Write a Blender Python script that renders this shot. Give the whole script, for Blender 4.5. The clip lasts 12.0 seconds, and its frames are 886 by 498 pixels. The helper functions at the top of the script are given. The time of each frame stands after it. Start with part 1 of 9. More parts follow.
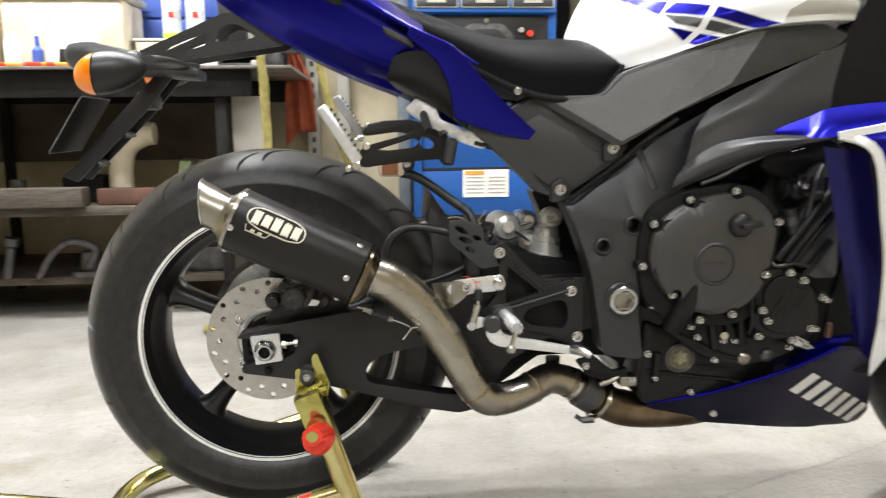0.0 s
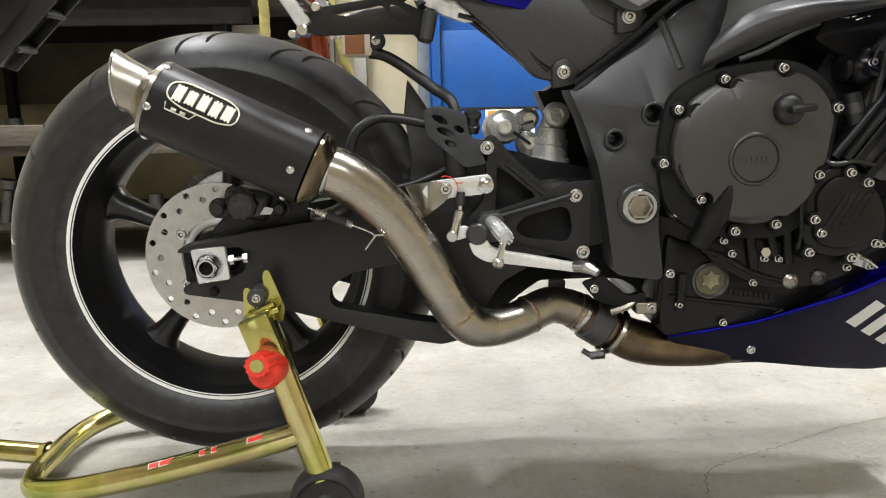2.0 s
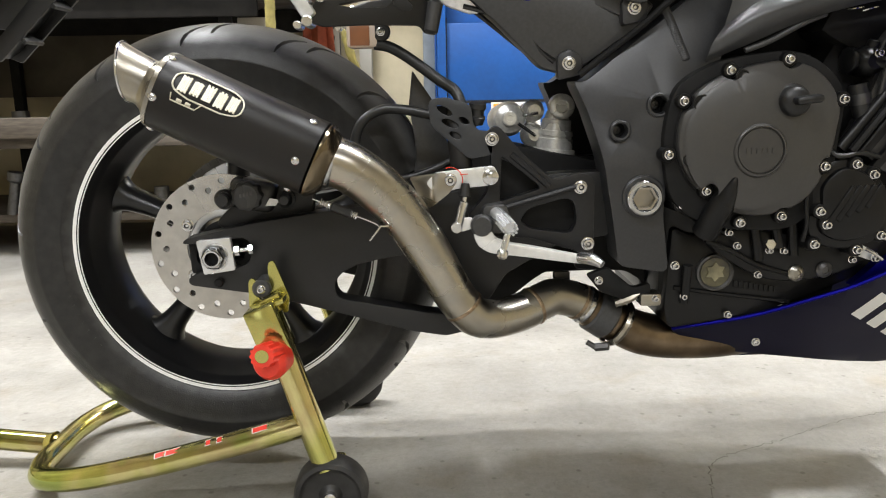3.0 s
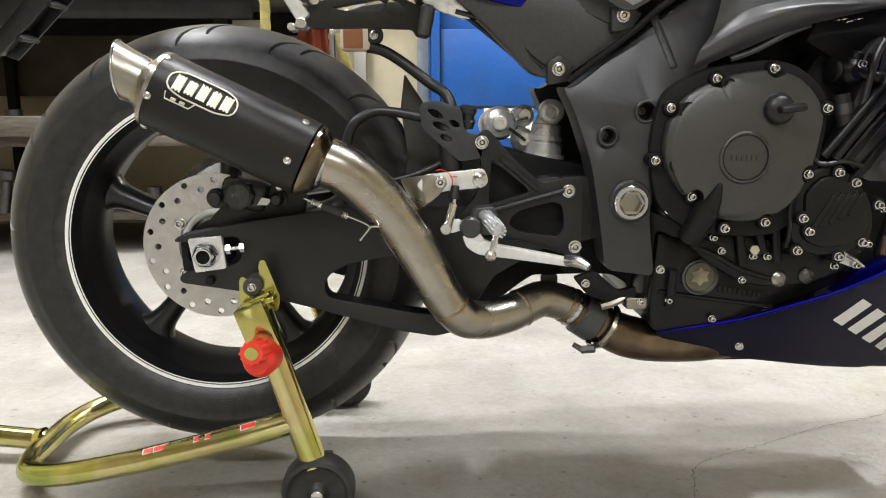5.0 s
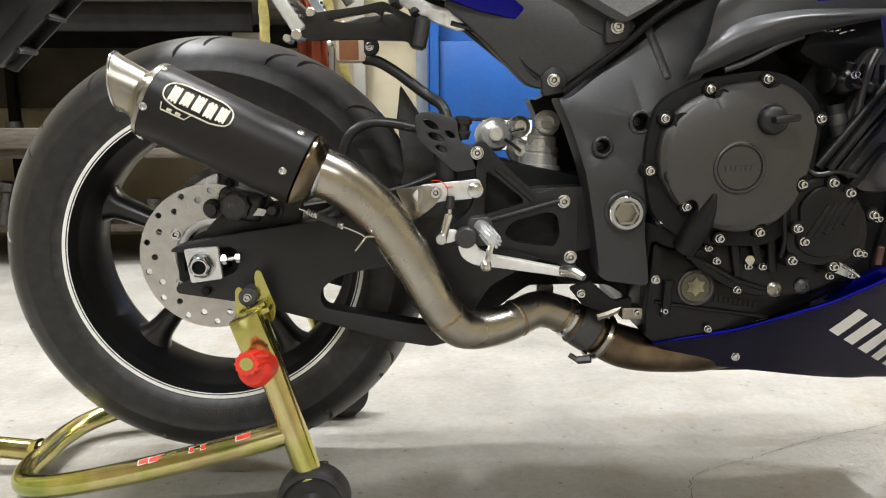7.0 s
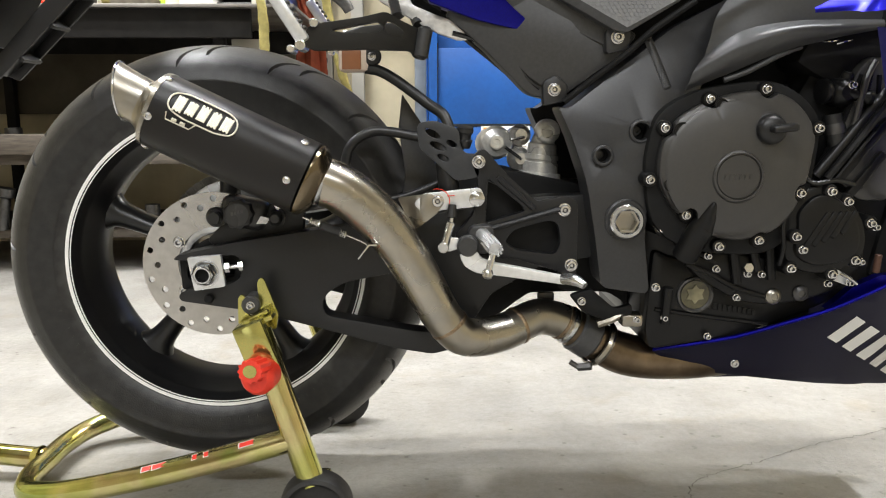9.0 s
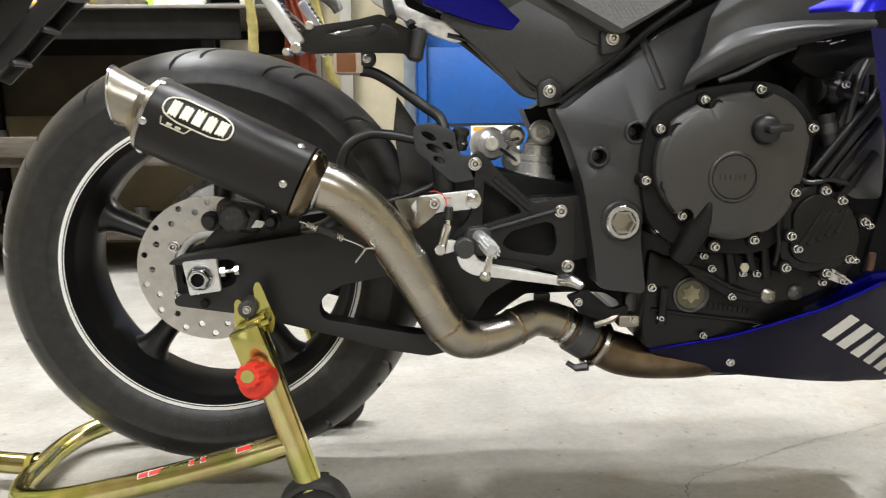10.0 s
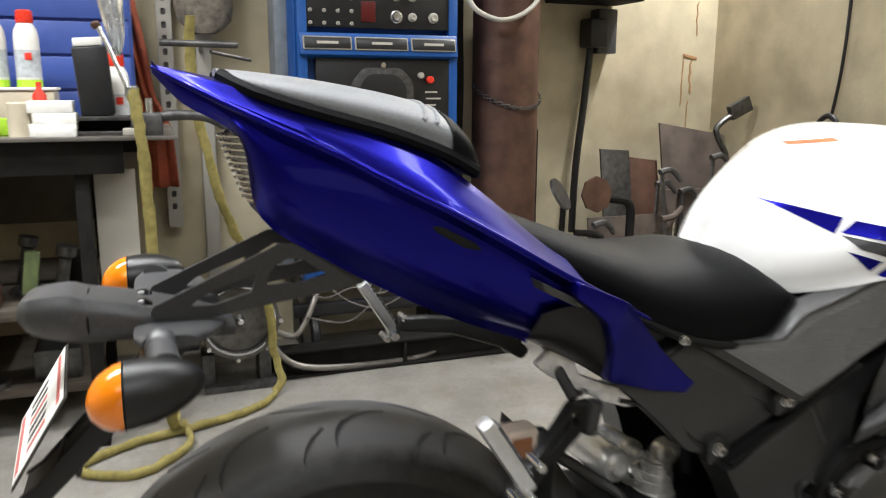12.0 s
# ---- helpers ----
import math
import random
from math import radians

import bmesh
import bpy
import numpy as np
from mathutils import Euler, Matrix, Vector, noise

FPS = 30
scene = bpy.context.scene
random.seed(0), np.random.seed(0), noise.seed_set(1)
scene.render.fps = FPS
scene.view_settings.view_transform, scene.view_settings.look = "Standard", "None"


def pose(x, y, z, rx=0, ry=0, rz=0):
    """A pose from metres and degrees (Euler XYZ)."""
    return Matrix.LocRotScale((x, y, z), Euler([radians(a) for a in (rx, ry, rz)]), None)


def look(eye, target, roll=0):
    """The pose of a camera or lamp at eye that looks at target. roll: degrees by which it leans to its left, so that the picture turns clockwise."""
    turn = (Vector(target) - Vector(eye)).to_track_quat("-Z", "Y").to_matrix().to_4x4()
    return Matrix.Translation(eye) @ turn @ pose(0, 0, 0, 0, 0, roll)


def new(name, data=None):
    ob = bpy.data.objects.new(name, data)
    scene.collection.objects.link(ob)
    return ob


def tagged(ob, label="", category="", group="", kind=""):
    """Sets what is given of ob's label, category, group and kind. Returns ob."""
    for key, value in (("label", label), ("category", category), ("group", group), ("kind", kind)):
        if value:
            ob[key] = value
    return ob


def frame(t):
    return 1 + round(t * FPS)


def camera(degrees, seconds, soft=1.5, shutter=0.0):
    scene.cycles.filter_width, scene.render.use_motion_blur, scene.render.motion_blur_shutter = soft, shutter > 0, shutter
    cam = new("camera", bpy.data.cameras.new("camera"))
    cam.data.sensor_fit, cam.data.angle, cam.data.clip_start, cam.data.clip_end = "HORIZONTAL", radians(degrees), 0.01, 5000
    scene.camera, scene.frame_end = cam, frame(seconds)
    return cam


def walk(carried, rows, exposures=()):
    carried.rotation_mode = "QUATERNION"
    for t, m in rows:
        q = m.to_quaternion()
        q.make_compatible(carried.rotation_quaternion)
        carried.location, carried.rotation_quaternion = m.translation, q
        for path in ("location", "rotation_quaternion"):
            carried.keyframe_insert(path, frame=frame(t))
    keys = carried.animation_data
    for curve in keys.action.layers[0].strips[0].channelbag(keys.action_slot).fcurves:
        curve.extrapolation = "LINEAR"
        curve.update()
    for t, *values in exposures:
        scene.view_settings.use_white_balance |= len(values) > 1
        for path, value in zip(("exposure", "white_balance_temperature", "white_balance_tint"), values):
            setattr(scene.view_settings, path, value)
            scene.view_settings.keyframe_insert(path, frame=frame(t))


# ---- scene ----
cam = camera(58.4, 12.0, soft=1.1, shutter=0.5)
METRES, EYE, TILT, LEAN, TURN = 1.15, 0.732, -9.0, 0.6, -5.0
ROWS = [
    (0.0, 0.0, 0.0, 0.0, 0.0, 0.0, -0.0),
    (0.3, 0.0207, 0.0521, -0.0216, 3.23, 0.12, -0.36),
    (0.5, 0.017, 0.0905, -0.0444, 3.32, -0.35, -0.84),
    (1.0, 0.0472, 0.1525, -0.0695, 4.99, -0.07, -0.68),
    (1.5, 0.066, 0.1879, -0.0814, 3.85, -2.38, -0.19),
    (2.0, 0.0773, 0.196, -0.0869, 3.05, -2.17, -0.06),
    (2.5, 0.0789, 0.1961, -0.0878, 3.54, -2.25, -0.09),
    (3.0, 0.0786, 0.1947, -0.0895, 3.46, -2.63, -0.14),
    (5.0, 0.0827, 0.1826, -0.0946, 2.92, -2.19, -0.96),
    (5.5, 0.0842, 0.1831, -0.0953, 2.78, -2.06, -0.94),
    (6.0, 0.0864, 0.1811, -0.0953, 2.8, -1.68, -0.93),
    (6.5, 0.0889, 0.1806, -0.0961, 2.89, -1.49, -0.84),
    (7.0, 0.0891, 0.1812, -0.0964, 2.98, -1.33, -0.93),
    (9.0, 0.0835, 0.1742, -0.0921, 2.75, -1.0, -0.92),
    (9.5, 0.0774, 0.1731, -0.0872, 2.69, -0.88, -0.89),
    (10.0, 0.073, 0.1749, -0.0877, 1.88, -1.1, -0.43),
    (10.2, 0.0681, 0.1765, -0.072, 0.59, -1.65, -0.12),
    (10.5, 0.0386, 0.1723, -0.0635, -2.76, -0.14, -0.77),
    (10.7, 0.0326, 0.1589, -0.0151, -3.6, -0.52, -0.91),
    (11.0, -0.0439, 0.1595, 0.1049, -7.77, -2.43, 0.96),
    (11.2, -0.1214, 0.1808, 0.2216, -10.22, -5.38, -0.5),
    (11.5, -0.2394, 0.2015, 0.2833, -11.58, -2.86, 0.11),
    (11.7, -0.3098, 0.2325, 0.3302, -13.13, -3.06, 0.56),
    (12.0, -0.3629, 0.3564, 0.3638, -15.38, -2.73, 1.55),
]
walk(cam, [(t, pose(0.18, -1.42, EYE, TILT, LEAN, TURN) @ pose(METRES * x, METRES * y, METRES * z, 90 + pitch, roll, yaw)) for t, x, y, z, yaw, pitch, roll in ROWS], exposures=[(0.0, 0.78), (10.4, 0.84), (11.0, 0.44), (11.5, 0.40), (12.0, -0.10)])

# ---- world and lights ----
world = bpy.data.worlds.new("workshop_world")
world.use_nodes = True
scene.world = world
world.node_tree.nodes["Background"].inputs[0].default_value = (0.9, 0.95, 1.0, 1)
world.node_tree.nodes["Background"].inputs[1].default_value = 0.02


def area(name, at, target, sx, sy, watts, colour=(0.97, 0.985, 1.0)):
    d = bpy.data.lights.new(name, "AREA")
    d.shape, d.size, d.size_y, d.energy, d.color = "RECTANGLE", sx, sy, watts, colour
    ob = new(name, d)
    ob.matrix_world = look(at, target)
    return ob


# fluorescent fixtures under the ceiling: x, y, length, width, watts, opening of the reflector in degrees
TUBES = [(0.10, 0.2, 1.9, 0.16, 32, 125), (-0.8, -2.2, 1.6, 0.16, 36, 150), (0.9, -3.9, 1.8, 0.16, 44, 150), (-1.35, 0.75, 1.6, 0.16, 100, 180), (1.5, -0.4, 1.2, 0.16, 15, 130), (2.38, 1.72, 0.14, 0.5, 88, 180)]
CEIL = 3.0
for tx, ty, tl, tw, watts, opening in TUBES:
    area("tube_light", (tx, ty, CEIL - 0.16), (tx, ty, 0), tl, tw, watts).data.spread = radians(opening)
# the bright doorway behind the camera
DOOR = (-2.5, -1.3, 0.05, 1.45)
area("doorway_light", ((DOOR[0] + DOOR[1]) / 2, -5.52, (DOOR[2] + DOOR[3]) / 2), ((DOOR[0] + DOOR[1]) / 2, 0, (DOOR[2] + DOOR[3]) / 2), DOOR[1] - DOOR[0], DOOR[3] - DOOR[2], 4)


# ---- materials ----
def mat(name, colour, rough=0.5, metal=0.0, scale=30.0, vary=0.15, bump=0.0, bscale=None, coat=0.0, colour2=None, stretch=(1, 1, 1), rvar=0.12, wear=0.0, wscale=3.0, random_tint=0.0):
    """Colour with grain and larger stains, roughness that varies, fine relief."""
    m = bpy.data.materials.new(name)
    m.use_nodes = True
    nt = m.node_tree
    n, l = nt.nodes, nt.links
    b = n["Principled BSDF"]
    b.inputs["Metallic"].default_value = metal
    b.inputs["Coat Weight"].default_value = coat
    b.inputs["Coat Roughness"].default_value = 0.06
    tc = n.new("ShaderNodeTexCoord")
    mp = n.new("ShaderNodeMapping")
    mp.inputs["Scale"].default_value = stretch
    l.new(tc.outputs["Object"], mp.inputs["Vector"])
    fine = n.new("ShaderNodeTexNoise")
    fine.inputs["Scale"].default_value = scale
    fine.inputs["Detail"].default_value = 6
    big = n.new("ShaderNodeTexNoise")
    big.inputs["Scale"].default_value = wscale
    big.inputs["Detail"].default_value = 5
    l.new(mp.outputs[0], fine.inputs["Vector"])
    l.new(tc.outputs["Object"], big.inputs["Vector"])
    c1 = colour2 or tuple(min(1, c * (1 + vary)) for c in colour)
    c0 = tuple(c * (1 - vary) for c in colour)
    mix = n.new("ShaderNodeMix")
    mix.data_type = "RGBA"
    mix.inputs["A"].default_value = (*c0, 1)
    mix.inputs["B"].default_value = (*c1, 1)
    ramp = n.new("ShaderNodeMapRange")
    ramp.inputs["From Min"].default_value, ramp.inputs["From Max"].default_value = 0.3, 0.7
    l.new(fine.outputs["Fac"], ramp.inputs["Value"])
    l.new(ramp.outputs[0], mix.inputs["Factor"])
    out = mix.outputs["Result"]
    if wear:
        w = n.new("ShaderNodeMix")
        w.data_type, w.blend_type = "RGBA", "MULTIPLY"
        r2 = n.new("ShaderNodeMapRange")
        r2.inputs["From Min"].default_value, r2.inputs["From Max"].default_value = 0.45, 0.7
        r2.inputs["To Max"].default_value = wear
        l.new(big.outputs["Fac"], r2.inputs["Value"])
        l.new(r2.outputs[0], w.inputs["Factor"])
        l.new(out, w.inputs["A"])
        w.inputs["B"].default_value = (0.45, 0.4, 0.33, 1)
        out = w.outputs["Result"]
    if random_tint:
        oi = n.new("ShaderNodeObjectInfo")
        h = n.new("ShaderNodeHueSaturation")
        r3 = n.new("ShaderNodeMapRange")
        r3.inputs["To Min"].default_value, r3.inputs["To Max"].default_value = 1 - random_tint, 1 + random_tint
        l.new(oi.outputs["Random"], r3.inputs["Value"])
        l.new(r3.outputs[0], h.inputs["Value"])
        l.new(out, h.inputs["Color"])
        out = h.outputs[0]
    l.new(out, b.inputs["Base Color"])
    rr = n.new("ShaderNodeMapRange")
    rr.inputs["From Min"].default_value, rr.inputs["From Max"].default_value = 0.3, 0.7
    rr.inputs["To Min"].default_value, rr.inputs["To Max"].default_value = max(0.03, rough - rvar), min(1, rough + rvar)
    l.new(big.outputs["Fac"], rr.inputs["Value"])
    l.new(rr.outputs[0], b.inputs["Roughness"])
    if bump:
        bn = n.new("ShaderNodeBump")
        bn.inputs["Strength"].default_value = bump
        bn.inputs["Distance"].default_value = 0.002
        if bscale:
            f2 = n.new("ShaderNodeTexNoise")
            f2.inputs["Scale"].default_value = bscale
            f2.inputs["Detail"].default_value = 4
            l.new(tc.outputs["Object"], f2.inputs["Vector"])
            l.new(f2.outputs["Fac"], bn.inputs["Height"])
        else:
            l.new(fine.outputs["Fac"], bn.inputs["Height"])
        l.new(bn.outputs[0], b.inputs["Normal"])
    return m


RUBBER = mat("tyre_rubber", (0.0135, 0.0133, 0.0134), 0.45, scale=70, vary=0.3, colour2=(0.025, 0.0243, 0.0235), bump=0.25, bscale=500, wear=0.0, rvar=0.12)
def worn_lit_tread(m):
    """Rubber scrubbed paler from shoulder to shoulder, with lamp sheen added to the pale tone."""
    n, l = m.node_tree.nodes, m.node_tree.links
    b = n["Principled BSDF"]
    tc, sp, ab, ra = n.new("ShaderNodeTexCoord"), n.new("ShaderNodeSeparateXYZ"), n.new("ShaderNodeMath"), n.new("ShaderNodeMapRange")
    nz, ad = n.new("ShaderNodeTexNoise"), n.new("ShaderNodeMath")
    nz.inputs["Scale"].default_value = 45
    ab.operation, ad.operation = "ABSOLUTE", "MULTIPLY_ADD"
    ad.inputs[1].default_value = 0.012
    ra.inputs["From Min"].default_value, ra.inputs["From Max"].default_value = 0.092, 0.074
    mx = n.new("ShaderNodeMix")
    mx.data_type = "RGBA"
    l.new(tc.outputs["Object"], sp.inputs[0])
    l.new(tc.outputs["Object"], nz.inputs["Vector"])
    l.new(sp.outputs["Y"], ab.inputs[0])
    l.new(nz.outputs["Fac"], ad.inputs[0])
    l.new(ab.outputs[0], ad.inputs[2])
    l.new(ad.outputs[0], ra.inputs["Value"])
    l.new(ra.outputs[0], mx.inputs["Factor"])
    l.new(b.inputs["Base Color"].links[0].from_socket, mx.inputs["A"])
    mx.inputs["B"].default_value = (0.120, 0.118, 0.116, 1)
    l.new(mx.outputs["Result"], b.inputs["Base Color"])
    return m


RUBBER_WORN_LIT = worn_lit_tread(mat("worn_lit_rubber", (0.0100, 0.0099, 0.0100), 0.43, scale=70, vary=0.3, colour2=(0.019, 0.0185, 0.018), bump=0.25, bscale=500, rvar=0.12))
WHEEL_BLACK = mat("wheel_black", (0.0075, 0.0075, 0.008), 0.34, scale=40, bump=0.05, rvar=0.08)
STRIPE_WHITE = mat("rim_tape", (0.93, 0.93, 0.91), 0.35, scale=60, vary=0.05)
FRAME_BLACK = mat("frame_black", (0.040, 0.0405, 0.0425), 0.34, metal=0.3, scale=300, vary=0.08, bump=0.025, bscale=700, rvar=0.06)
HANGER_BLACK = mat("hanger_black", (0.019, 0.019, 0.020), 0.36, metal=0.2, scale=300, vary=0.1, bump=0.03, bscale=700, rvar=0.06)
HANGER_BLACK.node_tree.nodes["Principled BSDF"].inputs["Specular IOR Level"].default_value = 0.34
ARM_BLACK = mat("swingarm_black", (0.0085, 0.0085, 0.009), 0.45, scale=300, vary=0.15, bump=0.08, bscale=800, rvar=0.05)
# cases far darker than COVER_BLACK: shade low on the engine is in the colour
ENGINE_BLACK = mat("engine_black", (0.0085, 0.0084, 0.0086), 0.34, metal=0.1, scale=220, vary=0.12, bump=0.03, bscale=700, rvar=0.08)
COVER_BLACK = mat("cover_black", (0.047, 0.0455, 0.044), 0.42, metal=0.3, scale=220, vary=0.06, bump=0.02, bscale=700, rvar=0.05)
COVER_BLACK.node_tree.nodes["Principled BSDF"].inputs["Specular IOR Level"].default_value = 0.8
ENGINE_BLACK.node_tree.nodes["Principled BSDF"].inputs["Specular IOR Level"].default_value = 0.3
PLASTIC_BLACK = mat("plastic_black", (0.040, 0.040, 0.0405), 0.38, scale=200, bump=0.04, bscale=700)
PLASTIC_GREY = mat("plastic_grey", (0.058, 0.059, 0.062), 0.42, scale=200, bump=0.08, bscale=700)
SATIN_BLACK = mat("satin_black", (0.066, 0.067, 0.070), 0.34, metal=0.3, scale=200, vary=0.06, bump=0.015, bscale=500, rvar=0.05)
# near-black, also the painted shade of recesses and filler sheets
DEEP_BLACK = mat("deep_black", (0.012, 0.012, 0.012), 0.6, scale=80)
BLUE = mat("blue_paint", (0.003, 0.002, 0.225), 0.32, metal=0.85, scale=400, vary=0.12, coat=0.18, rvar=0.04, bump=0.01)
# darker copy of BLUE: shade low on the bike is in the colour
BLUE_SHADED = mat("blue_shaded", (0.004, 0.0035, 0.025), 0.36, metal=0.4, scale=300, vary=0.1, coat=0.1, rvar=0.05)
WHITE = mat("white_paint", (0.90, 0.90, 0.89), 0.25, scale=20, vary=0.02, coat=0.8, rvar=0.05)
SEAT = mat("seat_vinyl", (0.006, 0.006, 0.0068), 0.52, scale=350, vary=0.2, bump=0.3, bscale=1100, rvar=0.05)
SEAT.node_tree.nodes["Principled BSDF"].inputs["Specular IOR Level"].default_value = 0.07
SEAT_GREY = mat("pillion_vinyl", (0.22, 0.226, 0.238), 0.42, scale=350, vary=0.12, bump=0.3, bscale=1100, rvar=0.06)
STEEL_PIPE = mat("brushed_steel", (0.43, 0.415, 0.375), 0.28, metal=1.0, scale=40, vary=0.14, colour2=(0.44, 0.40, 0.33), stretch=(1, 1, 1), bump=0.05, bscale=260, rvar=0.07, wear=0.35, wscale=11)
STEEL_BRIGHT = mat("polished_steel", (0.62, 0.63, 0.645), 0.2, metal=1.0, scale=60, vary=0.08, rvar=0.06)
STEEL_DARK = mat("dark_steel", (0.115, 0.113, 0.113), 0.45, metal=0.9, scale=40, vary=0.3, bump=0.1)
WELD = mat("weld_bead", (0.33, 0.25, 0.17), 0.38, metal=1.0, scale=200, vary=0.4, bump=0.5, bscale=260)
HEAT = mat("heat_tinted_steel", (0.20, 0.15, 0.10), 0.36, metal=1.0, scale=20, vary=0.5, rvar=0.1)
MUFFLER = mat("muffler_black", (0.0105, 0.0092, 0.0084), 0.43, metal=0.0, scale=500, vary=0.12, bump=0.03, bscale=1500, rvar=0.03)
MUFFLER.node_tree.nodes["Principled BSDF"].inputs["Specular IOR Level"].default_value = 0.36
LOGO = mat("engraved_plate", (0.78, 0.74, 0.62), 0.4, metal=0.35, scale=200, vary=0.08)
DISC = mat("brake_disc_steel", (0.52, 0.50, 0.47), 0.38, metal=0.9, scale=60, vary=0.1, stretch=(1, 1, 1), bump=0.04, bscale=400)
CAST_ALU = mat("cast_aluminium", (0.80, 0.80, 0.79), 0.36, metal=0.4, scale=120, vary=0.06, bump=0.06, bscale=500)
ALU = mat("bare_aluminium", (0.74, 0.75, 0.76), 0.34, metal=0.7, scale=120, vary=0.08, bump=0.05, bscale=500)
CHROME = mat("bolt_chrome", (0.66, 0.66, 0.66), 0.22, metal=0.95, scale=80, vary=0.08)
ZINC = mat("yellow_zinc", (0.52, 0.41, 0.16), 0.17, metal=1.0, scale=9, vary=0.1, colour2=(0.40, 0.43, 0.14), rvar=0.08, wear=0.35, wscale=12)


def iridescent(m, scale):
    """Passivated zinc: gold, olive green and rose clouds that run into one another."""
    nt = m.node_tree
    n, l = nt.nodes, nt.links
    tc = n.new("ShaderNodeTexCoord")
    t = n.new("ShaderNodeTexNoise")
    t.inputs["Scale"].default_value, t.inputs["Detail"].default_value, t.inputs["Roughness"].default_value = scale, 3, 0.5
    r = n.new("ShaderNodeValToRGB")
    for k, (at, c) in enumerate(((0.30, (0.36, 0.42, 0.11)), (0.42, (0.54, 0.53, 0.17)), (0.52, (0.66, 0.60, 0.28)), (0.60, (0.60, 0.50, 0.25)), (0.70, (0.44, 0.50, 0.15)))):
        e = r.color_ramp.elements[k] if k < 2 else r.color_ramp.elements.new(at)
        e.position, e.color = at, (*c, 1)
    l.new(tc.outputs["Object"], t.inputs["Vector"])
    l.new(t.outputs["Fac"], r.inputs["Fac"])
    l.new(r.outputs["Color"], n["Principled BSDF"].inputs["Base Color"])
    return m


iridescent(ZINC, 11)
PLATE_ZINC = mat("pale_zinc", (0.60, 0.52, 0.17), 0.24, metal=0.9, scale=25, vary=0.1, colour2=(0.52, 0.50, 0.16), wear=0.25, wscale=15)
RED = mat("red_plastic", (0.80, 0.045, 0.022), 0.38, scale=90, vary=0.1, bump=0.05)
PLATE_RED = mat("faded_red_print", (0.60, 0.17, 0.15), 0.5, scale=60, vary=0.15)
MASTER = mat("cast_aluminium", (0.74, 0.735, 0.71), 0.36, metal=0.55, scale=200, vary=0.12, bump=0.12, bscale=500)
FLUID = mat("translucent_plastic", (0.72, 0.60, 0.50), 0.35, scale=30, vary=0.1)
FLUID_IN = mat("brake_fluid", (0.30, 0.12, 0.05), 0.35, scale=30, vary=0.2)
ORANGE = mat("amber_lens", (0.95, 0.24, 0.005), 0.15, scale=40, vary=0.08, coat=1.0)
LENS = mat("clear_lens", (0.30, 0.29, 0.28), 0.2, metal=0.4, scale=60, vary=0.2, coat=0.8)
FOIL = mat("foil_shield", (0.72, 0.71, 0.70), 0.32, metal=0.5, scale=90, vary=0.2, bump=0.7, bscale=90)
GRIP = mat("honeycomb_grip", (0.20, 0.201, 0.205), 0.30, scale=200, vary=0.1)
AMBER_GLASS = mat("sight_glass", (0.075, 0.065, 0.028), 0.2, scale=70, vary=0.5, coat=0.6)
PAD_GREY = mat("pad_grey", (0.180, 0.182, 0.187), 0.32, scale=300, bump=0.15, bscale=900)
SIGNAL_BLACK = mat("signal_black", (0.008, 0.008, 0.0085), 0.40, scale=200, bump=0.05, bscale=700)
MARK_BROWN = mat("mark_brown", (0.50, 0.11, 0.02), 0.6, scale=50)
WRAPPER = mat("wrapper_foil", (0.80, 0.81, 0.82), 0.22, metal=0.9, scale=60, vary=0.1, bump=0.4, bscale=120)
STEEL_PUMP = mat("pump_casting", (0.14, 0.134, 0.124), 0.42, metal=0.7, scale=40, vary=0.3, bump=0.2, bscale=160, wear=0.4, wscale=9)
VENT_GREY = mat("vent_grey", (0.05, 0.05, 0.048), 0.45, scale=200, bump=0.1)
# body blue darkened: the shade under the fairing wing is mixed in
BLUE_INNER_SHADE = mat("blue_inner_shade", (0.003, 0.002, 0.095), 0.3, metal=0.6, scale=300, vary=0.1, coat=0.2, rvar=0.05)
GUARD = mat("guard_grey", (0.030, 0.032, 0.036), 0.42, scale=220, vary=0.1, bump=0.08, bscale=700)
FRONT_CAP = mat("bronzed_steel", (0.23, 0.185, 0.125), 0.22, metal=1.0, scale=30, vary=0.2, bump=0.03, rvar=0.08)
GLOSS_BLACK = mat("gloss_black", (0.006, 0.006, 0.006), 0.14, scale=90, vary=0.1, rvar=0.04)
OIL = mat("oil_star", (0.22, 0.20, 0.12), 0.35, scale=80, vary=0.4)
GASKET = mat("gasket_grey", (0.09, 0.088, 0.085), 0.45, metal=0.5, scale=100)
HOSE = mat("hose_rubber", (0.014, 0.014, 0.014), 0.42, scale=150, bump=0.1)
WHEEL_PLASTIC = mat("scuffed_plastic", (0.012, 0.012, 0.0125), 0.45, scale=35, vary=0.2, colour2=(0.035, 0.034, 0.033), bump=0.15, bscale=300, rvar=0.1)



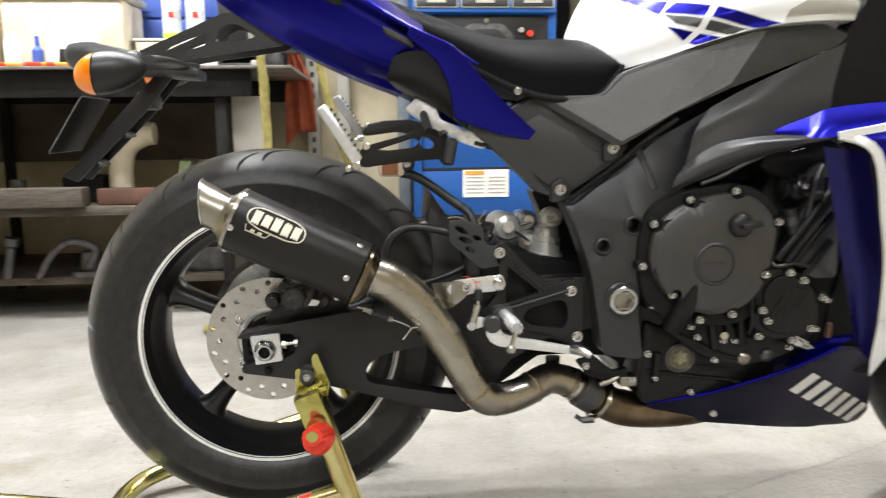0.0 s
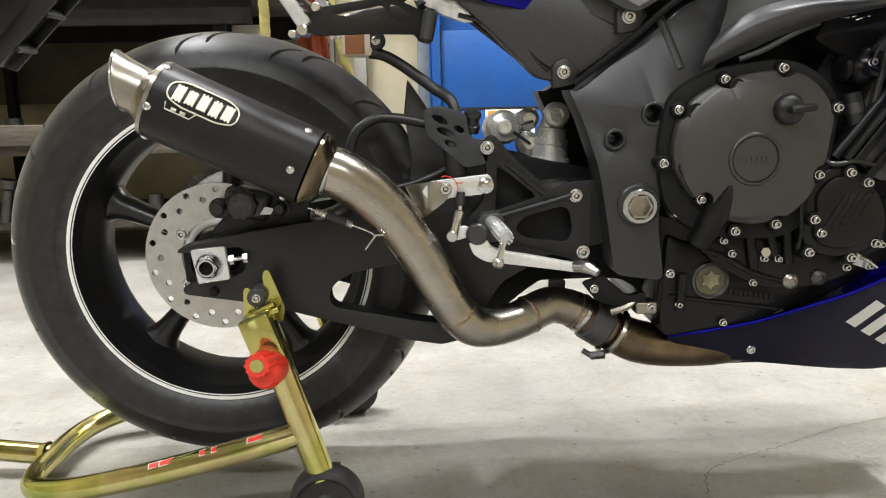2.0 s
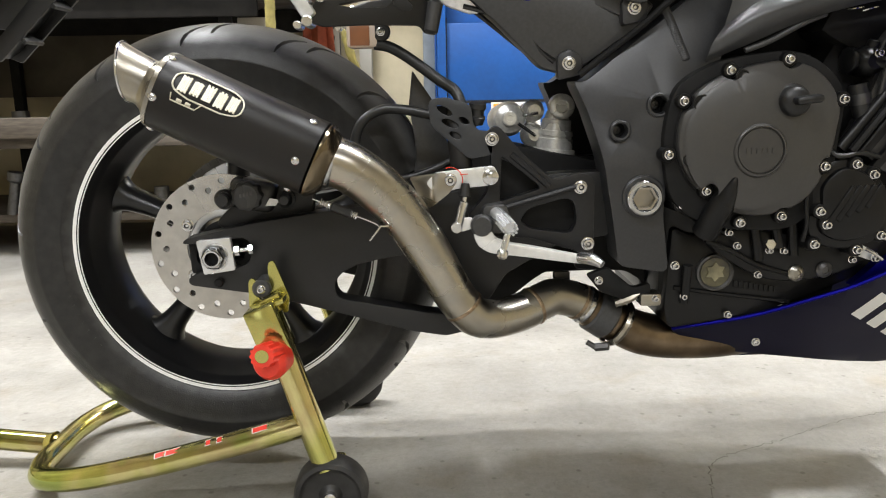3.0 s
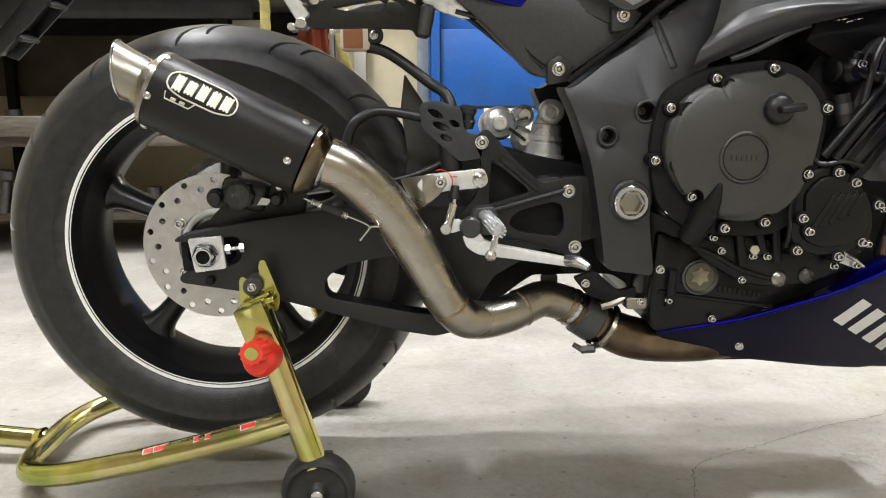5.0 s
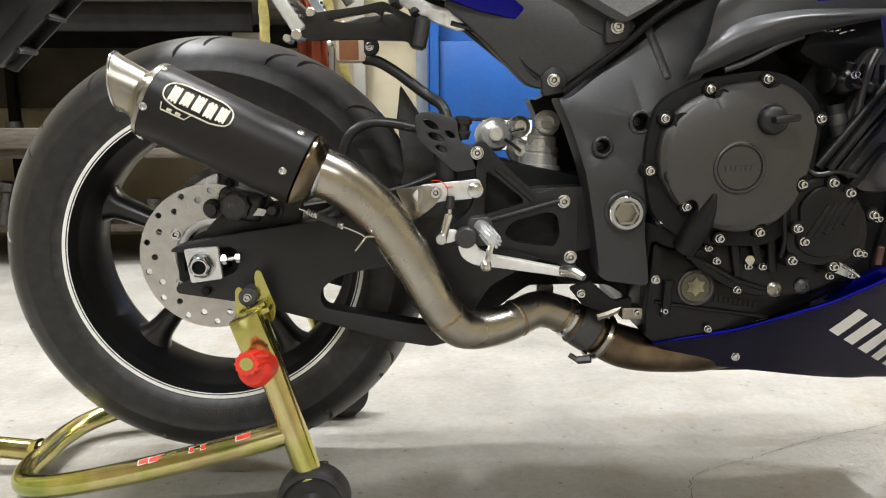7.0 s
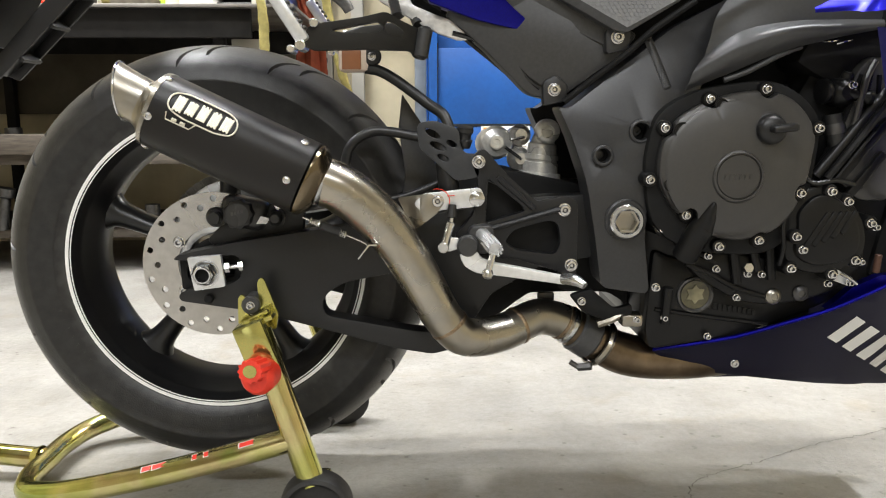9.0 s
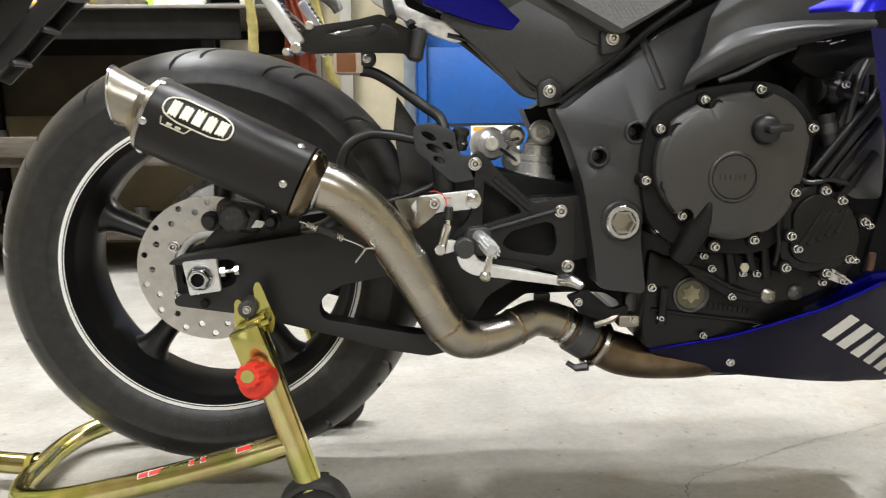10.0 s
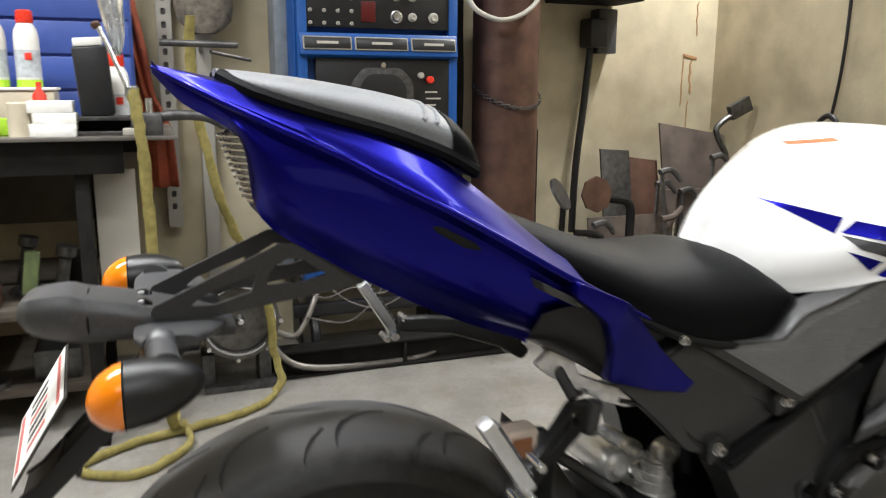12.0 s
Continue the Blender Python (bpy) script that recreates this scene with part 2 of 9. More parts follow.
def concrete_floor():
    """Trowelled concrete: broad stains, long sweep marks, fine speckle, dark pits."""
    m = bpy.data.materials.new("concrete")
    m.use_nodes = True
    n, l = m.node_tree.nodes, m.node_tree.links
    b = n["Principled BSDF"]
    tc = n.new("ShaderNodeTexCoord")

    def tex(scale, detail=5, stretch=(1, 1, 1), lo=0.3, hi=0.7, to=(0, 1), rough=0.55):
        mp = n.new("ShaderNodeMapping")
        mp.inputs["Scale"].default_value = stretch
        mp.inputs["Location"].default_value = (scale * 0.37, 1.3, 0)
        t = n.new("ShaderNodeTexNoise")
        t.inputs["Scale"].default_value, t.inputs["Detail"].default_value, t.inputs["Roughness"].default_value = scale, detail, rough
        r = n.new("ShaderNodeMapRange")
        r.inputs["From Min"].default_value, r.inputs["From Max"].default_value = lo, hi
        r.inputs["To Min"].default_value, r.inputs["To Max"].default_value = to
        l.new(tc.outputs["Object"], mp.inputs["Vector"])
        l.new(mp.outputs[0], t.inputs["Vector"])
        l.new(t.outputs["Fac"], r.inputs["Value"])
        return r.outputs[0]

    def mul(col, fac, tint):
        x = n.new("ShaderNodeMix")
        x.data_type, x.blend_type = "RGBA", "MULTIPLY"
        l.new(fac, x.inputs["Factor"])
        l.new(col, x.inputs["A"])
        x.inputs["B"].default_value = (*tint, 1)
        return x.outputs["Result"]

    base = n.new("ShaderNodeMix")
    base.data_type = "RGBA"
    base.inputs["A"].default_value, base.inputs["B"].default_value = (0.200, 0.190, 0.171, 1), (0.303, 0.288, 0.262, 1)
    l.new(tex(5, 8, rough=0.65), base.inputs["Factor"])
    c = base.outputs["Result"]
    c = mul(c, tex(1.1, 5, lo=0.5, hi=0.75, to=(0, 0.55)), (0.62, 0.58, 0.50))
    c = mul(c, tex(2.6, 8, (0.9, 1.3, 1), 0.5, 0.72, (0, 0.40), 0.65), (0.66, 0.62, 0.55))
    c = mul(c, tex(6.5, 4, (1, 1, 1), 0.58, 0.72, (0, 0.35), 0.5), (0.80, 0.66, 0.46))
    c = mul(c, tex(19, 8, (1, 1.1, 1), 0.52, 0.74, (0, 0.42), 0.7), (0.62, 0.60, 0.57))
    c = mul(c, tex(240, 5, lo=0.5, hi=0.75, to=(0, 0.45), rough=0.8), (0.55, 0.54, 0.52))
    c = mul(c, tex(60, 9, lo=0.40, hi=0.70, to=(0, 0.5), rough=0.78), (0.55, 0.54, 0.53))
    c = mul(c, tex(45, 3, lo=0.66, hi=0.72, to=(0, 0.5)), (0.42, 0.40, 0.37))
    v = n.new("ShaderNodeTexVoronoi")
    v.inputs["Scale"].default_value = 21
    l.new(tc.outputs["Object"], v.inputs["Vector"])
    r = n.new("ShaderNodeMapRange")
    r.inputs["From Min"].default_value, r.inputs["From Max"].default_value = 0.11, 0.06
    r.inputs["To Max"].default_value = 0.6
    l.new(v.outputs["Distance"], r.inputs["Value"])
    c = mul(c, r.outputs[0], (0.35, 0.32, 0.28))
    l.new(c, b.inputs["Base Color"])
    l.new(tex(3, 6, to=(0.38, 0.72)), b.inputs["Roughness"])
    bn = n.new("ShaderNodeBump")
    bn.inputs["Strength"].default_value, bn.inputs["Distance"].default_value = 0.35, 0.002
    l.new(tex(90, 6), bn.inputs["Height"])
    l.new(bn.outputs[0], b.inputs["Normal"])
    return m


CONCRETE = concrete_floor()
WALL = mat("cream_wall", (0.50, 0.44, 0.305), 0.75, scale=7, vary=0.14, bump=0.3, bscale=70, wear=0.6, wscale=1.6)
CEILING = mat("ceiling_paint", (0.52, 0.50, 0.46), 0.8, scale=5, vary=0.08, bump=0.1)
WELDER_BLUE = mat("welder_blue", (0.005, 0.076, 0.31), 0.45, scale=60, vary=0.08, bump=0.05, wear=0.15, wscale=8)
SIDE_BLUE = mat("dull_casing", (0.19, 0.215, 0.24), 0.6, scale=20, vary=0.2, wear=0.4, wscale=5)
PANEL_BLACK = mat("panel_black", (0.012, 0.012, 0.013), 0.4, scale=60, vary=0.2)
BENCH_STEEL = mat("bench_steel", (0.23, 0.215, 0.195), 0.45, metal=0.7, scale=12, vary=0.25, bump=0.1, bscale=200, wear=0.5, wscale=5)
# wall below the bench as a brown sheet, its shade in the colour
UNDER_BENCH = mat("under_bench_shade", (0.085, 0.075, 0.058), 0.8, scale=9, vary=0.2, bump=0.2, wear=0.5, wscale=3)
BENCH_DARK = mat("bench_dark", (0.012, 0.011, 0.010), 0.75, scale=20, vary=0.3, bump=0.1)
TIMBER = mat("dirty_timber", (0.085, 0.072, 0.058), 0.7, scale=14, vary=0.35, stretch=(1, 8, 8), bump=0.3, wear=0.4)
RUST = mat("rusty_steel", (0.10, 0.050, 0.034), 0.55, metal=0.3, scale=14, vary=0.35, bump=0.25, bscale=120, wear=0.55, wscale=4)
RUST_PLATE = mat("mill_plate", (0.105, 0.082, 0.07), 0.6, metal=0.4, scale=10, vary=0.35, bump=0.2, bscale=120, wear=0.4, wscale=5)
APRON = mat("red_leather", (0.34, 0.075, 0.032), 0.75, scale=25, vary=0.25, bump=0.4, bscale=150)
STRAP = mat("yellow_webbing", (0.245, 0.205, 0.06), 0.8, scale=60, vary=0.2, bump=0.5, bscale=500, wear=0.5, wscale=14)
BLUE_BIN = mat("blue_plastic", (0.05, 0.095, 0.36), 0.45, scale=20, vary=0.08, wear=0.15)
CARDBOARD = mat("cardboard", (0.50, 0.41, 0.28), 0.8, scale=20, vary=0.1, wear=0.3, wscale=7)
LABEL_PALE = mat("pale_label", (0.52, 0.55, 0.58), 0.4, scale=60, vary=0.2)
CLEAR_TUB = mat("cloudy_tub", (0.56, 0.50, 0.38), 0.4, scale=7, vary=0.25)
PAPER = mat("paper_white", (0.78, 0.77, 0.73), 0.7, scale=30, vary=0.06)
LIME = mat("lime_plastic", (0.42, 0.72, 0.04), 0.5, scale=30)
PANEL_GREY = mat("painted_panel", (0.42, 0.40, 0.35), 0.55, scale=10, vary=0.1, wear=0.3, wscale=5)
ORANGE_PRINT = mat("orange_print", (0.80, 0.30, 0.03), 0.6, scale=50)
GREEN_TIN = mat("green_tin", (0.10, 0.13, 0.05), 0.5, scale=40, vary=0.2)
CLOTH = mat("grey_cloth", (0.17, 0.15, 0.12), 0.9, scale=40, vary=0.4, bump=0.5)
for m_ in (BENCH_DARK, DEEP_BLACK, UNDER_BENCH, TIMBER):
    m_.node_tree.nodes["Principled BSDF"].inputs["Specular IOR Level"].default_value = 0.15


# ---- builders ----
def crom(a, b, c, d, t):
    return 0.5 * (2 * b + (c - a) * t + (2 * a - 5 * b + 4 * c - d) * t * t + (3 * b - a - 3 * c + d) * t ** 3)


def smooth_path(pts, steps=6):
    p = [Vector(q) for q in pts]
    out = []
    for i in range(len(p) - 1):
        a, d = p[max(i - 1, 0)], p[min(i + 2, len(p) - 1)]
        out += [crom(a, p[i], p[i + 1], d, k / steps) for k in range(steps)]
    return out + [p[-1]]


def box(bm, c, s, bev=0.0, rot=None, segs=2):
    m = Matrix.Translation(c) @ (rot or Matrix()) @ Matrix.Diagonal((*s, 1))
    r = bmesh.ops.create_cube(bm, size=1, matrix=m)
    if bev:
        es = {e for v in r["verts"] for e in v.link_edges}
        bmesh.ops.bevel(bm, geom=list(es), offset=bev, segments=segs, affect="EDGES", profile=0.5)
    return bm


def frame_of(axis):
    z = Vector(axis).normalized()
    return z.to_track_quat("Z", "Y").to_matrix()


def lathe(bm, at, axis, profile, seg=32, closed=False):
    """profile: (height along axis, radius) pairs."""
    m, at = frame_of(axis), Vector(at)
    rings = []
    for h, r in profile:
        if r < 1e-6:
            rings.append([bm.verts.new(at + m @ Vector((0, 0, h)))])
        else:
            rings.append([bm.verts.new(at + m @ Vector((r * math.cos(a), r * math.sin(a), h))) for a in (2 * math.pi * k / seg for k in range(seg))])
    pairs = list(zip(rings, rings[1:]))
    if closed:
        pairs.append((rings[-1], rings[0]))
    for a, b in pairs:
        if len(a) == 1 and len(b) == 1:
            continue
        for k in range(seg):
            j = (k + 1) % seg
            if len(a) == 1:
                bm.faces.new((a[0], b[j], b[k]))
            elif len(b) == 1:
                bm.faces.new((a[k], a[j], b[0]))
            else:
                bm.faces.new((a[k], a[j], b[j], b[k]))
    return bm


def cyl(bm, p0, p1, r0, r1=None, seg=20, bev=0.0):
    p0, p1 = Vector(p0), Vector(p1)
    r1 = r0 if r1 is None else r1
    h = (p1 - p0).length
    prof = [(0, 0), (0, r0 - bev), (bev, r0), (h - bev, r1), (h, r1 - bev), (h, 0)] if bev else [(0, 0), (0, r0), (h, r1), (h, 0)]
    return lathe(bm, p0, p1 - p0, prof, seg)


def tube(bm, pts, r, seg=14, steps=6, cap=True, flat=1.0, hollow=0.0):
    """A round bar along a smooth path; r is a number or one for each point; flat squeezes its second axis."""
    path = smooth_path(pts, steps) if steps > 1 else [Vector(p) for p in pts]
    n = len(path)
    if isinstance(r, (int, float)):
        rad = [r] * n
    else:
        rad = [float(np.interp(i / (n - 1) * (len(r) - 1), range(len(r)), r)) for i in range(n)]
    up = None
    rings = []
    for i, p in enumerate(path):
        t = (path[min(i + 1, n - 1)] - path[max(i - 1, 0)]).normalized()
        if up is None:
            up = t.cross(Vector((0, 1, 0)) if abs(t.y) < 0.9 else Vector((0, 0, 1))).normalized()
        up = (up - t * up.dot(t)).normalized()
        side = t.cross(up)
        rings.append([bm.verts.new(p + rad[i] * (up * math.cos(a) + flat * side * math.sin(a))) for a in (2 * math.pi * k / seg for k in range(seg))])
    for a, b in zip(rings, rings[1:]):
        for k in range(seg):
            j = (k + 1) % seg
            bm.faces.new((a[k], a[j], b[j], b[k]))
    if cap:
        bm.faces.new(rings[0][::-1])
        bm.faces.new(rings[-1])
    return bm


def ribbon(bm, pts, width, thick, across=(0, 1, 0), steps=5):
    """A flat strap along a path."""
    path = smooth_path(pts, steps)
    n = len(path)
    rings = []
    for i, p in enumerate(path):
        t = (path[min(i + 1, n - 1)] - path[max(i - 1, 0)]).normalized()
        s = Vector(across)
        s = (s - t * s.dot(t)).normalized()
        u = t.cross(s)
        wob = 1 + 0.12 * noise.noise(p * 9)
        rings.append([bm.verts.new(p + s * a * width * wob / 2 + u * b * thick / 2) for a, b in ((-1, -1), (1, -1), (1, 1), (-1, 1))])
    for a, b in zip(rings, rings[1:]):
        for k in range(4):
            j = (k + 1) % 4
            bm.faces.new((a[k], a[j], b[j], b[k]))
    bm.faces.new(rings[0][::-1])
    bm.faces.new(rings[-1])
    return bm


def round_outline(pts, r=0.01, n=4):
    """An outline with its corners rounded."""
    out = []
    k = len(pts)
    for i in range(k):
        p, a, b = Vector(pts[i]), Vector(pts[i - 1]), Vector(pts[(i + 1) % k])
        da, db = min(r, (a - p).length * 0.45), min(r, (b - p).length * 0.45)
        p0, p1 = p + (a - p).normalized() * da, p + (b - p).normalized() * db
        for j in range(n + 1):
            t = j / n
            out.append(tuple(p0 * (1 - t) ** 2 + p * 2 * t * (1 - t) + p1 * t * t))
    return out


def ring_pts(cx, cz, r, n=16, sx=1.0, turn=0.0):
    c, s = math.cos(turn), math.sin(turn)
    out = []
    for k in range(n):
        a = 2 * math.pi * k / n
        u, v = r * sx * math.cos(a), r * math.sin(a)
        out.append((cx + u * c - v * s, cz + u * s + v * c))
    return out


def plate(bm, outline, y0, y1, holes=(), bev=0.0, segs=2, warp=None, cuts=()):
    """A plate whose outline lies in x and z, from y0 (near face) to y1, with through holes; warp(x, z) shifts y."""
    tmp = bmesh.new()
    edges = []
    for loop in (outline, *holes):
        vs = [tmp.verts.new((x, y0, z)) for x, z in loop]
        edges += [tmp.edges.new((vs[i - 1], vs[i])) for i in range(len(vs))]
    if holes:
        bmesh.ops.triangle_fill(tmp, edges=edges, use_beauty=True, use_dissolve=False)
    else:
        bmesh.ops.contextual_create(tmp, geom=edges)
    bmesh.ops.recalc_face_normals(tmp, faces=tmp.faces)
    r = bmesh.ops.extrude_face_region(tmp, geom=list(tmp.faces))
    vs = [v for v in r["geom"] if isinstance(v, bmesh.types.BMVert)]
    bmesh.ops.translate(tmp, verts=vs, vec=(0, y1 - y0, 0))
    bmesh.ops.recalc_face_normals(tmp, faces=tmp.faces)
    if bev:
        es = [e for e in tmp.edges if len(e.link_faces) == 2 and e.calc_face_angle() > 0.9 and abs(e.verts[0].co.y - e.verts[1].co.y) < 1e-5 and abs(e.verts[0].co.y - min(y0, y1)) < 1e-5]
        bmesh.ops.bevel(tmp, geom=es, offset=bev, segments=segs, affect="EDGES", profile=0.5, clamp_overlap=True)
    for co, no in cuts:
        bmesh.ops.bisect_plane(tmp, geom=list(tmp.verts) + list(tmp.edges) + list(tmp.faces), plane_co=co, plane_no=no)
    if warp:
        for v in tmp.verts:
            v.co.y += warp(v.co.x, v.co.z)
    join(bm, tmp)
    return bm


def join(bm, other, m=None):
    vs = [bm.verts.new((m @ v.co) if m else v.co) for v in other.verts]
    other.verts.index_update()
    for f in other.faces:
        try:
            bm.faces.new([vs[v.index] for v in f.verts])
        except ValueError:
            pass
    other.free()
    return bm


def loft(bm, rings, closed=True, cap=True, sub_u=4, sub_v=3):
    """A smooth skin over rings of equal count, refined by splines both ways."""
    g = [[Vector(p) for p in r] for r in rings]
    if sub_v > 1:
        h = []
        for r in g:
            k = len(r)
            out = []
            for i in range(k if closed else k - 1):
                a = r[i - 1] if closed or i else r[0]
                c = r[(i + 1) % k]
                d = r[(i + 2) % k] if closed else r[min(i + 2, k - 1)]
                out += [crom(a, r[i], c, d, t / sub_v) for t in range(sub_v)]
            if not closed:
                out.append(r[-1])
            h.append(out)
        g = h
    if sub_u > 1:
        out = []
        for i in range(len(g) - 1):
            a, d = g[max(i - 1, 0)], g[min(i + 2, len(g) - 1)]
            for t in range(sub_u):
                out.append([crom(p, q, r, s, t / sub_u) for p, q, r, s in zip(a, g[i], g[i + 1], d)])
        g = out + [g[-1]]
    vs = [[bm.verts.new(p) for p in r] for r in g]
    n = len(vs[0])
    for a, b in zip(vs, vs[1:]):
        for k in range(n if closed else n - 1):
            j = (k + 1) % n
            bm.faces.new((a[k], a[j], b[j], b[k]))
    if cap and closed:
        bm.faces.new(vs[0][::-1])
        bm.faces.new(vs[-1])
    return bm


def mirrored(half):
    """A closed ring from its near half, top centre to bottom centre."""
    return half + [(x, -y, z) for x, y, z in half[-2:0:-1]]


def mesh_of(name, bm, material, angle=35, smooth=True):
    bmesh.ops.remove_doubles(bm, verts=bm.verts, dist=1e-6)
    bmesh.ops.recalc_face_normals(bm, faces=bm.faces)
    me = bpy.data.meshes.new(name)
    bm.to_mesh(me)
    bm.free()
    me.materials.append(material)
    if smooth:
        me.shade_smooth()
        me.set_sharp_from_angle(angle=radians(angle))
    return me


def part(name, bm, material, parent=None, label="", angle=35, smooth=True):
    ob = new(name, bm if isinstance(bm, bpy.types.Mesh) else mesh_of(name, bm, material, angle, smooth))
    if parent:
        ob.parent = parent
        ob.matrix_parent_inverse = Matrix() if parent.parent else Matrix.Translation(-parent.location)
    return tagged(ob, label)


def thing(name, at, label, category, group="", kind=""):
    ob = new(name)
    ob.location = at
    ob.empty_display_size = 0.05
    return tagged(ob, label, category, group, kind)


def solid(name, bm, material, label, category="", group="", kind="", angle=35, smooth=True):
    return tagged(new(name, mesh_of(name, bm, material, angle, smooth)), label, category, group, kind)


B = bmesh.new


def bolt_mesh(r, h, material, name="bolt"):
    """A socket-head bolt with a hexagon socket, looking along -y."""
    bm = B()
    lathe(bm, (0, 0, 0), (0, -1, 0), [(0, r * 1.22), (h * 0.12, r * 1.22), (h * 0.16, r), (h * 0.8, r), (h * 0.95, r * 0.9), (h, r * 0.74), (h, r * 0.50), (h * 0.5, r * 0.44), (h * 0.62, r * 0.30), (h * 0.62, 0)], 18)
    me = mesh_of(name, bm, material, 30)
    # socket walls take a darker steel, as shade in the recess
    me.materials.append(STEEL_DARK)
    for p in me.polygons:
        if r * 0.28 < min(math.hypot(me.vertices[i].co.x, me.vertices[i].co.z) for i in p.vertices) < r * 0.46:
            p.material_index = 1
    return me


BOLT_S = bolt_mesh(0.0042, 0.008, CHROME)
BOLT_M = bolt_mesh(0.0049, 0.0075, CHROME)
BOLT_L = bolt_mesh(0.0074, 0.008, CHROME)
BOLT_DARK = bolt_mesh(0.0056, 0.006, STEEL_DARK)
BOLT_FLAT = bolt_mesh(0.0052, 0.005, CHROME)


def bolt(at, parent, mesh=None, name="bolt", turn=None):
    ob = new(name, mesh or BOLT_M)
    ob.parent = parent
    ob.matrix_parent_inverse = Matrix() if parent.parent else Matrix.Translation(-parent.location)
    ob.location = at
    if turn:
        ob.rotation_euler = turn
    return ob


def tree_of(bm):
    from mathutils.bvhtree import BVHTree
    return BVHTree.FromBMesh(bm)


def decal(bm, tree, outline, lift=0.0008, cuts=3, side=-1):
    """A thin film with that outline in x and z, laid on the near side of a body."""
    tmp = B()
    vs = [tmp.verts.new((x, 0, z)) for x, z in outline]
    tmp.faces.new(vs)
    bmesh.ops.triangulate(tmp, faces=tmp.faces)
    for k in range(cuts):
        bmesh.ops.subdivide_edges(tmp, edges=[e for e in tmp.edges if e.calc_length() > 0.008], cuts=1, use_grid_fill=True)
    bmesh.ops.triangulate(tmp, faces=tmp.faces)
    for v in tmp.verts:
        hit, nor, _, _ = tree.ray_cast(Vector((v.co.x, side * 2, v.co.z)), Vector((0, -side, 0)))
        if hit:
            v.co = hit + Vector((0, side * lift, 0))
        else:
            v.co.y = side * 0.15
    join(bm, tmp)
    return bm


# ---- the workshop shell ----
XL, XR, YN, YF = -3.4, 2.52, -5.5, 2.45
bm = B()
bmesh.ops.create_grid(bm, x_segments=24, y_segments=24, size=1, matrix=Matrix.Translation(((XL + XR) / 2, (YN + YF) / 2, 0)) @ Matrix.Diagonal(((XR - XL) / 2 + 0.15, (YF - YN) / 2 + 0.15, 1, 1)))
solid("floor", bm, CONCRETE, "stained grey concrete workshop floor", "floor", kind="structure")
for nm, c, s in (("wall_north", ((XL + XR) / 2, YF + 0.075, CEIL / 2), (XR - XL + 0.3, 0.15, CEIL)),
                 ("wall_east", (XR + 0.075, (YN + YF) / 2, CEIL / 2), (0.15, YF - YN, CEIL)),
                 ("wall_west", (XL - 0.075, (YN + YF) / 2, CEIL / 2), (0.15, YF - YN, CEIL))):
    solid(nm, box(B(), c, s), WALL, "cream painted workshop wall with stains", "wall", kind="structure")
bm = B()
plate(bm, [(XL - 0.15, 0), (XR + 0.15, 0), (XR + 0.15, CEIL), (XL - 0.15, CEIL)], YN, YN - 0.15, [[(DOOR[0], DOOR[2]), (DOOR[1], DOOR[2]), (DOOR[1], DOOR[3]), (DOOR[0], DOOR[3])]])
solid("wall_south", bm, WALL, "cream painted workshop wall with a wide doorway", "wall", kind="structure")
solid("ceiling", box(B(), ((XL + XR) / 2, (YN + YF) / 2, CEIL + 0.05), (XR - XL + 0.3, YF - YN + 0.3, 0.1)), CEILING, "plain off-white workshop ceiling", "ceiling", kind="structure")
for tx, ty, tl, tw, watts, opening in TUBES:
    solid("ceiling_light", box(B(), (tx, ty, CEIL - 0.075), (tl + 0.06, tw + 0.04, 0.14), 0.01), PAPER, "white fluorescent ceiling fixture", "ceiling light", "ceiling lights")

# hairline crack in the floor
bm = B()
run = smooth_path([(0.69, -0.20, 0.0), (0.711, -0.136, 0.0), (0.747, -0.059, 0.0), (0.884, 0.009, 0.0), (1.015, 0.074, 0.0), (1.171, 0.132, 0.0), (1.5, 0.30, 0.0)], 16)
for k, p in enumerate(run):
    p.x += 0.007 * noise.noise(Vector((k * 0.9, 2.0, 0)))
    p.y += 0.007 * noise.noise(Vector((k * 0.9, 7.0, 0)))
for k, (p, q) in enumerate(zip(run, run[1:])):
    d = (q - p).normalized()
    w = 0.0004 + 0.0011 * abs(noise.noise(Vector((k * 0.37, 4.0, 1))))
    sd_ = Vector((-d.y, d.x, 0)) * w
    bm.faces.new([bm.verts.new(v + Vector((0, 0, 0.0008))) for v in (p - sd_, q - sd_, q + sd_, p + sd_)])
solid("trim_floor", bm, mat("crack_dirt", (0.10, 0.09, 0.075), 0.9, scale=60), "thin dark crack in the concrete floor", "crack", kind="structure")

# rust runs down the corner of the wall
bm = B()
for x0, z0, h, w in ((2.40, 1.50, 0.16, 0.012), (2.33, 1.25, 0.25, 0.010), (2.38, 1.22, 0.16, 0.018), (2.37, 1.02, 0.2, 0.008)):
    k = [(x0 + w * noise.noise(Vector((i * 0.7, x0 * 9, 0))), z0 - h * i / 8) for i in range(9)]
    out = [(x - w * (0.4 + 0.6 * abs(noise.noise(Vector((z * 40, 3, 1))))) / 2, z) for x, z in k] + [(x + w * (0.4 + 0.6 * abs(noise.noise(Vector((z * 40, 9, 1))))) / 2, z) for x, z in reversed(k)]
    plate(bm, out, YF - 0.003, YF - 0.001)
plate(bm, [(2.33, 1.25), (2.41, 1.235), (2.41, 1.225), (2.34, 1.235)], YF - 0.004, YF - 0.001)
solid("trim", bm, mat("rust_stain", (0.33, 0.17, 0.07), 0.8, scale=30, vary=0.3), "rust runs on the wall corner", "stain", kind="structure")


